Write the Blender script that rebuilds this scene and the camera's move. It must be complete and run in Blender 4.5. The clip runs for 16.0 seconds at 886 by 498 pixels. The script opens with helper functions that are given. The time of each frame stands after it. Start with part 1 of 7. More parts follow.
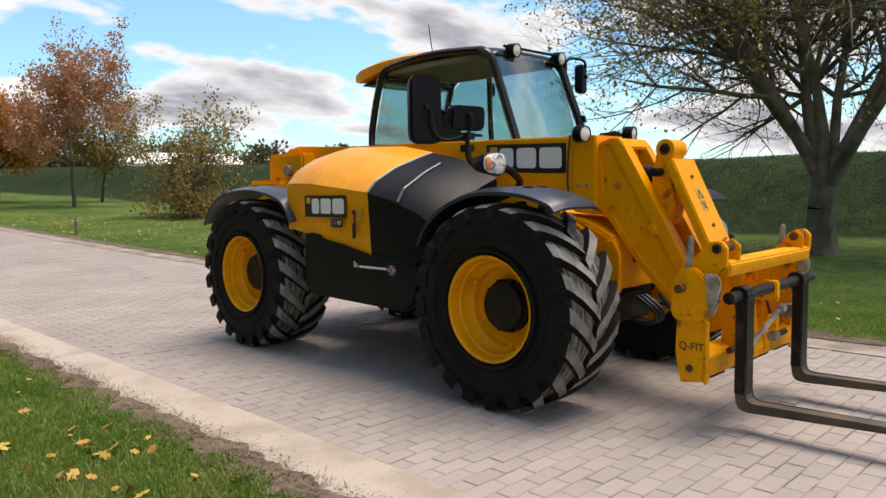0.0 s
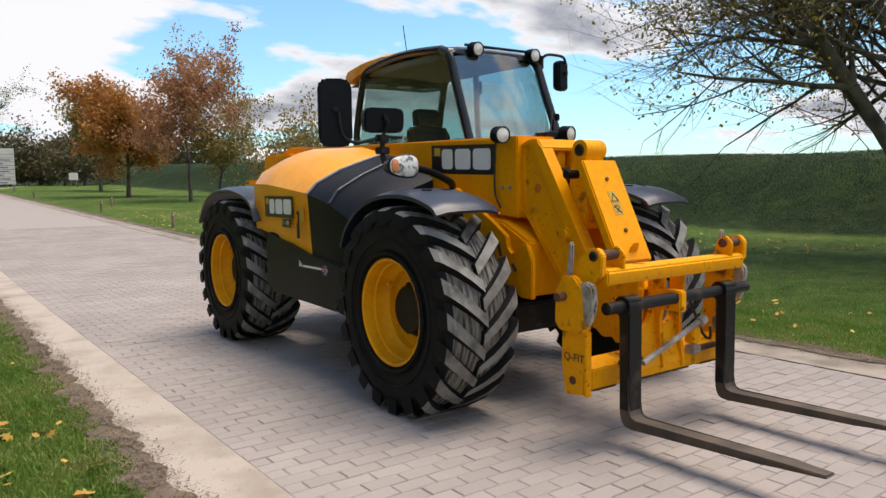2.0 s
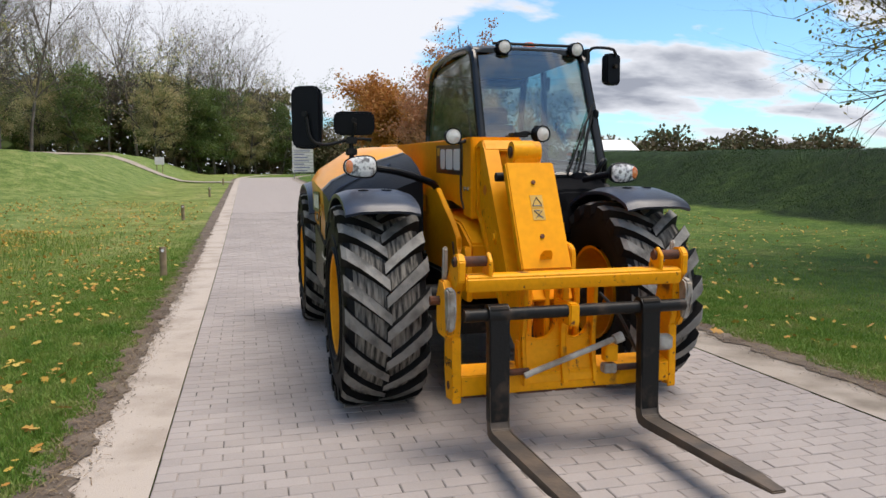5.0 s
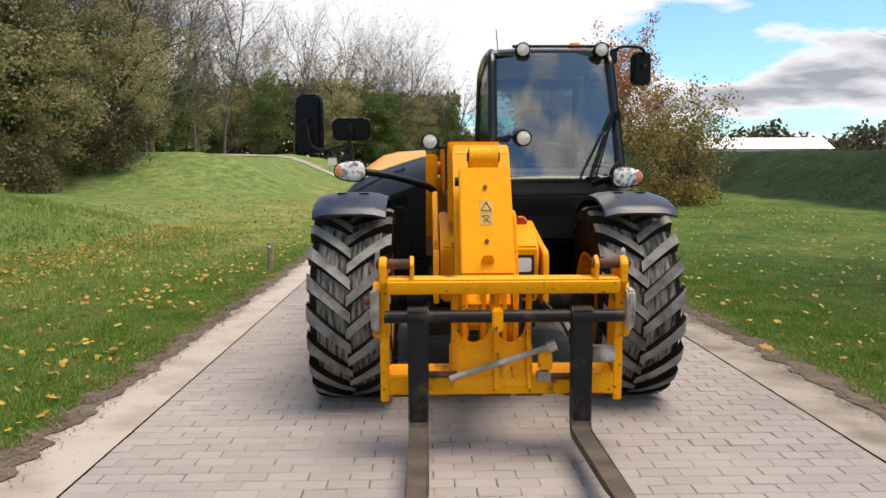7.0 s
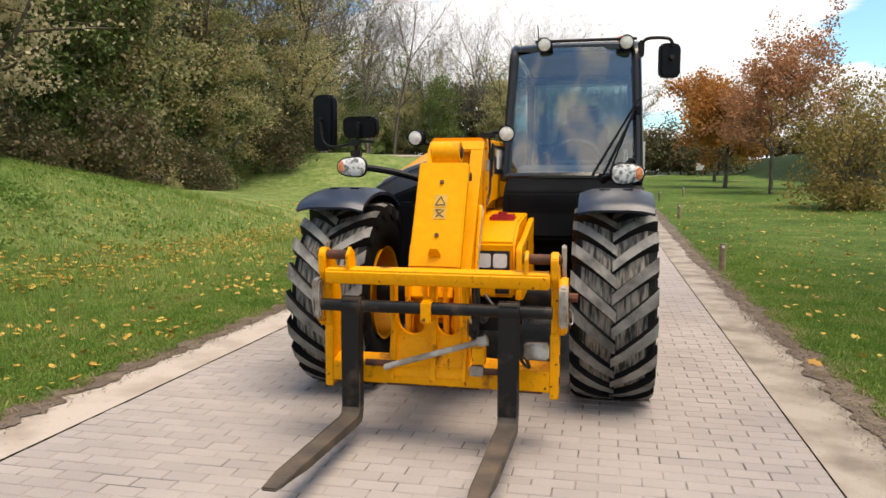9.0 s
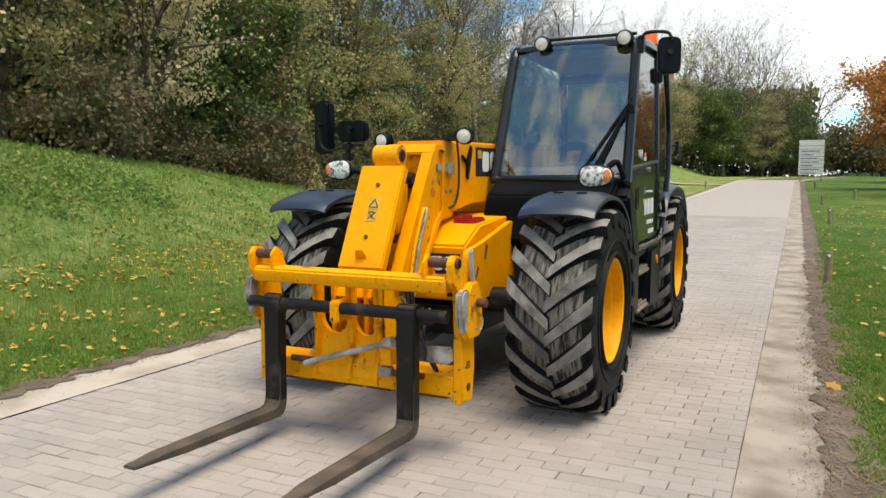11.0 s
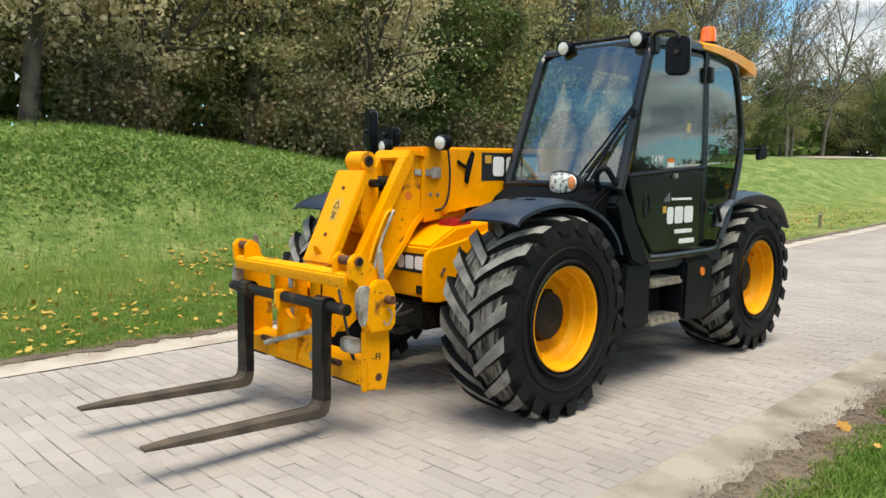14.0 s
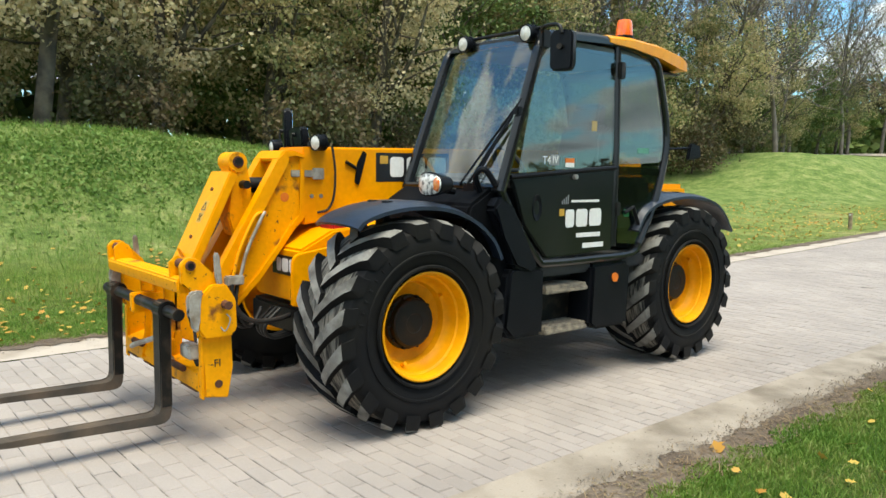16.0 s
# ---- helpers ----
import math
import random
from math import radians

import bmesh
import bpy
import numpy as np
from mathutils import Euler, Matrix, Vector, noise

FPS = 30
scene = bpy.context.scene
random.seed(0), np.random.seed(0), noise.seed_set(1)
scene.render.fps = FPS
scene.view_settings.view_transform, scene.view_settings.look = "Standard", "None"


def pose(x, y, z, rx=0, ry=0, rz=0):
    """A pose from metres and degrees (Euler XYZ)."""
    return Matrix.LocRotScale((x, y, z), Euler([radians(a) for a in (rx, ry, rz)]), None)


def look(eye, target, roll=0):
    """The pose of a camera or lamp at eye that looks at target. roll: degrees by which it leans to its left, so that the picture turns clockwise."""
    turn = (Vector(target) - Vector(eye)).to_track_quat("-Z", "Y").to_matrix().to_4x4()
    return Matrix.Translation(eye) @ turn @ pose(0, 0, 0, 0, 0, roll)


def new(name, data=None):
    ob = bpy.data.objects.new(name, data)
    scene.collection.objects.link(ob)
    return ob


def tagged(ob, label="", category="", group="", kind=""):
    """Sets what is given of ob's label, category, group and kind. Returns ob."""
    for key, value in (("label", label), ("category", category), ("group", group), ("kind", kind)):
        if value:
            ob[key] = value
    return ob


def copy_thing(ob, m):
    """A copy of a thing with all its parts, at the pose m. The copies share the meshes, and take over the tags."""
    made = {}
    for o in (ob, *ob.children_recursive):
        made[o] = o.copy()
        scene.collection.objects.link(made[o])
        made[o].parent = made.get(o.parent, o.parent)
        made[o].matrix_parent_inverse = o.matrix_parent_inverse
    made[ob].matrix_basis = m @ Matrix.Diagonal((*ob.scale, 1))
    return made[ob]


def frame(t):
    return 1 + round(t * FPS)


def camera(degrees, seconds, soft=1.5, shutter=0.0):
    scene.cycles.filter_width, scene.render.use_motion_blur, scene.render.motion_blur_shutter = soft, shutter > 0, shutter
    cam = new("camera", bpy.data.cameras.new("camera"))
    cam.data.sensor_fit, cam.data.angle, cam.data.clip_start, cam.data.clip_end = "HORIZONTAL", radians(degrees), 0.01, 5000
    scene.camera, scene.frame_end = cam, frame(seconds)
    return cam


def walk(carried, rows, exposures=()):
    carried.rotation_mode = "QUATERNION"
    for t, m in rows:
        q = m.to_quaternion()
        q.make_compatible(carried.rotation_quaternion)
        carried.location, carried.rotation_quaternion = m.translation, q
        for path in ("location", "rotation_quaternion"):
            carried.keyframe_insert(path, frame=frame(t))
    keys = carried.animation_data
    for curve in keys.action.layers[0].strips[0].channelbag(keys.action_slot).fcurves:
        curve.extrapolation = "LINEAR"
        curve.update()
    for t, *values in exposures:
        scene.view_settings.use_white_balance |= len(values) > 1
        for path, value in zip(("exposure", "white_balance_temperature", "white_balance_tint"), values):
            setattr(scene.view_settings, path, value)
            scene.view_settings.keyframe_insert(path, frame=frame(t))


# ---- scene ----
cam = camera(61.2, 16.0, 1.5)
PATH = [
    (0, (-4.416, -2.887, 1.345), (-2.994, -1.491, 1.176), -0.9),
    (0.5, (-4.152, -3.073, 1.367), (-2.799, -1.61, 1.194), -0.8),
    (1, (-3.944, -3.25, 1.364), (-2.645, -1.739, 1.192), -0.9),
    (1.5, (-3.711, -3.523, 1.376), (-2.458, -1.973, 1.207), -0.9),
    (2, (-3.431, -3.721, 1.372), (-2.255, -2.113, 1.194), -0.9),
    (2.5, (-3.118, -3.893, 1.381), (-2.03, -2.224, 1.201), -0.8),
    (3, (-2.843, -4.086, 1.38), (-1.838, -2.366, 1.197), -0.7),
    (3.5, (-2.575, -4.288, 1.443), (-1.673, -2.513, 1.255), -0.7),
    (4, (-2.295, -4.372, 1.406), (-1.504, -2.546, 1.209), -0.6),
    (4.5, (-1.968, -4.533, 1.411), (-1.321, -2.651, 1.213), -0.4),
    (7, (-0.414, -4.957, 1.44), (-0.371, -2.967, 1.245), -0.2),
    (7.5, (-0.139, -4.897, 1.407), (-0.197, -2.908, 1.211), -0.1),
    (8, (0.169, -4.833, 1.411), (-0.008, -2.85, 1.219), -0.1),
    (8.5, (0.526, -4.912, 1.407), (0.233, -2.942, 1.219), -0.1),
    (9, (0.822, -4.927, 1.405), (0.399, -2.982, 1.213), 0.1),
    (11.5, (2.429, -4.406, 1.422), (1.48, -2.655, 1.234), 0.1),
    (12, (2.736, -4.32, 1.437), (1.674, -2.637, 1.247), 0.3),
    (12.5, (2.978, -4.214, 1.425), (1.775, -2.627, 1.233), 0.6),
    (13, (3.244, -4.017, 1.424), (1.941, -2.513, 1.227), 0.8),
    (13.5, (3.464, -3.845, 1.444), (2.096, -2.4, 1.243), 0.8),
    (14, (3.749, -3.661, 1.464), (2.332, -2.263, 1.267), 0.8),
    (14.5, (3.958, -3.456, 1.45), (2.504, -2.097, 1.25), 0.9),
    (15, (4.13, -3.213, 1.482), (2.661, -1.871, 1.278), 0.9),
    (15.5, (4.294, -2.955, 1.488), (2.809, -1.631, 1.281), 0.9),
    (16, (4.406, -2.693, 1.499), (2.889, -1.405, 1.295), 0.8),
]
walk(cam, [(t, look(eye, target, roll)) for t, eye, target, roll in PATH],
     exposures=[(0.0, 1.2, 7200, 14), (4.5, 1.05, 6600, 12), (7.0, 1.2, 7000, 13), (8.3, 1.35, 7450, 14), (9.5, 1.35, 7200, 10), (13.0, 1.47, 6900, 4), (16.0, 1.64, 6700, 0)])

# ---- light ----
SUN_AZ, SUN_EL = radians(108), radians(74)      # clockwise from +y, height
world = bpy.data.worlds.new("sky")
scene.world = world
world.use_nodes = True
wn, wl = world.node_tree.nodes, world.node_tree.links
wn.clear()


def wnode(kind, **kw):
    n = wn.new(kind)
    for k, v in kw.items():
        n.inputs[k].default_value = v
    return n


sky = wn.new("ShaderNodeTexSky")
sky.sky_type, sky.sun_disc = "NISHITA", False
sky.sun_elevation, sky.sun_rotation = SUN_EL, SUN_AZ
sky.air_density, sky.dust_density, sky.ozone_density = 1.0, 0.6, 2.5
tc = wn.new("ShaderNodeTexCoord")
# the clouds lie in a flat layer overhead, closing up towards the horizon
csep = wn.new("ShaderNodeSeparateXYZ")
wl.new(tc.outputs["Generated"], csep.inputs[0])
chigh = wn.new("ShaderNodeMath"); chigh.operation = "MAXIMUM"; chigh.inputs[1].default_value = 0.0
wl.new(csep.outputs["Z"], chigh.inputs[0])
clift = wn.new("ShaderNodeMath"); clift.operation = "ADD"; clift.inputs[1].default_value = 0.24
wl.new(chigh.outputs[0], clift.inputs[0])
clayer = wn.new("ShaderNodeVectorMath"); clayer.operation = "DIVIDE"
wl.new(tc.outputs["Generated"], clayer.inputs[0]); wl.new(clift.outputs[0], clayer.inputs[1])
comb = wn.new("ShaderNodeMapping")
comb.inputs["Scale"].default_value = (0.85, 1.25, 1.0)
comb.inputs["Location"].default_value = (1.7, 0.4, 0.0)
wl.new(clayer.outputs[0], comb.inputs["Vector"])
cover = wnode("ShaderNodeTexNoise", Scale=1.95, Detail=11.0, Roughness=0.52, Distortion=0.1)
wl.new(comb.outputs[0], cover.inputs["Vector"])
cramp = wn.new("ShaderNodeValToRGB")
cramp.color_ramp.elements[0].position, cramp.color_ramp.elements[1].position = 0.49, 0.55
# a bank of thin bright cloud stands to the north
cbank = wn.new("ShaderNodeMapRange"); cbank.interpolation_type = "SMOOTHSTEP"
for k, v in (("From Min", 0.925), ("From Max", 0.99), ("To Min", 0.0), ("To Max", 0.16)):
    cbank.inputs[k].default_value = v
wl.new(csep.outputs["Y"], cbank.inputs["Value"])
csum = wn.new("ShaderNodeMath"); csum.operation = "ADD"
# broken cloud covers most of the southern sky
csouth = wn.new("ShaderNodeMapRange"); csouth.interpolation_type = "SMOOTHSTEP"
for k, v in (("From Min", -0.25), ("From Max", -0.6), ("To Min", 0.0), ("To Max", 0.06)):
    csouth.inputs[k].default_value = v
wl.new(csep.outputs["Y"], csouth.inputs["Value"])
cfield = wn.new("ShaderNodeMath"); cfield.operation = "ADD"
wl.new(cover.outputs["Fac"], cfield.inputs[0]); wl.new(csouth.outputs[0], cfield.inputs[1])
wl.new(cfield.outputs[0], csum.inputs[0]); wl.new(cbank.outputs[0], csum.inputs[1])
wl.new(csum.outputs[0], cramp.inputs[0])
sramp = wn.new("ShaderNodeValToRGB")
sramp.color_ramp.elements[0].position, sramp.color_ramp.elements[1].position = 0.535, 0.68
sramp.color_ramp.elements[0].color = (3.0, 3.15, 3.4, 1)
sramp.color_ramp.elements[1].color = (1.25, 1.38, 1.65, 1)
cthin = wn.new("ShaderNodeMath"); cthin.operation = "SUBTRACT"       # the bank's cloud is thin and lets light through
wl.new(cover.outputs["Fac"], cthin.inputs[0]); wl.new(cbank.outputs[0], cthin.inputs[1])
wl.new(cthin.outputs[0], sramp.inputs[0])
cmix = wn.new("ShaderNodeMix"); cmix.data_type = "RGBA"
wl.new(cramp.outputs[0], cmix.inputs[0])
skyup = wn.new("ShaderNodeMix"); skyup.data_type = "RGBA"; skyup.blend_type = "MULTIPLY"
skyup.inputs[0].default_value = 1.0
skyup.inputs[7].default_value = (0.46, 0.64, 0.70, 1)
wl.new(sky.outputs[0], skyup.inputs[6])
wl.new(skyup.outputs[2], cmix.inputs[6]); wl.new(sramp.outputs[0], cmix.inputs[7])
wbg = wn.new("ShaderNodeBackground"); wbg.inputs["Strength"].default_value = 0.14
wl.new(cmix.outputs[2], wbg.inputs[0])
wout = wn.new("ShaderNodeOutputWorld")
wl.new(wbg.outputs[0], wout.inputs[0])

sun = new("sun", bpy.data.lights.new("sun", "SUN"))
sun.data.energy, sun.data.angle, sun.data.color = 1.9, radians(40), (1.0, 0.91, 0.79)
sun.rotation_euler = Vector((-math.sin(SUN_AZ) * math.cos(SUN_EL), -math.cos(SUN_AZ) * math.cos(SUN_EL), -math.sin(SUN_EL))).to_track_quat("-Z", "Y").to_euler()


# ---- materials ----
def material(name, colour, rough=0.5, metal=0.0, dark=None, scale=6.0, fine=60.0, bump=0.0, coat=0.0, island=0.0, spread=(0.35, 0.65), objectwise=0.0, amount=1.0, spec=0.5, stretch=None, chips=None):
    """A surface with two scales of variation: colour and a worn second colour, with grain and relief."""
    m = bpy.data.materials.new(name)
    m.use_nodes = True
    n, l = m.node_tree.nodes, m.node_tree.links
    b = n["Principled BSDF"]
    b.inputs["Roughness"].default_value, b.inputs["Metallic"].default_value = rough, metal
    b.inputs["Coat Weight"].default_value, b.inputs["Coat Roughness"].default_value = coat, 0.08
    b.inputs["Specular IOR Level"].default_value = spec
    geo = n.new("ShaderNodeNewGeometry")
    big = n.new("ShaderNodeTexNoise"); big.inputs["Scale"].default_value = scale; big.inputs["Detail"].default_value = 6
    small = n.new("ShaderNodeTexNoise"); small.inputs["Scale"].default_value = fine; small.inputs["Detail"].default_value = 4
    if stretch:
        mp = n.new("ShaderNodeMapping"); mp.inputs["Scale"].default_value = stretch
        l.new(geo.outputs["Position"], mp.inputs["Vector"]); l.new(mp.outputs[0], big.inputs["Vector"])
    else:
        l.new(geo.outputs["Position"], big.inputs["Vector"])
    l.new(geo.outputs["Position"], small.inputs["Vector"])
    ramp = n.new("ShaderNodeValToRGB")
    ramp.color_ramp.elements[0].position, ramp.color_ramp.elements[1].position = spread
    l.new(big.outputs["Fac"], ramp.inputs[0])
    mix = n.new("ShaderNodeMix"); mix.data_type = "RGBA"
    mix.inputs[6].default_value = (*colour, 1)
    mix.inputs[7].default_value = (*(dark or [c * 0.7 for c in colour]), 1)
    if amount < 1:
        a = n.new("ShaderNodeMath"); a.operation = "MULTIPLY"; a.inputs[1].default_value = amount
        l.new(ramp.outputs[0], a.inputs[0]); l.new(a.outputs[0], mix.inputs[0])
    else:
        l.new(ramp.outputs[0], mix.inputs[0])
    hsv = n.new("ShaderNodeHueSaturation")
    tone = mix.outputs[2]
    if chips:
        spot = n.new("ShaderNodeTexNoise"); spot.inputs["Scale"].default_value = 26.0; spot.inputs["Detail"].default_value = 7
        spot.inputs["Roughness"].default_value = 0.65
        l.new(geo.outputs["Position"], spot.inputs["Vector"])
        cr = n.new("ShaderNodeValToRGB")
        cr.color_ramp.elements[0].position, cr.color_ramp.elements[1].position = 0.625, 0.665
        l.new(spot.outputs["Fac"], cr.inputs[0])
        cm = n.new("ShaderNodeMix"); cm.data_type = "RGBA"; cm.inputs[7].default_value = (*chips, 1)
        l.new(cr.outputs[0], cm.inputs[0]); l.new(tone, cm.inputs[6])
        tone = cm.outputs[2]
    l.new(tone, hsv.inputs["Color"])
    val = n.new("ShaderNodeMapRange")
    val.inputs["To Min"].default_value, val.inputs["To Max"].default_value = 0.86, 1.14
    l.new(small.outputs["Fac"], val.inputs["Value"])
    last = val.outputs[0]
    for source, size in ((geo.outputs["Random Per Island"], island), (None, objectwise)):
        if size:
            if source is None:
                source = n.new("ShaderNodeObjectInfo").outputs["Random"]
            mr = n.new("ShaderNodeMapRange")
            mr.inputs["To Min"].default_value, mr.inputs["To Max"].default_value = 1 - size, 1 + size
            l.new(source, mr.inputs["Value"])
            mu = n.new("ShaderNodeMath"); mu.operation = "MULTIPLY"
            l.new(last, mu.inputs[0]); l.new(mr.outputs[0], mu.inputs[1])
            last = mu.outputs[0]
    l.new(last, hsv.inputs["Value"])
    l.new(hsv.outputs[0], b.inputs["Base Color"])
    if bump:
        bp = n.new("ShaderNodeBump"); bp.inputs["Strength"].default_value = min(1, bump); bp.inputs["Distance"].default_value = 0.01
        l.new(small.outputs["Fac"], bp.inputs["Height"]); l.new(bp.outputs[0], b.inputs["Normal"])
    return m


def leaf_material(name, colours, trans=0.25, patch=0.7, together=0.5):
    """Leaves that differ one from another, letting some light through."""
    m = bpy.data.materials.new(name)
    m.use_nodes = True
    n, l = m.node_tree.nodes, m.node_tree.links
    b = n["Principled BSDF"]
    geo = n.new("ShaderNodeNewGeometry")
    ramp = n.new("ShaderNodeValToRGB")
    e = ramp.color_ramp.elements
    while len(e) < len(colours):
        e.new(0.5)
    for i, c in enumerate(colours):
        e[i].position, e[i].color = i / (len(colours) - 1), (*c, 1)
    # neighbouring leaves turn colour together, so that whole sprays differ
    spray = n.new("ShaderNodeTexNoise"); spray.inputs["Scale"].default_value = patch; spray.inputs["Detail"].default_value = 3
    l.new(geo.outputs["Position"], spray.inputs["Vector"])
    wide = n.new("ShaderNodeMapRange"); wide.inputs["From Min"].default_value = 0.32; wide.inputs["From Max"].default_value = 0.68
    l.new(spray.outputs["Fac"], wide.inputs["Value"])
    both = n.new("ShaderNodeMix"); both.inputs[0].default_value = together
    l.new(geo.outputs["Random Per Island"], both.inputs[2]); l.new(wide.outputs[0], both.inputs[3])
    l.new(both.outputs[0], ramp.inputs[0])
    l.new(ramp.outputs[0], b.inputs["Base Color"])
    b.inputs["Roughness"].default_value = 0.55
    b.inputs["Specular IOR Level"].default_value = 0.25
    t = n.new("ShaderNodeBsdfTranslucent")
    l.new(ramp.outputs[0], t.inputs[0])
    mx = n.new("ShaderNodeMixShader"); mx.inputs[0].default_value = trans
    l.new(b.outputs[0], mx.inputs[1]); l.new(t.outputs[0], mx.inputs[2])
    l.new(mx.outputs[0], n["Material Output"].inputs[0])
    return m


def glass_material(name, tint, gloss=0.02, low=0.17):
    """Thin clear pane: tinted see-through with mirror-like gloss by Fresnel."""
    m = bpy.data.materials.new(name)
    m.use_nodes = True
    n, l = m.node_tree.nodes, m.node_tree.links
    n.clear()
    tr = n.new("ShaderNodeBsdfTransparent"); tr.inputs[0].default_value = (*tint, 1)
    gl = n.new("ShaderNodeBsdfGlossy"); gl.inputs["Roughness"].default_value = gloss
    lw = n.new("ShaderNodeLayerWeight"); lw.inputs[0].default_value = 0.5
    pw = n.new("ShaderNodeMath"); pw.operation = "POWER"; pw.inputs[1].default_value = 4.0
    fr = n.new("ShaderNodeMapRange"); fr.inputs["To Min"].default_value = low; fr.inputs["To Max"].default_value = 0.9
    l.new(lw.outputs["Facing"], pw.inputs[0]); l.new(pw.outputs[0], fr.inputs["Value"])
    mx = n.new("ShaderNodeMixShader")
    l.new(fr.outputs[0], mx.inputs[0]); l.new(tr.outputs[0], mx.inputs[1]); l.new(gl.outputs[0], mx.inputs[2])
    out = n.new("ShaderNodeOutputMaterial")
    l.new(mx.outputs[0], out.inputs[0])
    return m


YELLOW = material("yellow_paint", (0.84, 0.345, 0.002), 0.42, coat=0.0, spec=0.16, dark=(0.77, 0.285, 0.002), scale=2.0, fine=25, spread=(0.4, 0.7))
YELLOW_HOOD = material("glossy_yellow_panel", (0.84, 0.345, 0.002), 0.40, coat=0.28, spec=0.25, dark=(0.76, 0.285, 0.004), scale=2.0, fine=25, spread=(0.4, 0.7))
YELLOW_WORN = material("worn_yellow_paint", (0.84, 0.345, 0.002), 0.48, spec=0.18, dark=(0.20, 0.075, 0.02), scale=7.0, fine=40, spread=(0.60, 0.70), bump=0.15, chips=(0.13, 0.05, 0.02))
YELLOW_RIM = material("rim_yellow_paint", (0.84, 0.355, 0.003), 0.5, spec=0.2, dark=(0.62, 0.24, 0.005), scale=5.0, fine=30, spread=(0.45, 0.8))
BLACK_PLASTIC = material("black_plastic", (0.005, 0.006, 0.0085), 0.36, spec=0.13, dark=(0.008, 0.009, 0.012), scale=3, fine=220, bump=0.12)
# black plastic copy with the shade of scuttle and bulkheads put into it
SHADED_PLASTIC = material("shaded_black_plastic", (0.004, 0.0045, 0.006), 0.6, spec=0.03, dark=(0.007, 0.0075, 0.009), scale=3, fine=220, bump=0.12)
BLACK_GLOSS = material("black_gloss_paint", (0.005, 0.006, 0.007), 0.20, spec=0.4, coat=0.15, dark=(0.013, 0.014, 0.016), scale=2, fine=60)
FENDER = material("fender_plastic", (0.018, 0.029, 0.058), 0.34, spec=0.5, dark=(0.016, 0.020, 0.030), scale=4, fine=260, bump=0.1)
RUBBER = material("tyre_rubber", (0.0085, 0.0088, 0.0105), 0.6, spec=0.12, dark=(0.013, 0.0125, 0.012), scale=5, fine=90, bump=0.1)
TREAD = material("tread_rubber", (0.028, 0.027, 0.026), 0.8, spec=0.15, dark=(0.24, 0.22, 0.19), scale=4.5, fine=120, bump=0.25, spread=(0.38, 0.62), stretch=(12.0, 1.6, 1.6))
LUG = material("worn_lug_rubber", (0.22, 0.214, 0.20), 0.8, spec=0.2, dark=(0.10, 0.096, 0.09), scale=9, fine=120, bump=0.3, spread=(0.42, 0.66), objectwise=0.22, chips=(0.24, 0.22, 0.19))
FORK_STEEL = material("fork_steel", (0.055, 0.046, 0.039), 0.6, 0.25, dark=(0.13, 0.095, 0.068), scale=5, fine=50, bump=0.2)
BLACK_STEEL = material("black_painted_steel", (0.008, 0.008, 0.008), 0.45, spec=0.25, dark=(0.05, 0.035, 0.025), scale=9, fine=70, spread=(0.55, 0.72), bump=0.15)
RUST = material("rusty_steel", (0.15, 0.055, 0.028), 0.8, 0.2, dark=(0.06, 0.03, 0.02), scale=14, fine=90, bump=0.3)
STEEL = material("bare_steel", (0.30, 0.29, 0.28), 0.5, 0.5, dark=(0.25, 0.2, 0.16), scale=12, fine=90, spread=(0.5, 0.75))
GREY_CAST = material("grey_cast_metal", (0.46, 0.44, 0.40), 0.6, 0.1, dark=(0.2, 0.16, 0.12), scale=12, fine=80)
HOSE = material("hose_rubber", (0.015, 0.015, 0.016), 0.5)
HUB = material("hub_black", (0.008, 0.0075, 0.0075), 0.5, spec=0.25, dark=(0.022, 0.015, 0.010), scale=10, fine=70, bump=0.2, spread=(0.5, 0.75))
STEP = material("dusty_step_metal", (0.30, 0.26, 0.20), 0.75, 0.2, dark=(0.14, 0.12, 0.10), scale=20, fine=120, bump=0.3)
WHITE = material("white_vinyl", (0.80, 0.80, 0.80), 0.4, dark=(0.74, 0.74, 0.74), scale=4)
DECAL_BLACK = material("black_vinyl", (0.014, 0.014, 0.017), 0.35)
GREY_VINYL = material("grey_vinyl", (0.28, 0.29, 0.31), 0.4)
LABEL_YELLOW = material("label_yellow", (0.72, 0.42, 0.06), 0.45)
ORANGE = material("orange_vinyl", (0.80, 0.20, 0.02), 0.4)
RED = material("red_paint", (0.42, 0.015, 0.02), 0.35, dark=(0.25, 0.012, 0.015), scale=9)
BLUE = material("blue_vinyl", (0.02, 0.04, 0.22), 0.4)
GREEN = material("green_vinyl", (0.03, 0.28, 0.08), 0.4)
SEAT = material("seat_fabric", (0.020, 0.021, 0.023), 0.9, dark=(0.035, 0.035, 0.037), scale=12, fine=300, bump=0.3)
CABIN = material("cabin_plastic", (0.045, 0.047, 0.05), 0.65, dark=(0.03, 0.03, 0.033), scale=3)
HEADLINER = material("cabin_headliner", (0.25, 0.26, 0.27), 0.85, dark=(0.2, 0.2, 0.21), scale=3)
GLASS = glass_material("cab_glass", (0.70, 0.82, 0.81), low=0.23)
CLEAR_GLASS = glass_material("cab_clear_glass", (0.86, 0.93, 0.92), low=0.07)
SIDE_GLASS = glass_material("cab_side_glass", (0.60, 0.70, 0.69), low=0.11)
DARK_GLASS = glass_material("tinted_door_glass", (0.24, 0.29, 0.28), low=0.09)
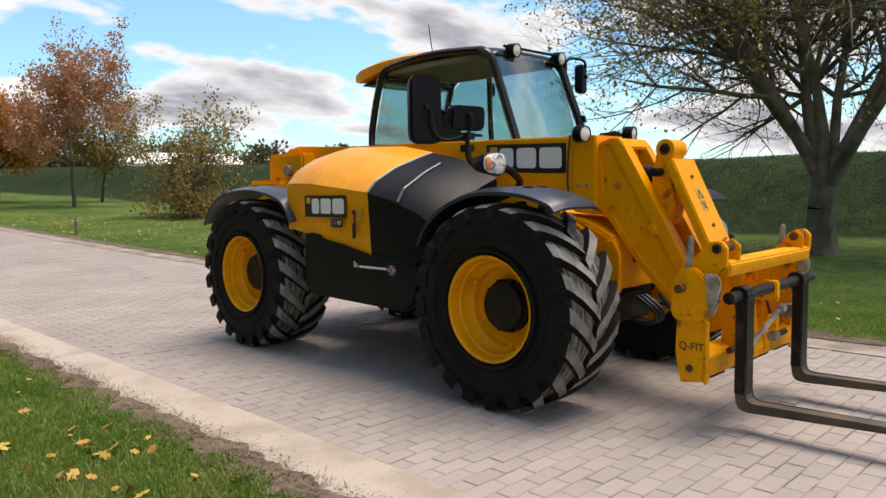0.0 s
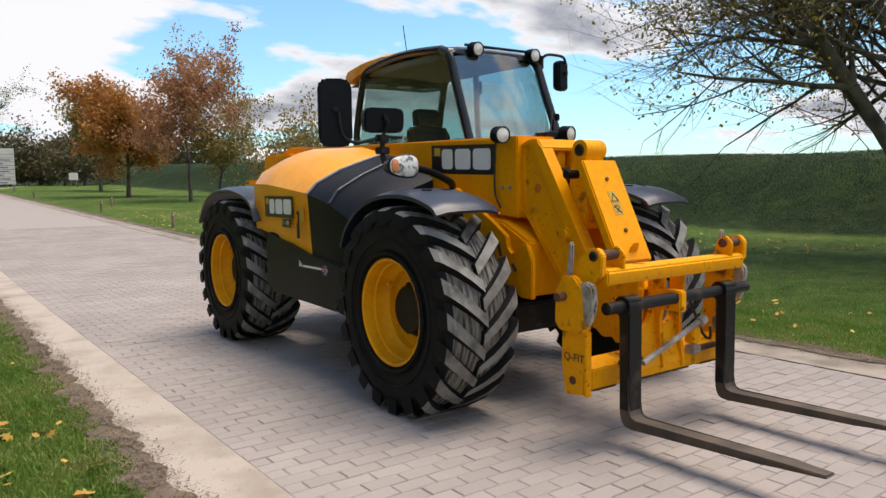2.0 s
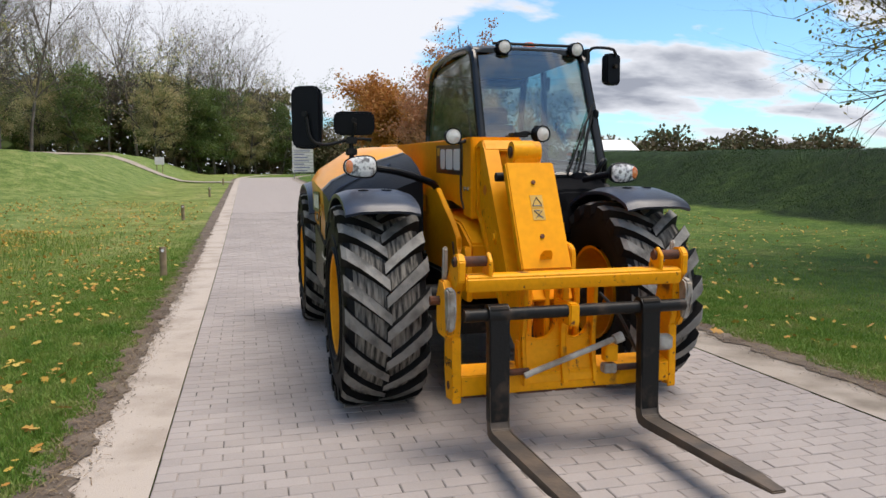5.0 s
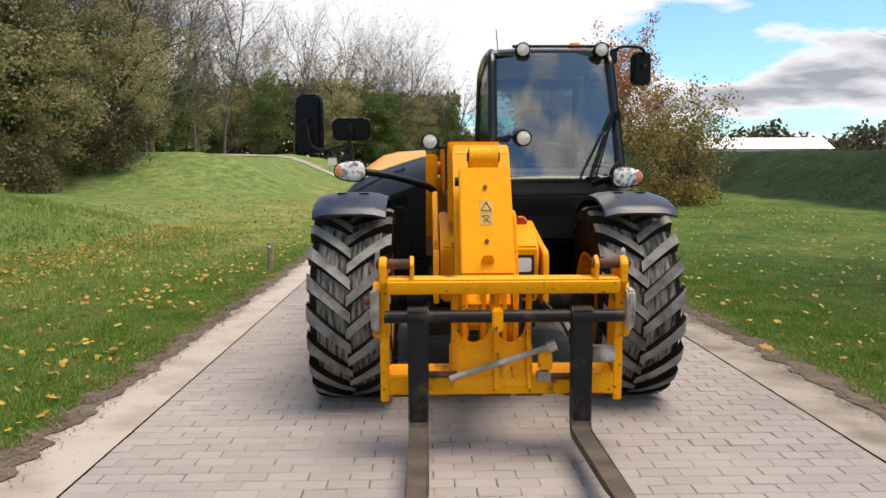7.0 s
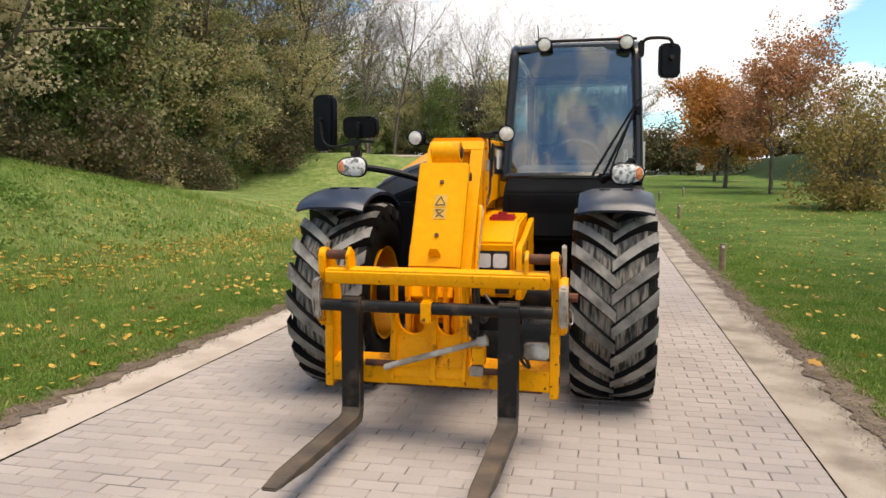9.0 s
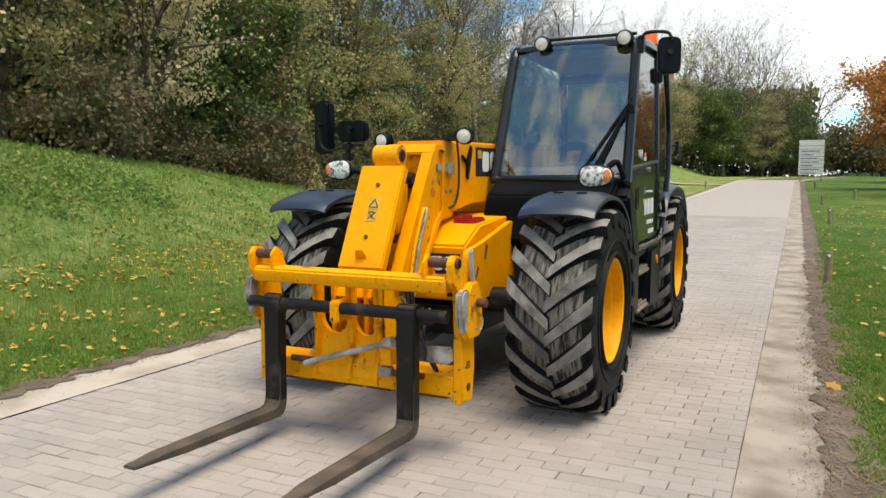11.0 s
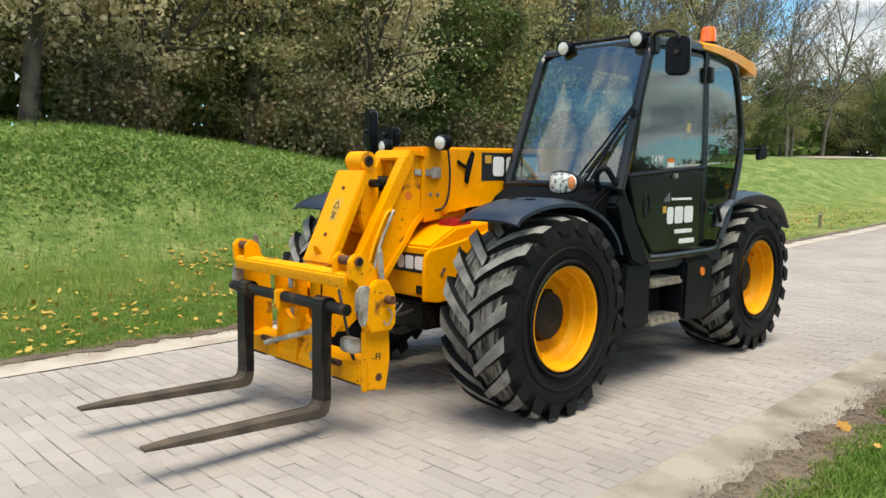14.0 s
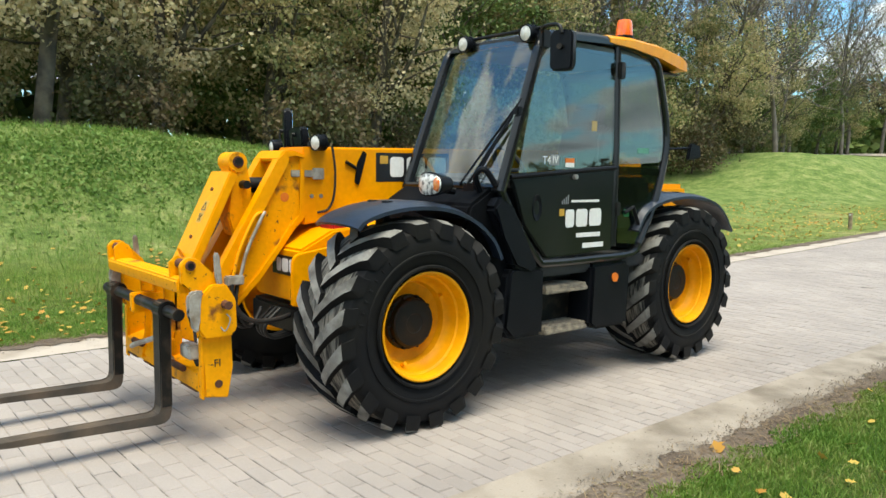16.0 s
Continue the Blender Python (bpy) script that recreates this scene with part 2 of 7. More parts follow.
LENS = material("lamp_lens", (0.80, 0.78, 0.72), 0.12, dark=(0.62, 0.60, 0.55), scale=30, fine=160, coat=1.0, spread=(0.4, 0.6), bump=0.2)
HEAD_LENS = material("headlamp_glass", (0.82, 0.81, 0.78), 0.08, dark=(0.16, 0.155, 0.15), scale=34, fine=160, coat=1.0, spread=(0.44, 0.60), bump=0.3)
AMBER = material("amber_lens", (0.72, 0.30, 0.12), 0.15, coat=0.8, dark=(0.7, 0.14, 0.02), scale=40)
BEACON = material("beacon_lens", (0.90, 0.13, 0.01), 0.15, coat=0.8, dark=(0.8, 0.2, 0.02), scale=20)
MIRROR = material("mirror_silver", (0.85, 0.86, 0.87), 0.02, 1.0)


# ---- mesh helpers ----
def shaped(name, bm, mat, parent=None, label="", angle=34):
    """Links a bmesh as one mesh object."""
    bmesh.ops.recalc_face_normals(bm, faces=bm.faces[:])
    for f in bm.faces:
        f.smooth = True
    me = bpy.data.meshes.new(name)
    bm.to_mesh(me)
    bm.free()
    me.set_sharp_from_angle(angle=radians(angle))
    me.materials.append(mat)
    ob = new(name, me)
    ob.parent = parent
    return tagged(ob, label)


def part(name, bm, mat, parent, label=""):
    return shaped(name, bm, mat, parent, label)


def soften(bm, geom_verts, width, seg=2):
    if width > 0:
        edges = list({e for v in geom_verts for e in v.link_edges})
        bmesh.ops.bevel(bm, geom=edges, offset=width, segments=seg, affect="EDGES", clamp_overlap=True)


def box(bm, x0, x1, y0, y1, z0, z1, bev=0.006, m=None):
    tmp = bmesh.new()
    vs = [tmp.verts.new((x, y, z)) for x in (x0, x1) for y in (y0, y1) for z in (z0, z1)]
    for q in ((0, 1, 3, 2), (4, 6, 7, 5), (0, 4, 5, 1), (2, 3, 7, 6), (0, 2, 6, 4), (1, 5, 7, 3)):
        tmp.faces.new([vs[i] for i in q])
    soften(tmp, tmp.verts, bev)
    return merge(bm, tmp, m)


def merge(bm, tmp, m=None):
    if m is not None:
        bmesh.ops.transform(tmp, matrix=m, verts=tmp.verts)
    bmesh.ops.recalc_face_normals(tmp, faces=tmp.faces[:])
    me = bpy.data.meshes.new("tmp")
    tmp.to_mesh(me)
    tmp.free()
    bm.from_mesh(me)
    bpy.data.meshes.remove(me)
    return bm


def prism(bm, pts, axis, a, b, bev=0.006, m=None):
    """Extrudes a 2D outline along an axis from a to b: x takes (y, z), y takes (x, z), z takes (x, y)."""
    def place(p, w):
        return {"x": (w, p[0], p[1]), "y": (p[0], w, p[1]), "z": (p[0], p[1], w)}[axis]
    tmp = bmesh.new()
    lo, hi = [tmp.verts.new(place(p, a)) for p in pts], [tmp.verts.new(place(p, b)) for p in pts]
    tmp.faces.new(lo)
    tmp.faces.new(hi[::-1])
    for i in range(len(pts)):
        j = (i + 1) % len(pts)
        tmp.faces.new((lo[i], lo[j], hi[j], hi[i]))
    soften(tmp, tmp.verts, bev)
    return merge(bm, tmp, m)


def tube(bm, pts, r, seg=10, r2=None, caps=True):
    """A round bar or hose along points."""
    pts = [Vector(p) for p in pts]
    rings, side = [], None
    for i, p in enumerate(pts):
        d = (pts[min(i + 1, len(pts) - 1)] - pts[max(i - 1, 0)]).normalized()
        side = (Vector((0, 0, 1)) if abs(d.z) < 0.9 else Vector((1, 0, 0))) if side is None else side
        u = (side - d * side.dot(d)).normalized()
        side = u
        v = d.cross(u)
        rr = r if r2 is None else r + (r2 - r) * i / (len(pts) - 1)
        rings.append([bm.verts.new(p + rr * (math.cos(a) * u + math.sin(a) * v)) for a in (2 * math.pi * k / seg for k in range(seg))])
    for a, b in zip(rings, rings[1:]):
        for k in range(seg):
            bm.faces.new((a[k], a[(k + 1) % seg], b[(k + 1) % seg], b[k]))
    if caps:
        bm.faces.new(rings[0][::-1])
        bm.faces.new(rings[-1])
    return bm


def bent(pts, n=5):
    """A smooth polyline through points."""
    pts = [Vector(p) for p in pts]
    out = []
    for i in range(len(pts) - 1):
        p0, p1, p2, p3 = pts[max(i - 1, 0)], pts[i], pts[i + 1], pts[min(i + 2, len(pts) - 1)]
        for k in range(n):
            t = k / n
            out.append(0.5 * ((2 * p1) + (p2 - p0) * t + (2 * p0 - 5 * p1 + 4 * p2 - p3) * t * t + (3 * p1 - p0 - 3 * p2 + p3) * t ** 3))
    return out + [pts[-1]]


def revolve(bm, profile, centre, axis="x", seg=48, close=False):
    """Turns (along, radius) points about an axis through centre."""
    c = Vector(centre)
    rings = []
    for w, r in profile:
        ring = []
        for k in range(seg):
            a = 2 * math.pi * k / seg
            o = {"x": (w, r * math.cos(a), r * math.sin(a)), "y": (r * math.cos(a), w, r * math.sin(a)), "z": (r * math.cos(a), r * math.sin(a), w)}[axis]
            ring.append(bm.verts.new(c + Vector(o)))
        rings.append(ring)
    pairs = list(zip(rings, rings[1:])) + ([(rings[-1], rings[0])] if close else [])
    for a, b in pairs:
        for k in range(seg):
            bm.faces.new((a[k], a[(k + 1) % seg], b[(k + 1) % seg], b[k]))
    return bm


def loft(bm, sections, caps=True):
    rings = [[bm.verts.new(p) for p in s] for s in sections]
    n = len(rings[0])
    for a, b in zip(rings, rings[1:]):
        for k in range(n):
            bm.faces.new((a[k], a[(k + 1) % n], b[(k + 1) % n], b[k]))
    if caps:
        bm.faces.new(rings[0][::-1])
        bm.faces.new(rings[-1])
    return bm


def mesh_arrays(name, verts, faces, mat, smooth=False):
    me = bpy.data.meshes.new(name)
    me.from_pydata([tuple(v) for v in verts], [], [tuple(f) for f in faces])
    if smooth:
        me.polygons.foreach_set("use_smooth", [True] * len(me.polygons))
    me.materials.append(mat)
    me.update()
    return me


def words(name, text, size, m, mat, parent, extrude=0.001):
    cu = bpy.data.curves.new(name, "FONT")
    cu.body, cu.size, cu.extrude = text, size, extrude
    cu.align_x, cu.align_y = "CENTER", "CENTER"
    tmp = bpy.data.objects.new("tmp", cu)
    me = bpy.data.meshes.new_from_object(tmp)
    bpy.data.objects.remove(tmp)
    bpy.data.curves.remove(cu)
    me.materials.clear()
    me.materials.append(mat)
    ob = new(name, me)
    ob.parent, ob.matrix_basis = parent, m
    return ob


# ---- the telehandler: front towards -y, cab on its +x side ----
tele = new("telehandler")
tagged(tele, "yellow and black telescopic handler with pallet forks on the paved lane", "telehandler")
RW, RT, WX, WB, WZ = 0.318, 0.632, 0.878, 2.75, 0.625


def tyre_profile():
    half = [(0.0, 0.592), (0.12, 0.590), (0.19, 0.578), (0.228, 0.553), (0.243, 0.515), (0.246, 0.465), (0.240, 0.41), (0.228, 0.365), (0.215, 0.335), (0.208, 0.318), (0.19, 0.31)]
    return [(-x, r) for x, r in half[:0:-1]] + half


def lug_mesh(half):
    """One slanting tyre lug with dusty worn top and black flanks."""
    v, f = [], []
    for t, x, rt, rb, wd in ((0, -0.012, 0.623, 0.585, 0.034), (0.25, 0.07, 0.631, 0.585, 0.036), (0.55, 0.15, 0.630, 0.580, 0.040), (0.85, 0.222, 0.620, 0.560, 0.046), (1.0, 0.249, 0.602, 0.535, 0.050), (1.06, 0.252, 0.545, 0.515, 0.046)):
        for dw, r in ((-1.25, rb), (-0.9, rt), (0.9, rt), (1.25, rb)):
            a = 0.37 * t ** 0.85 + dw * wd / 0.6
            v.append((half * x, -r * math.cos(a), r * math.sin(a)))
    for i in range(5):
        for k in range(3):
            q = (4 * i + k, 4 * i + k + 1, 4 * i + k + 5, 4 * i + k + 4)
            f.append(q if half < 0 else q[::-1])
    f += [(0, 1, 2, 3), (20, 23, 22, 21)]
    me = mesh_arrays("tread_lug", v, f, LUG)
    me.materials.append(RUBBER)
    for n, p in enumerate(me.polygons):
        p.material_index = 0 if n < 12 and n % 3 == 1 else 1
    return me


LUGS = {h: lug_mesh(h) for h in (-1, 1)}


def wheel(side):
    """Rim at the local origin with tyre, lugs and hub; side is +1 for the cab's side."""
    bm = bmesh.new()
    s = side
    prof = [(0.232, 0.322), (0.234, 0.314), (0.226, 0.304), (0.200, 0.298), (0.165, 0.294), (0.155, 0.283), (0.120, 0.279), (0.085, 0.262), (0.075, 0.248), (0.035, 0.238), (0.025, 0.222), (0.022, 0.10), (0.02, 0.0001)]
    revolve(bm, [(s * x, r) for x, r in prof], (0, 0, 0), "x", 64)
    back = [(-0.232, 0.322), (-0.226, 0.304), (-0.15, 0.290), (-0.05, 0.275), (0.005, 0.24), (0.01, 0.0001)]
    revolve(bm, [(s * x, r) for x, r in back], (0, 0, 0), "x", 48)
    for a in (0.6, 2.2, 4.4):
        tube(bm, [(s * 0.085, 0.255 * math.cos(a), 0.255 * math.sin(a)), (s * 0.115, 0.24 * math.cos(a), 0.24 * math.sin(a))], 0.013, 8)
    w = part("wheel", bm, YELLOW_RIM, tele, "yellow steel wheel rim with agricultural tyre")
    bm = bmesh.new()
    revolve(bm, tyre_profile(), (0, 0, 0), "x", 72)
    for r, h in ((0.43, 0.004), (0.35, 0.004)):
        revolve(bm, [(s * 0.236, r + 0.012), (s * (0.247 + h), r + 0.006), (s * (0.247 + h), r - 0.006), (s * 0.23, r - 0.012)], (0, 0, 0), "x", 72)
    for a in np.linspace(2.2, 3.0, 7):
        c, sn = math.cos(a), math.sin(a)
        tube(bm, [(s * 0.243, 0.465 * c, 0.465 * sn), (s * 0.243, 0.49 * c, 0.49 * sn)], 0.007, 6)
    tyre = part("tyre", bm, TREAD, w, "black tyre carcass with dusty tread")
    tyre.data.materials.append(RUBBER)
    for p in tyre.data.polygons:
        p.material_index = 0 if math.hypot(p.center.y, p.center.z) > 0.574 else 1
    for half in (-1, 1):
        for k in range(20):
            o = new("tread_lug", LUGS[half])
            o.parent = w
            o.rotation_euler = (-2 * math.pi * (k + (0.5 if half > 0 else 0)) / 20, 0, 0)
    bm = bmesh.new()
    revolve(bm, [(s * 0.02, 0.165), (s * 0.055, 0.163), (s * 0.06, 0.150), (s * 0.095, 0.146), (s * 0.105, 0.135), (s * 0.108, 0.06), (s * 0.104, 0.055), (s * 0.104, 0.0001)], (0, 0, 0), "x", 32)
    for k in range(10):
        a = 2 * math.pi * k / 10
        tube(bm, [(s * 0.05, 0.155 * math.cos(a), 0.155 * math.sin(a)), (s * 0.075, 0.155 * math.cos(a), 0.155 * math.sin(a))], 0.011, 6)
    part("hub", bm, HUB, w, "black oily wheel hub with studs")
    return w


for s in (1, -1):
    w = wheel(s)
    w.matrix_basis = Matrix.Translation((s * WX, 0, WZ - 0.015))
    copy_thing(w, Matrix.Translation((s * WX, WB, WZ)) @ Matrix.Rotation(0.17, 4, "X"))
for ay in (0.0, WB):
    bm = bmesh.new()
    revolve(bm, [(-0.68, 0.0001), (-0.68, 0.13), (-0.6, 0.13), (-0.55, 0.085), (-0.2, 0.085), (-0.16, 0.15), (0.16, 0.15), (0.2, 0.085), (0.55, 0.085), (0.6, 0.13), (0.68, 0.13), (0.68, 0.0001)], (0, ay, WZ), "x", 20)
    part("axle", bm, BLACK_STEEL, tele)

# mudguards
def arch(bm, cx0, cx1, pts, thick=0.022, crown=0.03):
    """A mudguard: an outline of (y, z) along the tyre, rounded across."""
    n = 7
    P = bent([(0, y, z) for y, z in pts], 5)
    up, lowr = [], []
    for i, p in enumerate(P):
        d = (P[min(i + 1, len(P) - 1)] - P[max(i - 1, 0)]).normalized()
        nrm = Vector((0, -d.z, d.y))
        if nrm.z < 0 and abs(d.y) > 0.3:
            nrm = -nrm
        a, b = [], []
        for k in range(n):
            f = k / (n - 1)
            drop = crown * (2 * f - 1) ** 4
            q = Vector((cx0 + (cx1 - cx0) * f, p.y, p.z)) - nrm * drop
            a.append(bm.verts.new(q)); b.append(bm.verts.new(q - nrm * thick))
        up.append(a); lowr.append(b)
    for i in range(len(P) - 1):
        for k in range(n - 1):
            bm.faces.new((up[i][k], up[i][k + 1], up[i + 1][k + 1], up[i + 1][k]))
            bm.faces.new((lowr[i][k], lowr[i + 1][k], lowr[i + 1][k + 1], lowr[i][k + 1]))
        for k in (0, n - 1):
            bm.faces.new((up[i][k], up[i + 1][k], lowr[i + 1][k], lowr[i][k]))
    for i in (0, -1):
        for k in range(n - 1):
            bm.faces.new((up[i][k], lowr[i][k], lowr[i][k + 1], up[i][k + 1]))


FRONT_ARCH = [(-0.50, 1.215), (-0.44, 1.265), (-0.27, 1.315), (-0.06, 1.335), (0.18, 1.315), (0.40, 1.235), (0.56, 1.11), (0.64, 0.98)]
REAR_ARCH = [(2.00, 1.10), (2.12, 1.255), (2.36, 1.335), (2.70, 1.365), (3.05, 1.325), (3.26, 1.225), (3.42, 1.05)]
for x0, x1, curve in ((0.66, 1.10, FRONT_ARCH), (-1.10, -0.66, FRONT_ARCH), (0.70, 1.10, REAR_ARCH), (-1.10, -0.70, REAR_ARCH)):
    bm = bmesh.new()
    arch(bm, x0, x1, curve)
    g = part("mudguard", bm, FENDER, tele, "dusty blue-black moulded plastic mudguard")
    yc = -0.12 if curve is FRONT_ARCH else 2.75
    zc = 1.327 if curve is FRONT_ARCH else 1.362
    for dx in (-0.07, 0.07):
        bm = bmesh.new()
        revolve(bm, [(zc - 0.012, 0.034), (zc + 0.004, 0.033), (zc + 0.006, 0.026), (zc - 0.002, 0.018), (zc - 0.004, 0.0001)], ((x0 + x1) / 2 + dx, yc - 0.06, 0), "z", 16)
        part("fixing", bm, BLACK_PLASTIC, g)

# chassis
bm = bmesh.new()
box(bm, -0.40, 0.30, -0.10, 3.35, 0.42, 0.80, 0.02)
box(bm, -0.62, 0.62, 0.55, 2.15, 0.50, 0.85, 0.02)
box(bm, -0.44, 0.22, -0.34, 0.2, 0.44, 0.62, 0.02)
part("chassis", bm, BLACK_STEEL, tele, "black steel chassis and drivetrain")
bm = bmesh.new()
prism(bm, [(-0.36, 0.66), (-0.36, 1.00), (-0.12, 1.12), (0.5, 1.16), (0.9, 1.16), (0.9, 0.66)], "x", -0.33, 0.28, 0.015)
part("chassis_front", bm, YELLOW, tele, "yellow chassis nose box")
NOSE = {-1: [(-0.44, 0.66), (-0.44, 0.90), (-0.40, 0.985), (-0.33, 0.985), (-0.30, 0.93), (-0.25, 0.92), (-0.21, 0.96), (-0.21, 1.03), (-0.10, 1.10), (0.30, 1.33), (0.62, 1.33), (0.62, 0.68), (-0.05, 0.68), (-0.10, 0.74), (-0.28, 0.74), (-0.33, 0.66)],
        1: [(-0.44, 0.66), (-0.44, 0.93), (-0.425, 0.965), (-0.39, 0.985), (-0.20, 1.01), (0.30, 1.12), (0.62, 1.12), (0.62, 0.68), (-0.05, 0.66), (-0.33, 0.64)]}
for x0, s in ((0.295, 1), (-0.375, -1)):
    bm = bmesh.new()
    prism(bm, NOSE[s], "x", x0, x0 + 0.035, 0.006)
    p = part("side_plate", bm, YELLOW, tele, "yellow slotted chassis side plate")
    for yy, zz, L in ((-0.16, 0.95, 0.09), (-0.30, 0.84, 0.05)):
        bm = bmesh.new()
        tube(bm, [(x0 - 0.002 * (s < 0) + (0.037 if s > 0 else 0) - 0.01 * s, yy, zz - L / 2), (x0 + (0.037 if s > 0 else -0.002) - 0.01 * s, yy + 0.03, zz + L / 2)], 0.016, 10)
        part("slot", bm, RUST, p)
bm = bmesh.new()
box(bm, 0.15, 0.26, -0.366, -0.30, 0.672, 0.752, 0.012)
part("tow_pocket", bm, BLACK_STEEL, tele)
bm = bmesh.new()
box(bm, 0.08, 0.24, -0.10, 0.08, 1.10, 1.16, 0.012)
tube(bm, [(0.16, -0.04, 1.12), (0.16, -0.04, 1.175)], 0.03, 14)
part("coupling_block", bm, RED, tele, "red quick coupling block")
for k in range(3):
    bm = bmesh.new()
    tube(bm, bent([(-0.05 + 0.05 * k, -0.38, 0.60), (-0.03 + 0.05 * k, -0.50, 0.50), (0.0 + 0.04 * k, -0.44, 0.42), (0.04 * k, -0.2, 0.46)]), 0.013, 7)
    part("hose", bm, HOSE, tele)

# boom
bm = bmesh.new()
prism(bm, [(-0.17, 1.17), (-0.17, 1.635), (-0.10, 1.655), (2.4, 1.70), (3.10, 1.735), (3.30, 1.70), (3.42, 1.55), (3.36, 1.38), (3.05, 1.30), (0.30, 1.255), (0.05, 1.185)], "x", -0.262, 0.035, 0.016)
boom = part("boom", bm, YELLOW, tele, "yellow box-section telescopic boom")
bm = bmesh.new()
prism(bm, [(-0.205, 1.14), (-0.205, 1.652), (-0.03, 1.656), (-0.03, 1.16)], "x", -0.278, 0.051, 0.008)
part("boom_collar", bm, YELLOW, tele, "yellow collar plate at the boom's mouth")
bm = bmesh.new()
box(bm, -0.225, 0.0, -0.36, -0.19, 1.22, 1.60, 0.012)
part("inner_boom", bm, YELLOW_WORN, tele, "yellow inner boom section")
for sx in (-0.2815, 0.0545):
    for yy, zz in ((-0.145, 1.33), (-0.075, 1.33)):
        bm = bmesh.new(); tube(bm, [(sx - 0.006, yy, zz), (sx + 0.006, yy, zz)], 0.013, 8); part("bolt", bm, STEEL, boom)
bm = bmesh.new()
tube(bm, [(-0.33, 3.05, 1.52), (0.10, 3.05, 1.52)], 0.07, 20)
part("boom_pivot", bm, YELLOW_WORN, tele)
bm = bmesh.new()
box(bm, -0.46, -0.30, 2.75, 3.3, 0.8, 1.66, 0.02); part("boom_tower", bm, YELLOW, tele, "yellow rear tower carrying the boom"); bm = bmesh.new(); box(bm, 0.07, 0.22, 2.75, 3.3, 0.8, 1.66, 0.02)
part("boom_tower", bm, YELLOW, tele, "yellow rear tower carrying the boom")
bm = bmesh.new()
prism(bm, [(2.9, 1.42), (3.45, 1.42), (3.50, 1.10), (3.40, 0.78), (2.9, 0.78)], "x", -0.62, 0.60, 0.04)
part("counterweight", bm, YELLOW, tele, "yellow rear counterweight")
# head of the boom: gooseneck plates, cover, tilt link
GOOSE = [(-0.20, 1.595), (-0.30, 1.615), (-0.355, 1.605), (-0.39, 1.555), (-0.565, 1.27), (-0.75, 0.96), (-0.84, 0.82), (-0.98, 0.72), (-1.03, 0.60), (-0.97, 0.50), (-0.86, 0.48), (-0.76, 0.56), (-0.52, 0.80), (-0.36, 1.00), (-0.28, 1.12), (-0.20, 1.17)]
for x0, s in ((-0.232, -1), (0.016, 1)):
    bm = bmesh.new()
    prism(bm, GOOSE, "x", x0, x0 + 0.040, 0.010)
    g = part("gooseneck_plate", bm, YELLOW_WORN, tele, "yellow cranked boom-head plate")
    ox = x0 + (0.040 if s > 0 else 0)
    bm = bmesh.new()
    tube(bm, [(ox - 0.02 * s, -0.60, 1.06), (ox + 0.028 * s, -0.60, 1.06)], 0.042, 6)
    tube(bm, [(ox - 0.02 * s, -0.60, 1.06), (ox + 0.040 * s, -0.60, 1.06)], 0.022, 12)
    part("pin", bm, YELLOW_WORN, g)
    bm = bmesh.new()
    tube(bm, [(ox - 0.004 * s, -0.345, 1.325), (ox + 0.002 * s, -0.345, 1.325)], 0.03, 14)
    part("cap", bm, ORANGE, g, "faded orange plug")
    # broad front flange standing out beyond the plate
    bm = bmesh.new()
    F = [(-0.372, 1.612), (-0.402, 1.570), (-0.577, 1.275), (-0.762, 0.960), (-0.86, 0.80)]
    B = [(-0.310, 1.580), (-0.335, 1.535), (-0.508, 1.240), (-0.692, 0.925), (-0.79, 0.765)]
    prism(bm, F + B[::-1], "x", 0.012 if s > 0 else -0.256, 0.086 if s > 0 else -0.166, 0.010)
    part("flange", bm, YELLOW, g, "broad yellow front flange of the boom head")
    bm = bmesh.new()
    R = [(-0.205, 1.58), (-0.205, 1.19), (-0.29, 1.125), (-0.37, 1.005), (-0.53, 0.805), (-0.77, 0.565)]
    Q = [(-0.24, 1.58), (-0.24, 1.205), (-0.32, 1.14), (-0.40, 1.02), (-0.555, 0.83), (-0.795, 0.59)]
    prism(bm, R + Q[::-1], "x", x0 if s > 0 else x0 - 0.018, x0 + 0.058 if s > 0 else x0 + 0.040, 0.006)
    part("rear_rib", bm, YELLOW, g)
bm = bmesh.new()
prism(bm, [(-0.21, 1.598), (-0.29, 1.628), (-0.36, 1.624), (-0.408, 1.566), (-0.385, 1.545), (-0.335, 1.59), (-0.28, 1.60), (-0.21, 1.57)], "x", -0.254, 0.084, 0.008)
part("gooseneck_top", bm, YELLOW, tele, "yellow bridge closing the boom head")
bm = bmesh.new()
prism(bm, [(-0.40, 0.98), (-0.56, 0.80), (-0.80, 0.57), (-0.83, 0.60), (-0.59, 0.84), (-0.43, 1.01)], "x", -0.190, 0.014, 0.004)
part("gooseneck_web", bm, YELLOW, tele)
# tilt lever (bell-crank) and front cover plate
bm = bmesh.new()
tube(bm, [(-0.170, -0.632, 1.545), (-0.006, -0.632, 1.545)], 0.062, 24)
prism(bm, [(-0.692, 1.545), (-0.66, 1.595), (-0.60, 1.600), (-0.570, 1.545), (-0.545, 1.42), (-0.53, 1.20), (-0.56, 1.08), (-0.66, 1.08), (-0.70, 1.20), (-0.66, 1.42)], "x", -0.160, -0.016, 0.010)
lever = part("tilt_lever", bm, YELLOW_WORN, tele, "worn yellow tilt lever at the boom head")
bm = bmesh.new()
tube(bm, [(-0.176, -0.632, 1.545), (0.0, -0.632, 1.545)], 0.036, 18)
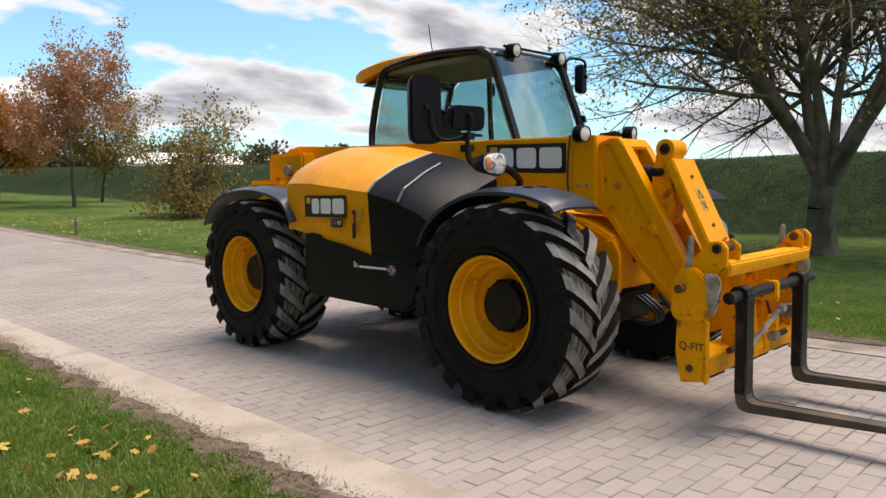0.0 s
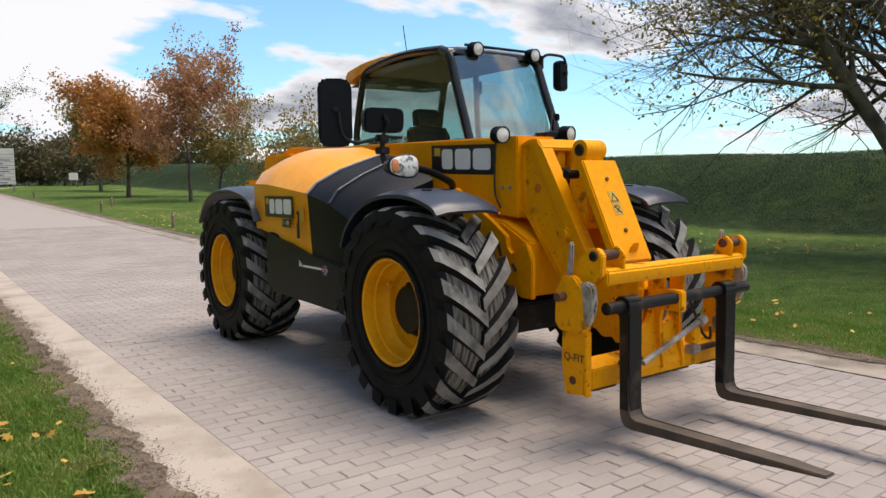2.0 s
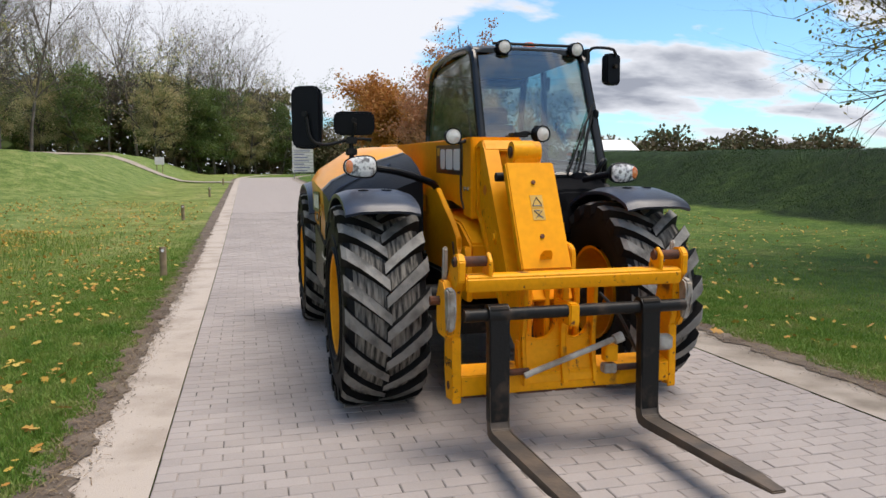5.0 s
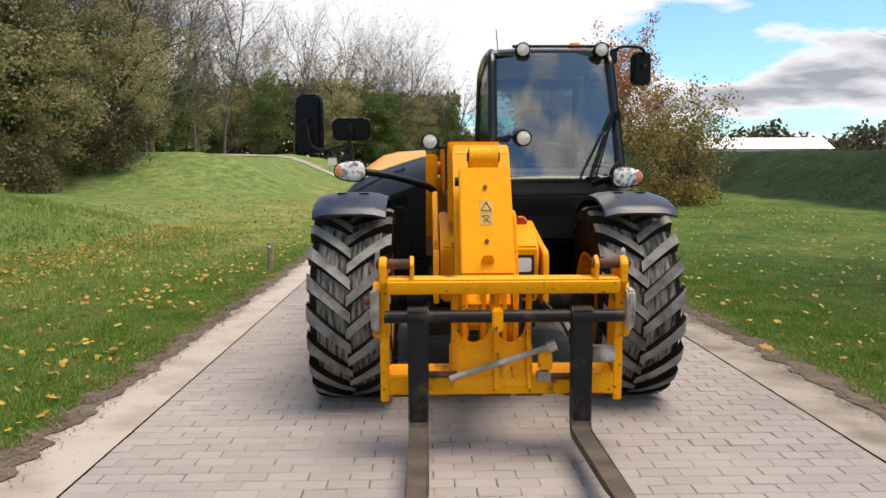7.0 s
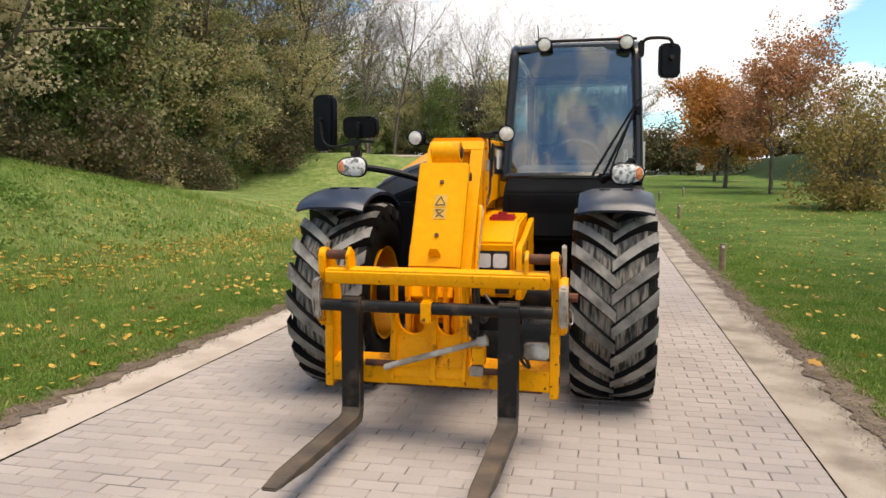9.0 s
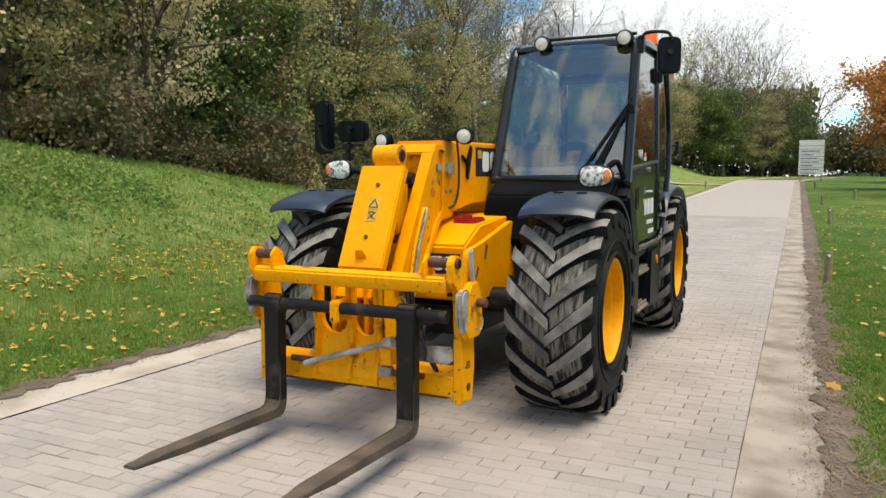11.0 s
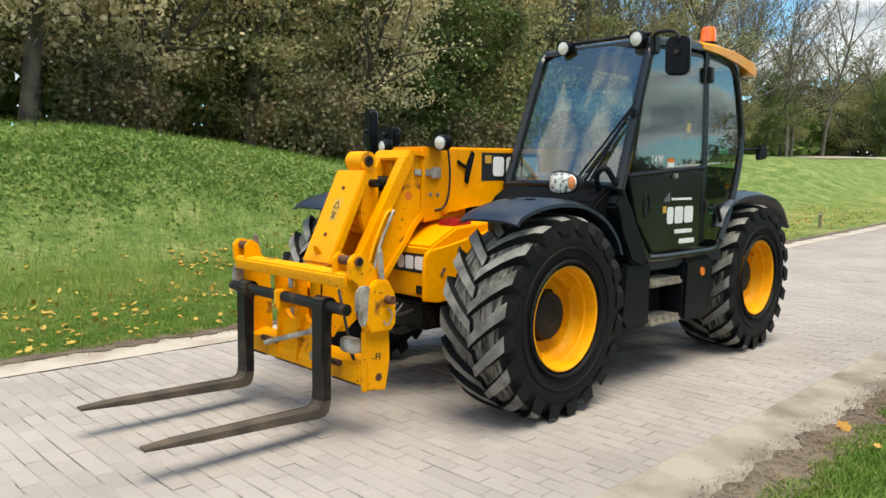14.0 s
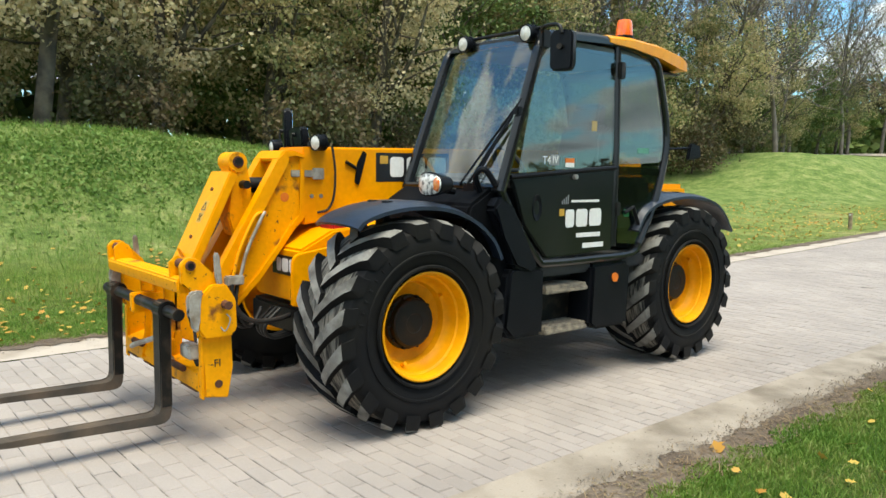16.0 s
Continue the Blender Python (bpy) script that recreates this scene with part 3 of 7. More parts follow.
part("lever_pin", bm, RUST, lever, "rusty lever pin")
for xx in (-0.182, -0.002):
    bm = bmesh.new()
    revolve(bm, [(xx, 0.0001), (xx, 0.024), (xx + 0.008, 0.026), (xx + 0.008, 0.0001)], (0, -0.632, 1.545), "x", 16)
    part("pin_end", bm, BLACK_STEEL, lever)
bm = bmesh.new()
tube(bm, [(-0.25, -0.60, 1.405), (0.05, -0.60, 1.405)], 0.026, 14)
part("lever_pin", bm, BLACK_STEEL, tele)
bm = bmesh.new()
tube(bm, [(-0.088, -0.60, 1.40), (-0.088, -0.30, 1.40)], 0.05, 16)
tube(bm, [(-0.088, -0.66, 1.40), (-0.088, -0.58, 1.40)], 0.03, 14)
part("tilt_cylinder", bm, BLACK_STEEL, tele)
cover_top, cover_bot = (-0.683, 1.475), (-0.961, 0.90)
dy, dz = cover_bot[0] - cover_top[0], cover_bot[1] - cover_top[1]
L = math.hypot(dy, dz)
ny, nz = dz / L, -dy / L


def on_cover(x, f, off):
    return (x, cover_top[0] + dy * f + ny * off, cover_top[1] + dz * f + nz * off)


bm = bmesh.new()
prism(bm, [(cover_top[0] + ny * 0.03, cover_top[1] + nz * 0.03), (cover_bot[0] + ny * 0.03, cover_bot[1] + nz * 0.03), (cover_bot[0] - ny * 0.03, cover_bot[1] - nz * 0.03), (cover_top[0] - ny * 0.03, cover_top[1] - nz * 0.03)], "x", -0.232, 0.055, 0.008)
prism(bm, [(cover_bot[0] + ny * 0.02, cover_bot[1] + nz * 0.02), (-1.06, 0.76), (-1.0, 0.74), (cover_bot[0] - ny * 0.03, cover_bot[1] - nz * 0.03)], "x", -0.20, 0.03, 0.006)
cover = part("tilt_link", bm, YELLOW, tele, "flat yellow tilt link plate with warning labels")
for f, col, r in ((0.20, RUST, 0.012), (0.705, RUST, 0.012)):
    bm = bmesh.new(); tube(bm, [on_cover(-0.088, f, 0.026), on_cover(-0.088, f, 0.040)], r, 10); part("bolt", bm, col, cover)
bm = bmesh.new()
prism(bm, [(-0.035, -0.06), (0.035, -0.06), (0.035, 0.02), (0.02, 0.052), (-0.02, 0.052), (-0.035, 0.02)], "y", -0.004, 0.002, 0.002)
o = part("slot", bm, YELLOW_WORN, cover)
o.matrix_basis = Matrix.Translation(on_cover(-0.088, 0.90, 0.032)) @ Matrix.Rotation(math.atan2(-dy, -dz) * 1.0, 4, "X")


def cover_label(name, f, x, w, h, mat, off):
    bm = bmesh.new()
    u = h / L / 2
    vs = [bm.verts.new(on_cover(x + sx * w / 2, f + sf * u, off)) for sx, sf in ((-1, -1), (1, -1), (1, 1), (-1, 1))]
    ws = [bm.verts.new(on_cover(x + sx * w / 2, f + sf * u, off - 0.002)) for sx, sf in ((-1, -1), (1, -1), (1, 1), (-1, 1))]
    bm.faces.new(vs)
    for i in range(4):
        bm.faces.new((vs[i], ws[i], ws[(i + 1) % 4], vs[(i + 1) % 4]))
    return part(name, bm, mat, cover)


cover_label("warning_label", 0.38, -0.085, 0.072, 0.075, LABEL_YELLOW, 0.0325)
cover_label("warning_label", 0.50, -0.085, 0.072, 0.068, LABEL_YELLOW, 0.0325)
bm = bmesh.new()
for a, b in (((-0.028, 0.025), (0.028, 0.025)), ((-0.028, 0.025), (0, -0.025)), ((0.028, 0.025), (0, -0.025))):
    tube(bm, [on_cover(-0.085 + a[0], 0.38 + a[1] / L, 0.0335), on_cover(-0.085 + b[0], 0.38 + b[1] / L, 0.0335)], 0.0028, 4)
for a, b in (((-0.025, -0.02), (0.02, 0.022)), ((0.022, -0.02), (-0.02, 0.022)), ((-0.02, -0.022), (0.01, -0.022)), ((0.0, 0.01), (0.025, 0.02))):
    tube(bm, [on_cover(-0.085 + a[0], 0.50 + a[1] / L, 0.0335), on_cover(-0.085 + b[0], 0.50 + b[1] / L, 0.0335)], 0.0028, 4)
part("pictogram", bm, DECAL_BLACK, cover)

# pipes and hoses at the boom head, cab side
for k, (oy, r) in enumerate(((0.0, 0.011), (0.05, 0.011))):
    bm = bmesh.new()
    tube(bm, bent([(0.085, -0.52 + oy * 0.4, 1.23), (0.10, -0.58 + oy, 1.20), (0.10, -0.68 + oy, 1.00), (0.10, -0.72 + oy, 0.86), (0.09, -0.74 + oy, 0.80)]), r, 8)
    part("steel_pipe", bm, GREY_CAST if k else YELLOW_WORN, tele)
    bm = bmesh.new()
    tube(bm, bent([(0.09, -0.74 + oy, 0.80), (0.10, -0.76 + oy, 0.66), (0.09, -0.70 + oy, 0.54), (0.05, -0.58, 0.52), (0.02, -0.50, 0.62)]), 0.013, 8)
    part("hose", bm, HOSE, tele)
bm = bmesh.new(); tube(bm, bent([(0.11, -0.74, 0.80), (0.115, -0.73, 0.68), (0.12, -0.64, 0.57), (0.12, -0.47, 0.545), (0.10, -0.30, 0.57)]), 0.017, 9); part("hose", bm, HOSE, tele, "thick black hydraulic hose")
bm = bmesh.new(); box(bm, 0.075, 0.125, -0.78, -0.66, 0.79, 0.85, 0.008); part("coupling", bm, GREY_CAST, tele)
bm = bmesh.new(); tube(bm, bent([(0.06, 0.01, 1.66), (0.065, 0.03, 1.5), (0.065, 0.02, 1.33), (0.055, -0.02, 1.24), (0.05, -0.10, 1.22)]), 0.008, 7); part("cable", bm, HOSE, tele)
bm = bmesh.new(); tube(bm, bent([(-0.29, -0.02, 1.66), (-0.285, 0.0, 1.5), (-0.285, 0.0, 1.3), (-0.28, -0.05, 1.2)]), 0.007, 7); part("cable", bm, HOSE, tele)
bm = bmesh.new(); box(bm, 0.05, 0.068, -0.30, -0.08, 1.455, 1.50, 0.004); box(bm, 0.052, 0.075, -0.14, -0.06, 1.44, 1.515, 0.004); part("strap", bm, GREY_CAST, tele, "grey strap round the boom collar")
bm = bmesh.new()
prism(bm, [(0.20, 1.42), (0.235, 1.40), (0.30, 1.62), (0.27, 1.64), (0.22, 1.55)], "x", 0.036, 0.052, 0.005)
tube(bm, [(0.045, 0.21, 1.52), (0.045, 0.13, 1.56)], 0.012, 8)
part("isolator_lever", bm, BLACK_PLASTIC, tele)
# work lamps at the boom's mouth
def round_lamp(name, at, d, r=0.052, depth=0.07, shell=BLACK_PLASTIC, parent=tele):
    """A drum lamp with a pale lens, looking along d."""
    d = Vector(d).normalized()
    q = Vector((0, 0, 1)).rotation_difference(d).to_matrix().to_4x4()
    bm = bmesh.new()
    revolve(bm, [(-depth, 0.0001), (-depth, r * 0.7), (-depth * 0.6, r * 0.95), (0.0, r), (0.008, r), (0.008, r * 0.88), (0.0, r * 0.86)], (0, 0, 0), "z", 24)
    for k in range(5):
        revolve(bm, [(-depth * 0.9 + k * depth * 0.16, r * 0.9), (-depth * 0.9 + k * depth * 0.16, r * 1.02), (-depth * 0.84 + k * depth * 0.16, r * 1.02), (-depth * 0.84 + k * depth * 0.16, r * 0.9)], (0, 0, 0), "z", 20)
    lamp = part(name, bm, shell, parent, "black round work lamp with pale lens")
    lamp.matrix_basis = Matrix.Translation(at) @ q
    bm = bmesh.new()
    revolve(bm, [(0.003, r * 0.87), (0.010, r * 0.6), (0.012, 0.0001)], (0, 0, 0), "z", 24)
    part("lens", bm, LENS, lamp, "pale frosted lamp lens")
    return lamp


for at, d in (((-0.39, -0.20, 1.655), (-0.15, -1, -0.05)), ((0.20, -0.20, 1.675), (0.15, -1, -0.05))):
    round_lamp("work_lamp", at, d)
bm = bmesh.new()
tube(bm, bent([(-0.37, -0.14, 1.64), (-0.32, -0.10, 1.62), (-0.26, -0.08, 1.64)]), 0.012, 7)
part("lamp_bracket", bm, BLACK_STEEL, tele)
bm = bmesh.new()
box(bm, 0.02, 0.12, -0.16, -0.04, 1.655, 1.685, 0.006)
tube(bm, bent([(0.19, -0.14, 1.66), (0.12, -0.10, 1.69), (0.06, -0.08, 1.67), (0.0, -0.06, 1.66)]), 0.012, 7)
part("lamp_bracket", bm, BLACK_STEEL, tele)

# engine cover on the far side from the cab
def hood_section(y, z_low, zs, xs):
    return [Vector((x, y, z)) for x, z in [(-0.42, z_low), (-1.04, z_low)] + list(zip(xs, zs))]


bm = bmesh.new()
loft(bm, [hood_section(2.13, 1.02, (1.36, 1.43, 1.50, 1.515, 1.515), (-1.05, -0.99, -0.84, -0.70, -0.42)),
          hood_section(2.05, 1.02, (1.38, 1.47, 1.565, 1.585, 1.585), (-1.072, -1.01, -0.84, -0.70, -0.42)),
          hood_section(1.80, 0.98, (1.375, 1.475, 1.62, 1.655, 1.66), (-1.078, -1.01, -0.80, -0.66, -0.42)),
          hood_section(1.45, 0.91, (1.34, 1.430, 1.565, 1.625, 1.655), (-1.075, -1.00, -0.79, -0.61, -0.42)),
          hood_section(1.13, 0.87, (1.305, 1.38, 1.475, 1.54, 1.595), (-1.068, -0.99, -0.80, -0.60, -0.42))])
hood = part("engine_cover", bm, YELLOW_HOOD, tele, "yellow engine cover")
bm = bmesh.new()
loft(bm, [hood_section(1.128, 0.87, (1.302, 1.377, 1.471, 1.536, 1.590), (-1.066, -0.988, -0.798, -0.60, -0.42)),
          hood_section(0.90, 0.85, (1.25, 1.33, 1.435, 1.50, 1.55), (-1.055, -0.975, -0.755, -0.58, -0.42)),
          hood_section(0.66, 0.84, (1.16, 1.245, 1.37, 1.43, 1.475), (-1.03, -0.95, -0.74, -0.56, -0.42)),
          hood_section(0.50, 0.84, (1.05, 1.15, 1.28, 1.35, 1.39), (-1.00, -0.92, -0.72, -0.54, -0.42))])
part("engine_cover_front", bm, BLACK_PLASTIC, tele, "matt black front engine cover with grille")
bm = bmesh.new()
P = [(-1.045, 0.84, 1.235), (-0.97, 0.86, 1.322), (-0.755, 0.88, 1.430), (-0.58, 0.89, 1.498)]
for a, b in zip(P, P[1:]):
    tube(bm, [a, b], 0.013, 6)
part("trim", bm, FENDER, tele)
bm = bmesh.new()
P = [(-1.070, 1.129, 1.303), (-0.992, 1.129, 1.378), (-0.800, 1.129, 1.473), (-0.60, 1.129, 1.538), (-0.43, 1.129, 1.588)]
for a, b in zip(P, P[1:]):
    tube(bm, [a, b], 0.010, 6)
part("edge_strip", bm, GREY_VINYL, tele, "grey edge strip between the two covers")
bm = bmesh.new()
prism(bm, [(1.90, 1.02), (1.80, 1.00), (1.66, 0.985), (1.45, 0.91), (1.12, 0.868), (0.66, 0.838), (0.60, 0.75), (0.68, 0.56), (0.76, 0.50), (1.84, 0.53), (1.92, 0.60)], "x", -1.062, -0.60, 0.022)
low_panel = part("lower_panel", bm, BLACK_PLASTIC, tele, "black lower side panel of the engine bay")
bm = bmesh.new()
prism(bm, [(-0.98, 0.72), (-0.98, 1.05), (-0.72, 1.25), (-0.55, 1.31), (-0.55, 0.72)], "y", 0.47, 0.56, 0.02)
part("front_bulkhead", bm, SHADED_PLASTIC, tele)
bm = bmesh.new()
prism(bm, [(-0.66, 0.60), (-0.66, 1.22), (-0.54, 1.22), (-0.54, 0.60)], "y", 0.30, 0.50, 0.02)
part("wheel_arch_liner", bm, BLACK_PLASTIC, tele)
# filler strip of warning decals and reflector
bm = bmesh.new(); box(bm, -1.082, -1.072, 1.255, 1.29, 0.98, 1.18, 0.004); d = part("latch_recess", bm, DECAL_BLACK, hood)
bm = bmesh.new(); box(bm, -1.085, -1.078, 1.262, 1.282, 1.09, 1.155, 0.002); part("reflector", bm, ORANGE, hood)
for zz in (1.155, 1.185, 1.12):
    bm = bmesh.new(); box(bm, -1.0805, -1.0705, 1.185, 1.235, zz - 0.012, zz + 0.012, 0); part("warning_label", bm, LABEL_YELLOW, hood)

# lamps and mirrors before the engine cover and the cab
def headlamp(x, y, z, amber):
    """An oval lamp: black shell, chrome bowl with a pale lens, amber indicator at its outer end."""
    def oval(w, h, n=26, e=2.7):
        ring = []
        for i in range(n):
            c, q = math.cos(2 * math.pi * i / n), math.sin(2 * math.pi * i / n)
            u, v = math.copysign(abs(c) ** (2 / e), c), math.copysign(abs(q) ** (2 / e), q)
            ring.append((x + w * u, z + h * v * (1.0 - 0.16 * amber * u)))
        return ring
    bm = bmesh.new()
    loft(bm, [[Vector((px, yy, pz)) for px, pz in oval(w, h)] for yy, w, h in ((y + 0.085, 0.045, 0.03), (y + 0.06, 0.082, 0.052), (y - 0.02, 0.108, 0.070), (y - 0.045, 0.110, 0.072), (y - 0.050, 0.106, 0.068))])
    h = part("headlamp", bm, BLACK_PLASTIC, tele, "oval headlamp with clear lens and amber indicator")
    bm = bmesh.new()
    loft(bm, [[Vector((px, yy, pz)) for px, pz in oval(w, hh)] for yy, w, hh in ((y - 0.046, 0.103, 0.065), (y - 0.056, 0.100, 0.062), (y - 0.066, 0.080, 0.046), (y - 0.070, 0.045, 0.024))])
    part("lens", bm, HEAD_LENS, h, "clear ribbed lamp lens")
    xi = x + amber * 0.070
    bm = bmesh.new()
    loft(bm, [[Vector((xi + w * math.cos(q), yy, z + hh * math.sin(q))) for q in np.linspace(0, 2 * math.pi, 17)[:-1]] for yy, w, hh in ((y - 0.056, 0.027, 0.044), (y - 0.068, 0.023, 0.038), (y - 0.072, 0.012, 0.022))])
    part("indicator", bm, AMBER, h, "amber indicator lens")
    return h


headlamp(-0.925, 0.14, 1.473, -1)
headlamp(0.955, 0.18, 1.427, 1)
bm = bmesh.new()
tube(bm, bent([(-0.86, 0.16, 1.47), (-0.66, 0.20, 1.44), (-0.42, 0.30, 1.37), (-0.36, 0.36, 1.33)]), 0.024, 10)
part("lamp_arm", bm, BLACK_PLASTIC, tele)
bm = bmesh.new()
tube(bm, bent([(0.88, 0.18, 1.42), (0.82, 0.30, 1.40), (0.80, 0.45, 1.38)]), 0.024, 10)
part("lamp_arm", bm, BLACK_PLASTIC, tele)
bm = bmesh.new()
tube(bm, bent([(-0.90, 0.20, 1.46), (-0.94, 0.26, 1.48), (-0.955, 0.285, 1.54)]), 0.020, 10)
tube(bm, [(-0.955, 0.285, 1.52), (-0.955, 0.285, 1.66)], 0.016, 10)
tube(bm, bent([(-0.82, 0.285, 1.655), (-0.95, 0.285, 1.655), (-1.12, 0.30, 1.62), (-1.215, 0.31, 1.66), (-1.24, 0.315, 1.80)]), 0.010, 8)
tube(bm, bent([(-0.955, 0.285, 1.66), (-0.935, 0.27, 1.70), (-0.927, 0.255, 1.76)]), 0.010, 8)
box(bm, -0.99, -0.92, 0.25, 0.32, 1.55, 1.595, 0.006)
box(bm, -0.99, -0.92, 0.25, 0.32, 1.625, 1.67, 0.006)
part("mirror_arm", bm, BLACK_STEEL, tele)


def mirror(at, w, h, turn, tip=0.0):
    """A rounded black mirror head; its silvered face looks back."""
    m = Matrix.Translation(at) @ Matrix.Rotation(turn, 4, "Z") @ Matrix.Rotation(tip, 4, "X")
    a, b = w / 2, h / 2
    c = min(a, b) * 0.4
    out = [(-a + c, -b), (a - c, -b), (a - 0.3 * c, -b + 0.3 * c), (a, -b + c), (a, b - c), (a - 0.3 * c, b - 0.3 * c), (a - c, b), (-a + c, b), (-a + 0.3 * c, b - 0.3 * c), (-a, b - c), (-a, -b + c), (-a + 0.3 * c, -b + 0.3 * c)]
    bm = bmesh.new(); prism(bm, out, "y", -0.045, 0.02, 0.02, m); o = part("mirror", bm, BLACK_PLASTIC, tele, "black mirror head on a bent arm")
    bm = bmesh.new(); prism(bm, [(x * 0.9, z * 0.92) for x, z in out], "y", 0.0205, 0.0235, 0, m); part("mirror_glass", bm, MIRROR, o)
    bm = bmesh.new(); tube(bm, [m @ Vector((0, -0.075, 0.02)), m @ Vector((0, -0.03, 0.02))], 0.018, 10); part("knuckle", bm, BLACK_STEEL, o)


mirror((-1.225, 0.39, 1.80), 0.205, 0.41, -0.42)
mirror((-0.927, 0.33, 1.763), 0.27, 0.155, -0.15, 0.1)
mirror((1.25, 0.95, 2.26), 0.155, 0.25, 0.3)
bm = bmesh.new()
tube(bm, bent([(1.05, 0.99, 2.36), (1.08, 0.94, 2.42), (1.17, 0.91, 2.425), (1.25, 0.90, 2.41), (1.275, 0.90, 2.36)]), 0.012, 8)
box(bm, 1.03, 1.075, 0.95, 1.03, 2.30, 2.42, 0.01)
part("mirror_arm", bm, BLACK_STEEL, tele)

# cab
XL, XR = 1.045, 0.085
SIDE = [(0.64, 1.42), (0.97, 2.33), (1.05, 2.40), (1.80, 2.43), (2.25, 2.37), (2.32, 2.28), (2.43, 1.76), (2.26, 1.24), (2.08, 0.93), (1.02, 0.91)]


def post(pts, r, name="pillar", mat=BLACK_GLOSS, seg=10):
    bm = bmesh.new(); tube(bm, bent(pts, 4), r, seg); return part(name, bm, mat, tele)


def inset(x, z):
    """The cab's side leans in towards the roof."""
    k = max(0.0, z - 1.45)
    return x - 0.03 * k if x > 0.5 else x + 0.02 * k


for X in (XL, XR):
    a = [(inset(X, z), y, z) for y, z in ((0.62, 1.38), (0.74, 1.70), (0.90, 2.12), (0.99, 2.34), (1.10, 2.405))]
    post(a, 0.036)
    post([(inset(X, z), y, z) for y, z in ((1.10, 2.405), (1.50, 2.435), (1.85, 2.43), (2.20, 2.385), (2.30, 2.31))], 0.034)
    post([(inset(X, z), y, z) for y, z in ((2.30, 2.31), (2.38, 2.05), (2.43, 1.76), (2.36, 1.48), (2.26, 1.24), (2.10, 0.98))], 0.032)
post([(inset(XL, z), y, z) for y, z in ((1.80, 2.42), (1.80, 1.95), (1.79, 1.56), (1.78, 0.98))], 0.027, "pillar")
post([(XL, 0.62, 1.40), (XL, 0.80, 1.14), (XL, 0.98, 0.93), (XL, 1.10, 0.90), (XL, 1.60, 0.90), (XL, 2.0, 0.91), (XL, 2.10, 0.98)], 0.03, "door_sill")
for y0, z0 in ((0.62, 1.40), (1.02, 2.38), (2.30, 2.31), (2.42, 1.70)):
    post([(inset(XR, z0), y0, z0), (inset((XL + XR) / 2, z0), y0 - 0.02, z0 + 0.008), (inset(XL, z0), y0, z0)], 0.03, "crossbar")
# roof: black front, yellow rear hood
bm = bmesh.new()
sec = lambda y, zt, x0, x1, zb: [Vector(p) for p in ((x0, y, zb), (x0 + 0.0, y, zt - 0.04), (x0 + 0.05, y, zt - 0.012), (x0 + 0.2, y, zt), (x1 - 0.2, y, zt), (x1 - 0.05, y, zt - 0.012), (x1, y, zt - 0.04), (x1, y, zb))]
loft(bm, [sec(0.97, 2.405, 0.12, 1.03, 2.365), sec(1.02, 2.43, 0.10, 1.05, 2.365), sec(1.25, 2.465, 0.09, 1.055, 2.39), sec(1.70, 2.485, 0.09, 1.055, 2.41)])
part("roof_front", bm, BLACK_GLOSS, tele, "black front section of the cab roof")
bm = bmesh.new()
loft(bm, [sec(1.66, 2.49, 0.085, 1.06, 2.42), sec(1.95, 2.505, 0.085, 1.06, 2.41), sec(2.30, 2.49, 0.085, 1.06, 2.37), sec(2.58, 2.455, 0.10, 1.05, 2.32), sec(2.70, 2.425, 0.14, 1.02, 2.32)])
roof = part("roof_hood", bm, YELLOW_HOOD, tele, "yellow rear hood of the cab roof")
bm = bmesh.new()
loft(bm, [sec(2.33, 2.33, 0.13, 1.02, 2.27), sec(2.62, 2.322, 0.15, 1.0, 2.28)])
part("roof_underside", bm, BLACK_PLASTIC, tele)
bm = bmesh.new()
box(bm, 0.13, 1.01, 1.05, 2.25, 2.34, 2.395, 0.01)
part("headliner", bm, HEADLINER, tele)
# panes
def pane(pts, thick=0.006, mat=SIDE_GLASS, name="window", label=""):
    bm = bmesh.new()
    pts = [Vector(p) for p in pts]
    nrm = (pts[1] - pts[0]).cross(pts[2] - pts[0]).normalized() * thick
    a, b = [bm.verts.new(p) for p in pts], [bm.verts.new(p - nrm) for p in pts]
    bm.faces.new(a); bm.faces.new(b[::-1])
    for i in range(len(pts)):
        j = (i + 1) % len(pts)
        bm.faces.new((a[i], b[i], b[j], a[j]))
    o = part(name, bm, mat, tele, label)
    o.visible_shadow = False
    return o


bm = bmesh.new()
rows = []
for f in np.linspace(0, 1, 7):
    row = []
    for g in np.linspace(0, 1, 9):
        x0, x1 = XR + 0.03 + 0.01 * f, XL - 0.03 - 0.022 * f
        row.append(bm.verts.new((x0 + (x1 - x0) * g, 0.585 + 0.375 * f + 0.05 * (2 * g - 1) ** 2 + 0.035 * (f - f * f) * -1, 1.40 + 0.985 * f)))
    rows.append(row)
for a, b in zip(rows, rows[1:]):
    for k in range(8):
        bm.faces.new((a[k], a[k + 1], b[k + 1], b[k]))
w = part("windscreen", bm, GLASS, tele, "tall raked windscreen with greenish tint")
w.visible_shadow = False
pane([(inset(XL, z) + 0.006, y, z) for y, z in ((0.78, 1.50), (1.76, 1.565), (1.765, 2.36), (1.08, 2.35), (0.96, 2.20))], name="door_window")
pane([(inset(XL, z) + 0.006, y, z) for y, z in ((1.83, 1.57), (2.38, 1.60), (2.40, 1.78), (2.28, 2.27), (2.18, 2.34), (1.83, 2.37))], name="quarter_window")
pane([(XL + 0.006, y, z) for y, z in ((1.83, 1.56), (1.83, 1.0), (2.06, 0.98), (2.22, 1.24), (2.36, 1.55))], mat=DARK_GLASS, name="lower_quarter_window")
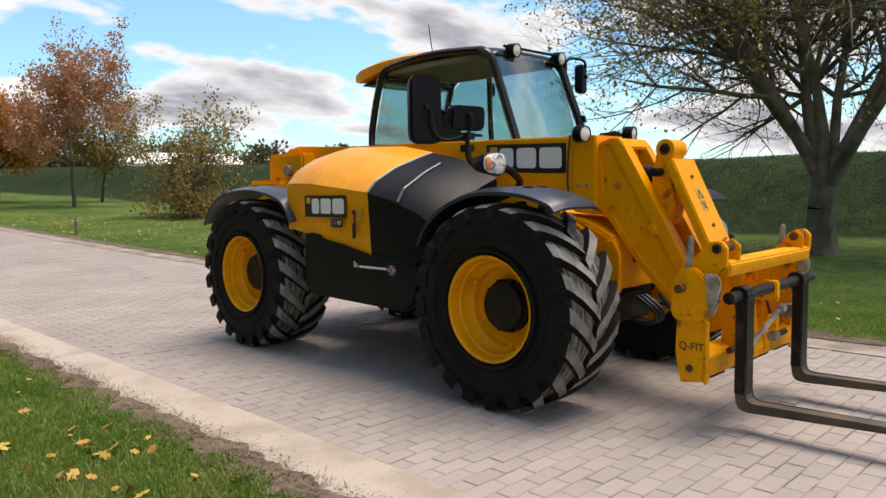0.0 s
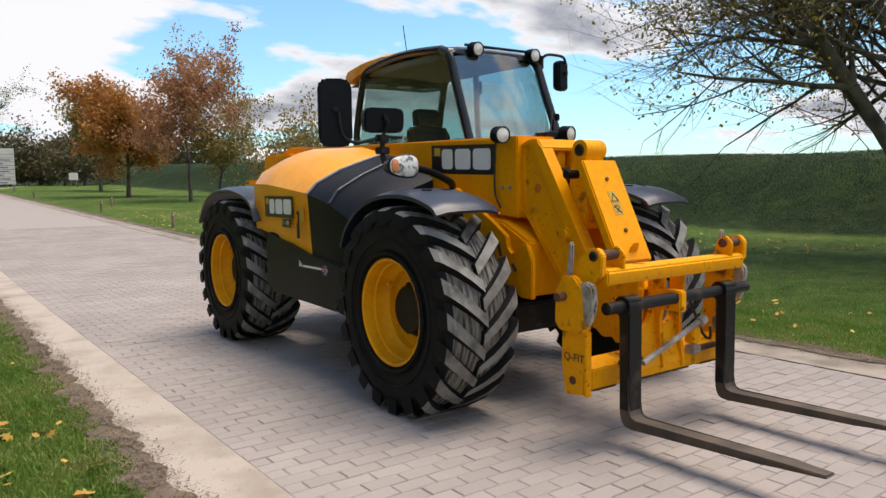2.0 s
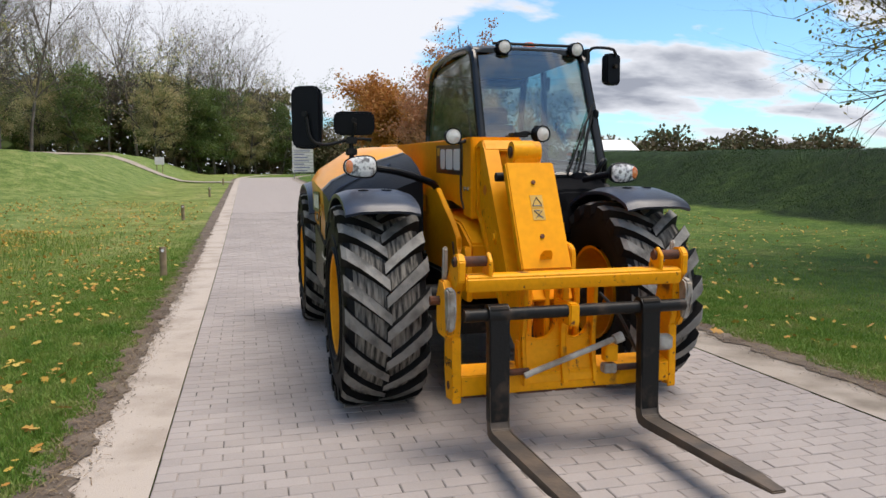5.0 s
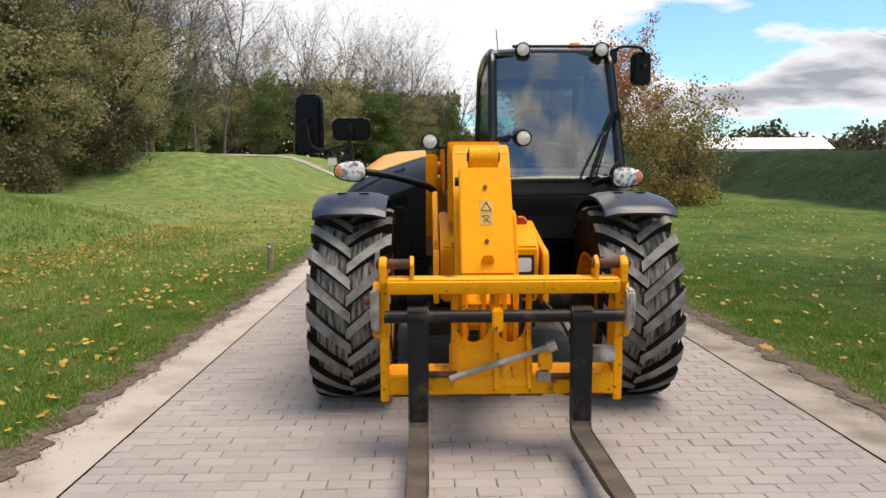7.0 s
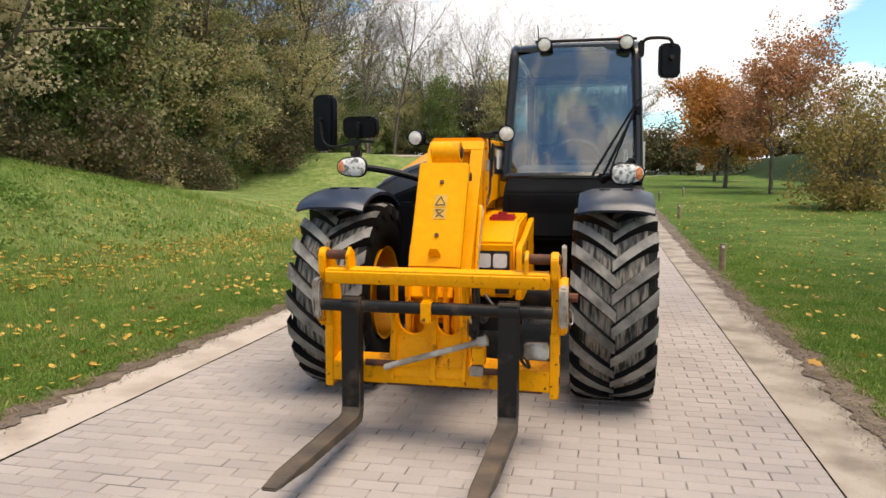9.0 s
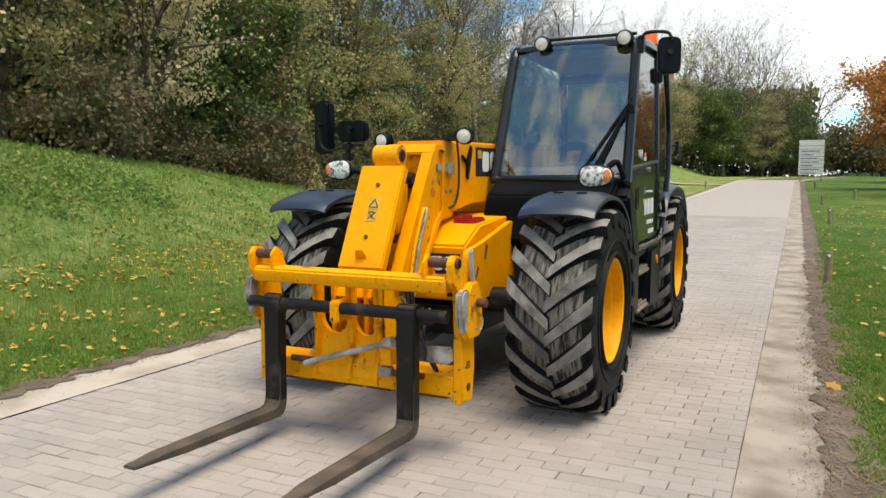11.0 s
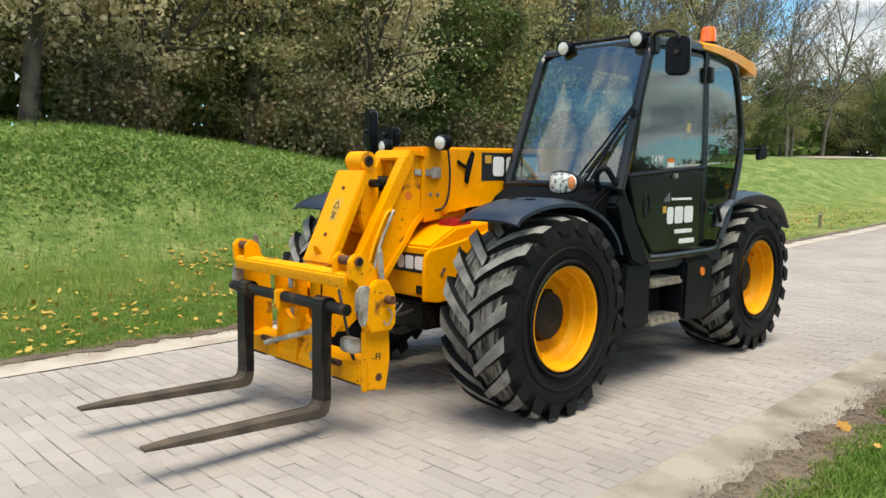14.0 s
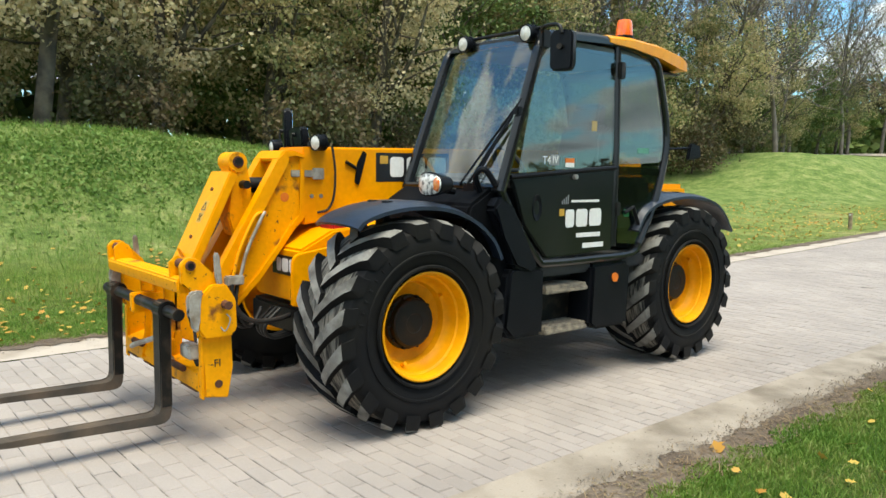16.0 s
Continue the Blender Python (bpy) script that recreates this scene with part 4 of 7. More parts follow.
pane([(inset(XR, z) - 0.004, y, z) for y, z in ((0.70, 1.46), (2.36, 1.50), (2.40, 1.78), (2.26, 2.30), (1.10, 2.37), (0.97, 2.22))], mat=CLEAR_GLASS, name="side_window")
pane([(XR + 0.04, 2.36, 1.50), (XL - 0.04, 2.36, 1.50), (XL - 0.04, 2.415, 1.78), (XL - 0.06, 2.30, 2.29), (XR + 0.06, 2.30, 2.29), (XR + 0.04, 2.415, 1.78)], name="rear_window")
# door
bm = bmesh.new()
prism(bm, [(0.72, 1.46), (1.77, 1.535), (1.765, 0.955), (1.06, 0.935), (0.84, 1.16)], "x", XL - 0.035, XL + 0.010, 0.01)
door = part("door", bm, BLACK_GLOSS, tele, "glossy black lower cab door with decals")
bm = bmesh.new(); tube(bm, [(XL + 0.012, 0.70, 1.475), (XL + 0.012, 1.78, 1.55)], 0.016, 8); part("waist_rail", bm, BLACK_PLASTIC, door)
bm = bmesh.new()
revolve(bm, [(XL + 0.008, 0.058), (XL + 0.016, 0.055), (XL + 0.012, 0.045), (XL + 0.006, 0.0001)], (0, 0, 0), "x", 24)
o = part("speaker_port", bm, BLACK_PLASTIC, door); o.matrix_basis = Matrix.Translation((0, 0.955, 1.275)) @ Matrix.Diagonal((1, 0.75, 1.55, 1))
bm = bmesh.new(); tube(bm, [(XL + 0.010, 1.32, 1.48), (XL + 0.035, 1.32, 1.48)], 0.018, 14); part("lock", bm, STEEL, door)
bm = bmesh.new(); box(bm, XL - 0.01, XL + 0.03, 1.775, 1.835, 2.18, 2.30, 0.008); part("hinge", bm, BLACK_STEEL, door); bm = bmesh.new(); box(bm, XL, XL + 0.034, 1.775, 1.83, 1.20, 1.30, 0.008); part("hinge", bm, BLACK_STEEL, door)
bm = bmesh.new(); tube(bm, [(XL + 0.012, 1.90, 1.22), (XL + 0.03, 1.98, 1.26), (XL + 0.03, 2.06, 1.12)], 0.016, 8); part("grab_handle", bm, BLACK_PLASTIC, tele)
# cab lower body
bm = bmesh.new()
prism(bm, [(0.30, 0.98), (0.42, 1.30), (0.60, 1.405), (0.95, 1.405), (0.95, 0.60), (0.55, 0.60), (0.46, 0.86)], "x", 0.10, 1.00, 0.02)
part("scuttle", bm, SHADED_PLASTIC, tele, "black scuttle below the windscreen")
bm = bmesh.new()
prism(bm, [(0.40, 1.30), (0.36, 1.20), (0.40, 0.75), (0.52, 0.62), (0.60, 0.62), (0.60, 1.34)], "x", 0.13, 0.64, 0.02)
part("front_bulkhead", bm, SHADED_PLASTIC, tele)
bm = bmesh.new()
prism(bm, [(0.60, 1.36), (0.72, 1.30), (0.82, 1.10), (0.96, 0.90), (0.90, 0.84), (0.74, 0.90), (0.66, 1.10), (0.54, 1.28)], "x", 0.93, 1.085, 0.02)
part("cab_corner", bm, BLACK_PLASTIC, tele, "black plastic cab corner moulding")
bm = bmesh.new(); box(bm, 0.15, 1.02, 0.95, 2.35, 0.80, 0.92, 0.02); box(bm, 0.12, 0.30, 0.95, 2.35, 0.9, 1.45, 0.02); box(bm, 0.12, 0.98, 2.12, 2.34, 0.9, 1.48, 0.04); part("cab_floor", bm, CABIN, tele)
bm = bmesh.new(); prism(bm, [(0.70, 0.86), (0.66, 0.50), (0.74, 0.42), (1.04, 0.42), (1.04, 0.88), (0.74, 0.90)], "x", 0.78, 1.07, 0.025); part("toolbox", bm, BLACK_PLASTIC, tele, "black plastic side box ahead of the steps")
bm = bmesh.new(); prism(bm, [(1.55, 0.86), (1.53, 0.42), (1.60, 0.38), (1.98, 0.38), (2.00, 0.84), (1.92, 0.87)], "x", 0.66, 1.065, 0.025); tank = part("fuel_tank", bm, BLACK_PLASTIC, tele, "black plastic tank behind the steps")
bm = bmesh.new(); tube(bm, [(1.06, 1.80, 0.75), (1.074, 1.80, 0.75)], 0.034, 20); part("reflector", bm, ORANGE, tank, "round orange reflector")
for zz in (0.735, 0.455):
    bm = bmesh.new()
    box(bm, 0.86, 1.06, 1.07, 1.51, zz - 0.05, zz - 0.018, 0.008)
    step = part("step", bm, STEP, tele, "dusty serrated metal step")
    for k in range(6):
        bm = bmesh.new(); box(bm, 0.865 + 0.033 * k, 0.88 + 0.033 * k, 1.08, 1.50, zz - 0.02, zz + 0.004, 0.003); part("tread_bar", bm, STEP, step)
bm = bmesh.new(); box(bm, 0.70, 0.86, 1.02, 1.56, 0.45, 0.90, 0.01); part("step_back", bm, BLACK_STEEL, tele)
# inside
bm = bmesh.new()
box(bm, 0.36, 0.84, 1.42, 1.92, 1.18, 1.34, 0.05)
box(bm, 0.42, 0.78, 1.5, 1.85, 0.90, 1.2, 0.03)
seat = part("seat", bm, SEAT, tele, "black fabric driver's seat")
bm = bmesh.new(); prism(bm, [(1.84, 1.26), (1.80, 1.34), (1.93, 1.84), (2.0, 1.90), (2.06, 1.86), (2.02, 1.6), (1.96, 1.26)], "x", 0.38, 0.82, 0.04); part("backrest", bm, SEAT, seat)
bm = bmesh.new(); prism(bm, [(1.95, 1.86), (1.97, 2.02), (2.03, 2.06), (2.08, 2.02), (2.06, 1.86)], "x", 0.46, 0.74, 0.03); part("headrest", bm, SEAT, seat)
bm = bmesh.new()
ring = [(0.58 + 0.19 * math.cos(a), 1.12 - 0.09 * math.sin(a), 1.52 + 0.165 * math.sin(a)) for a in np.linspace(0, 2 * math.pi, 29)]
tube(bm, ring, 0.016, 8, caps=False)
tube(bm, [(0.58, 1.12, 1.52), (0.58, 0.90, 1.12)], 0.035, 10); tube(bm, [(0.40, 1.12, 1.52), (0.76, 1.12, 1.52)], 0.014, 8)
part("steering_wheel", bm, CABIN, tele)
bm = bmesh.new(); prism(bm, [(0.70, 1.40), (0.72, 1.46), (0.88, 1.50), (0.98, 1.44), (0.98, 1.1), (0.74, 1.1)], "x", 0.16, 0.98, 0.02); part("dashboard", bm, CABIN, tele)
bm = bmesh.new(); box(bm, 0.20, 0.34, 1.25, 1.9, 1.35, 1.5, 0.03); tube(bm, [(0.27, 1.35, 1.5), (0.28, 1.30, 1.68)], 0.018, 8); part("console", bm, CABIN, tele)
# wiper
bm = bmesh.new()
tube(bm, [(0.80, 0.575, 1.43), (1.00, 0.76, 1.86)], 0.010, 7); tube(bm, [(0.84, 0.575, 1.43), (1.01, 0.78, 1.90)], 0.007, 7)
tube(bm, [(0.72, 0.57, 1.42), (1.035, 0.81, 1.97)], 0.008, 6)
box(bm, 0.76, 0.88, 0.56, 0.61, 1.37, 1.43, 0.01)
part("wiper", bm, BLACK_PLASTIC, tele, "black windscreen wiper")
bm = bmesh.new(); box(bm, 1.02, 1.06, 0.75, 0.85, 1.86, 1.92, 0.008); part("wiper_motor", bm, BLACK_PLASTIC, tele)
bm = bmesh.new(); tube(bm, bent([(0.93, 0.56, 1.38), (0.95, 0.50, 1.48), (1.0, 0.53, 1.52), (1.03, 0.60, 1.42)]), 0.02, 8); part("grab_rail", bm, BLACK_PLASTIC, tele)
for at in ((0.336, 0.925, 2.405), (0.944, 0.925, 2.405)):
    round_lamp("roof_lamp", at, (0, -1, -0.08), 0.055, 0.08)
bm = bmesh.new(); tube(bm, [(0.26, 0.99, 2.44), (1.02, 0.99, 2.44)], 0.012, 8); box(bm, 0.30, 0.37, 0.95, 1.02, 2.37, 2.44, 0.008); box(bm, 0.91, 0.98, 0.95, 1.02, 2.37, 2.44, 0.008); part("lamp_rail", bm, BLACK_STEEL, tele)
# beacon, aerial
bm = bmesh.new(); revolve(bm, [(2.49, 0.07), (2.515, 0.07), (2.52, 0.0001)], (0.94, 1.975, 0), "z", 24); beacon = part("beacon_base", bm, BLACK_PLASTIC, tele)
bm = bmesh.new(); revolve(bm, [(2.515, 0.062), (2.60, 0.058), (2.63, 0.048), (2.64, 0.0001)], (0.94, 1.975, 0), "z", 24); part("beacon_lens", bm, BEACON, beacon, "orange beacon lens")
bm = bmesh.new(); tube(bm, bent([(0.22, 1.75, 2.47), (0.215, 1.77, 2.60), (0.205, 1.78, 2.72)]), 0.004, 6); part("aerial", bm, BLACK_PLASTIC, tele)
# rear lamp bracket and rear-view mirror behind the cab
bm = bmesh.new(); tube(bm, [(1.0, 2.45, 1.70), (1.08, 2.72, 1.72)], 0.009, 7); prism(bm, [(2.66, 1.62), (2.70, 1.76), (2.84, 1.74), (2.86, 1.64)], "x", 1.06, 1.09, 0.012); part("rear_mirror", bm, BLACK_PLASTIC, tele)
bm = bmesh.new(); tube(bm, [(-0.44, 2.95, 1.50), (-0.50, 2.95, 1.50)], 0.05, 16); part("rear_socket", bm, STEEL, tele); bm = bmesh.new(); tube(bm, [(-0.40, 3.15, 1.40), (-0.46, 3.15, 1.40)], 0.04, 14); part("rear_socket", bm, STEEL, tele)

# ---- carriage and forks ----
CX = -0.028
bm = bmesh.new()
prism(bm, [(-1.14, 0.845), (-1.235, 0.845), (-1.245, 0.86), (-1.245, 0.915), (-1.23, 0.93), (-1.14, 0.93)], "x", -0.615, 0.56, 0.008)
carriage = part("carriage_beam", bm, YELLOW_WORN, tele, "worn yellow quick-hitch carriage top beam")
SIDEP = [(-0.99, 0.255), (-1.12, 0.275), (-1.125, 0.60), (-1.15, 0.66), (-1.15, 0.84), (-1.235, 0.90), (-1.24, 1.0), (-1.205, 1.035), (-1.15, 1.03), (-1.09, 0.97), (-1.02, 0.90), (-0.97, 0.70), (-0.96, 0.42)]
for x0, s in ((-0.655, -1), (0.562, 1)):
    bm = bmesh.new(); prism(bm, SIDEP, "x", x0, x0 + 0.038, 0.006); sp = part("side_plate", bm, YELLOW_WORN, tele, "worn yellow carriage side plate")
    ox = x0 + (0.038 if s > 0 else 0)
    bm = bmesh.new()
    prism(bm, [(-0.985, 0.60), (-0.95, 0.64), (-0.955, 0.80), (-1.01, 0.89), (-1.09, 0.89), (-1.16, 0.82), (-1.17, 0.66), (-1.13, 0.60)], "x", min(ox, ox + 0.04 * s), max(ox, ox + 0.04 * s), 0.008)
    lk = part("latch_housing", bm, YELLOW_WORN, sp)
    bm = bmesh.new(); prism(bm, [(-1.165, 0.64), (-1.195, 0.655), (-1.205, 0.74), (-1.225, 0.80), (-1.215, 0.85), (-1.18, 0.868), (-1.13, 0.86), (-1.165, 0.80), (-1.16, 0.70)], "x", min(ox + 0.004 * s, ox + 0.046 * s), max(ox + 0.004 * s, ox + 0.046 * s), 0.010); part("hook", bm, GREY_CAST, sp, "pale worn cast hook")
    bm = bmesh.new(); prism(bm, [(-1.045, 0.86), (-1.02, 0.865), (-1.04, 1.05), (-1.055, 1.065), (-1.07, 1.05), (-1.065, 0.93)], "x", min(ox + 0.006 * s, ox + 0.030 * s), max(ox + 0.006 * s, ox + 0.030 * s), 0.008); part("lever", bm, GREY_CAST, sp, "pale worn latch lever")
    bm = bmesh.new(); prism(bm, [(-1.125, 0.262), (-1.138, 0.268), (-1.138, 0.60), (-1.125, 0.61)], "x", x0 - 0.004, x0 + 0.042, 0.004); part("worn_edge", bm, YELLOW_WORN, sp)
    bm = bmesh.new(); tube(bm, [(ox - 0.002 * s, -1.045, 0.34), (ox + 0.004 * s, -1.045, 0.34)], 0.022, 14); part("bolt", bm, RUST, sp); bm = bmesh.new(); tube(bm, [(ox + 0.038 * s, -1.02, 0.78), (ox + 0.09 * s, -1.02, 0.78)], 0.024, 8); part("bolt", bm, RUST, sp)
    # pin ear at the top
    xi = x0 + (-0.13 if s > 0 else 0.155)
    bm = bmesh.new(); prism(bm, [(-1.24, 0.92), (-1.245, 1.00), (-1.20, 1.04), (-1.15, 1.01), (-1.12, 0.92)], "x", xi, xi + 0.02, 0.004); part("ear", bm, YELLOW_WORN, sp)
    bm = bmesh.new(); tube(bm, [(min(xi, ox) - 0.012, -1.19, 0.995), (max(xi, ox) + 0.014, -1.19, 0.995)], 0.026, 14); part("hitch_pin", bm, RUST, sp, "rusty hitch pin")
    bm = bmesh.new(); tube(bm, [(ox + 0.012 * s, -1.19, 0.995), (ox + 0.0175 * s, -1.19, 0.995)], 0.017, 12); part("pin_bore", bm, BLACK_STEEL, sp)
bm = bmesh.new()
prism(bm, [(-1.02, 0.28), (-1.14, 0.30), (-1.14, 0.405), (-1.10, 0.415), (-1.02, 0.44)], "x", -0.617, 0.562, 0.006)
lower_beam = part("lower_beam", bm, YELLOW_WORN, tele, "worn yellow carriage lower beam")
for xa, xb in ((-0.60, -0.43), (-0.31, -0.12), (-0.10, 0.02), (0.05, 0.19), (0.30, 0.52)):
    bm = bmesh.new(); prism(bm, [(-1.06, 0.276), (-1.143, 0.293), (-1.143, 0.302), (-1.06, 0.29)], "x", xa, xb, 0.002); part("worn_edge", bm, RUST, lower_beam, "rusty scraped lower edge")
bm = bmesh.new(); tube(bm, [(-0.63, -1.245, 0.735), (0.575, -1.245, 0.735)], 0.032, 18); part("fork_shaft", bm, BLACK_STEEL, tele, "dark steel fork shaft")
# centre plate with two round cut-outs
bm = bmesh.new()
cut = [(-0.29, 0.40), (-0.29, 0.84), (-0.265, 0.84), (-0.265, 0.70)] + [(-0.175 + 0.09 * math.cos(a), 0.66 + 0.10 * math.sin(a)) for a in np.linspace(math.pi, 2 * math.pi, 9)] + [(-0.085, 0.84), (-0.055, 0.84), (-0.055, 0.66)]
cut += [(0.025 + 0.08 * math.cos(a), 0.66 + 0.10 * math.sin(a)) for a in np.linspace(math.pi, 2 * math.pi, 9)] + [(0.105, 0.84), (0.125, 0.84), (0.125, 0.40)]
prism(bm, cut, "y", -1.10, -1.065, 0.003)
for xx, w in ((-0.285, 0.022), (-0.07, 0.03), (0.103, 0.022)):
    prism(bm, [(-1.10, 0.33), (-1.165, 0.335), (-1.155, 0.40), (-1.135, 0.48), (-1.13, 0.60), (-1.155, 0.70), (-1.16, 0.84), (-1.08, 0.86), (-1.08, 0.40)], "x", xx, xx + w, 0.004)
prism(bm, [(-1.06, 0.34), (-1.150, 0.345), (-1.135, 0.40), (-1.112, 0.46), (-1.102, 0.56), (-1.06, 0.56)], "x", -0.30, 0.135, 0.004)
part("centre_plate", bm, YELLOW_WORN, tele, "worn yellow carriage centre plate")
bm = bmesh.new()
for xx in (-0.23, -0.13, -0.02, 0.04):
    prism(bm, [(-1.05, 0.50), (-1.06, 0.84), (-0.98, 0.90), (-0.90, 0.80), (-0.88, 0.55), (-0.96, 0.46)], "x", xx, xx + 0.03, 0.006)
part("linkage", bm, YELLOW_WORN, tele, "worn yellow linkage lugs behind the carriage")
bm = bmesh.new(); prism(bm, [(-0.09, 0.66), (-0.09, 0.775), (-0.035, 0.775), (-0.035, 0.66)], "y", -1.285, -1.10, 0.008); part("shaft_saddle", bm, YELLOW_WORN, tele)
bm = bmesh.new(); tube(bm, [(-0.30, -1.21, 0.405), (-0.26, -1.21, 0.42), (0.22, -1.19, 0.565)], 0.016, 10); tube(bm, [(0.20, -1.20, 0.56), (0.245, -1.20, 0.575)], 0.028, 10); part("locking_rod", bm, GREY_CAST, tele, "silver locking rod across the carriage")
bm = bmesh.new(); tube(bm, [(-0.42, -1.16, 0.415), (-0.26, -1.16, 0.415)], 0.018, 10); part("lock_pin", bm, RUST, tele); bm = bmesh.new(); tube(bm, [(0.22, -1.16, 0.40), (0.40, -1.16, 0.40)], 0.018, 10); part("lock_pin", bm, RUST, tele)
bm = bmesh.new(); box(bm, 0.16, 0.23, -1.19, -1.13, 0.44, 0.53, 0.006); part("valve", bm, YELLOW_WORN, tele)
bm = bmesh.new(); box(bm, 0.15, 0.22, -1.20, -1.14, 0.38, 0.43, 0.006); part("cast_block", bm, GREY_CAST, tele); bm = bmesh.new(); box(bm, 0.43, 0.555, -1.19, -1.12, 0.48, 0.56, 0.01); part("cast_block", bm, GREY_CAST, tele)
bm = bmesh.new(); tube(bm, bent([(0.42, -1.12, 0.50), (0.45, -1.10, 0.42), (0.40, -1.08, 0.46), (0.30, -1.06, 0.66), (0.20, -1.02, 0.78)]), 0.009, 7); part("hose", bm, HOSE, tele)
bm = bmesh.new(); tube(bm, bent([(0.62, -1.02, 0.74), (0.66, -1.0, 0.70), (0.66, -1.03, 0.64), (0.62, -1.05, 0.68)]), 0.004, 6); part("chain", bm, STEEL, tele)


def fork(cx):
    bm = bmesh.new()
    w = 0.05
    outline = [(-1.205, 0.78), (-1.285, 0.78), (-1.287, 0.25), (-1.290, 0.190), (-1.303, 0.170), (-1.335, 0.160), (-2.12, 0.180), (-2.28, 0.176), (-2.28, 0.162), (-2.0, 0.146), (-1.30, 0.112), (-1.262, 0.118), (-1.240, 0.140), (-1.234, 0.18), (-1.232, 0.66)]
    tmp = bmesh.new()
    prism(tmp, outline, "x", -w, w, 0.006)
    for v in tmp.verts:
        if v.co.y < -2.0:
            v.co.x *= 1 - 0.35 * min(1, (-2.0 - v.co.y) / 0.30)
    merge(bm, tmp, Matrix.Translation((cx, 0, 0)))
    f = part("fork", bm, FORK_STEEL, tele, "dark worn steel pallet fork")
    bm = bmesh.new(); box(bm, cx - 0.052, cx + 0.052, -1.291, -1.228, 0.20, 0.775, 0.006); revolve(bm, [(cx - 0.053, 0.03), (cx - 0.053, 0.052), (cx + 0.053, 0.052), (cx + 0.053, 0.03)], (0, -1.245, 0.735), "x", 20); part("shank", bm, BLACK_STEEL, f, "black painted fork shank")
    return f


fork(-0.46)
fork(0.362)


# ---- decals ----
def badge(name, parent, place, w, h, corner=0.30, plate=DECAL_BLACK, only=None):
    """A maker's plate as plain shapes: dark ground, pale blocks and a small yellow square. place(u, v, off) gives a point."""
    def slab(n, u0, u1, v0, v1, off, mat, r=0.0):
        bm = bmesh.new()
        ring = [(u0, v0), (u1, v0), (u1, v1), (u0, v1)]
        if r:
            ring = [(cu + r * math.cos(q), cv + r * math.sin(q)) for cu, cv, q0 in ((u1 - r, v0 + r, -90), (u1 - r, v1 - r, 0), (u0 + r, v1 - r, 90), (u0 + r, v0 + r, 180)) for q in (radians(q0), radians(q0 + 45), radians(q0 + 90))]
        a = [bm.verts.new(place(u, v, off)) for u, v in ring]
        b = [bm.verts.new(place(u, v, off - 0.0015)) for u, v in ring]
        bm.faces.new(a)
        for i in range(len(a)):
            bm.faces.new((a[i], b[i], b[(i + 1) % len(a)], a[(i + 1) % len(a)]))
        return part(n, bm, mat, parent)
    if plate:
        slab(name, 0, w, 0, h, 0.002, plate)
    b, t = 0.16 * h, 0.86 * h
    spans = ((0.18, 0.36), (0.40, 0.645), (0.685, 0.95))
    for i, (u0, u1) in enumerate(spans):
        if only is None or i in only:
            slab("badge_block", u0 * w, u1 * w, b, t, 0.004, WHITE, 0.12 * h)
    slab("badge_square", 0.05 * w, 0.15 * w, 0.62 * h, 0.90 * h, 0.0045, LABEL_YELLOW)


badge("badge_plate", boom, lambda u, v, o: (0.035 + o, 0.385 + u, 1.425 + v + 0.012 * u), 0.68, 0.205)
badge("badge_plate", boom, lambda u, v, o: (-0.262 - o, 0.73 - u, 1.435 + v - 0.03 * u), 0.70, 0.20)
badge("badge_plate", hood, lambda u, v, o: (-1.0755 - o + 0.004 * u, 1.855 - u, 1.125 + v), 0.50, 0.16)
badge("badge", door, lambda u, v, o: (1.055 + o, 1.15 + u, 1.105 + v + 0.01 * u), 0.50, 0.175, plate=None)
badge("badge_plate", tele, lambda u, v, o: (-0.08 + u, -0.362 - o, 0.825 + v), 0.33, 0.125)


def bars(parent, mat, rects, name="text_bar"):
    """Small flat bars; each rect: (x0, x1, y0, y1, z0, z1)."""
    for r in rects:
        bm = bmesh.new(); box(bm, *r, 0); part(name, bm, mat, parent)


bars(door, WHITE, [(1.055, 1.058, 1.36, 1.62, 1.062, 1.092), (1.055, 1.0575, 1.30, 1.60, 1.305, 1.322), (1.055, 1.058, 1.43, 1.66, 0.985, 1.02)])
bars(door, GREY_VINYL, [(1.055, 1.0575, 1.20 + 0.02 * k, 1.21 + 0.02 * k, 1.295, 1.32 + 0.012 * k) for k in range(4)])
bars(low_panel, WHITE, [(-1.0645, -1.062, 0.95, 1.24, 0.775, 0.79)] + [(-1.0645, -1.062, 1.26 + 0.016 * k, 1.266 + 0.016 * k, 0.775, 0.80 + 0.009 * k) for k in range(3)])
bars(low_panel, BLUE, [(-1.0645, -1.062, 0.855, 0.935, 0.745, 0.81)], "flag")
bars(low_panel, WHITE, [(-1.066, -1.0645, 0.855, 0.935, 0.769, 0.786), (-1.066, -1.0645, 0.886, 0.904, 0.745, 0.81)], "flag_band")
bars(low_panel, RED, [(-1.0675, -1.066, 0.855, 0.935, 0.773, 0.782), (-1.0675, -1.066, 0.890, 0.900, 0.745, 0.81)], "flag_cross")
bars(hood, DECAL_BLACK, [(-1.082, -1.0765, 1.40, 1.53, 1.055, 1.115)], "type_plate")
for txt, yy, sz, col in (("T4", 1.492, 0.05, GREY_VINYL), ("IV", 1.43, 0.05, WHITE)):
    words("type_text", txt, sz, Matrix.Translation((-1.084, yy, 1.085)) @ Euler((radians(90), 0, radians(-90))).to_matrix().to_4x4(), col, hood)
bars(door, GREY_VINYL, [(1.0465, 1.0495, 1.085, 1.17, 1.555, 1.625)], "type_plate")
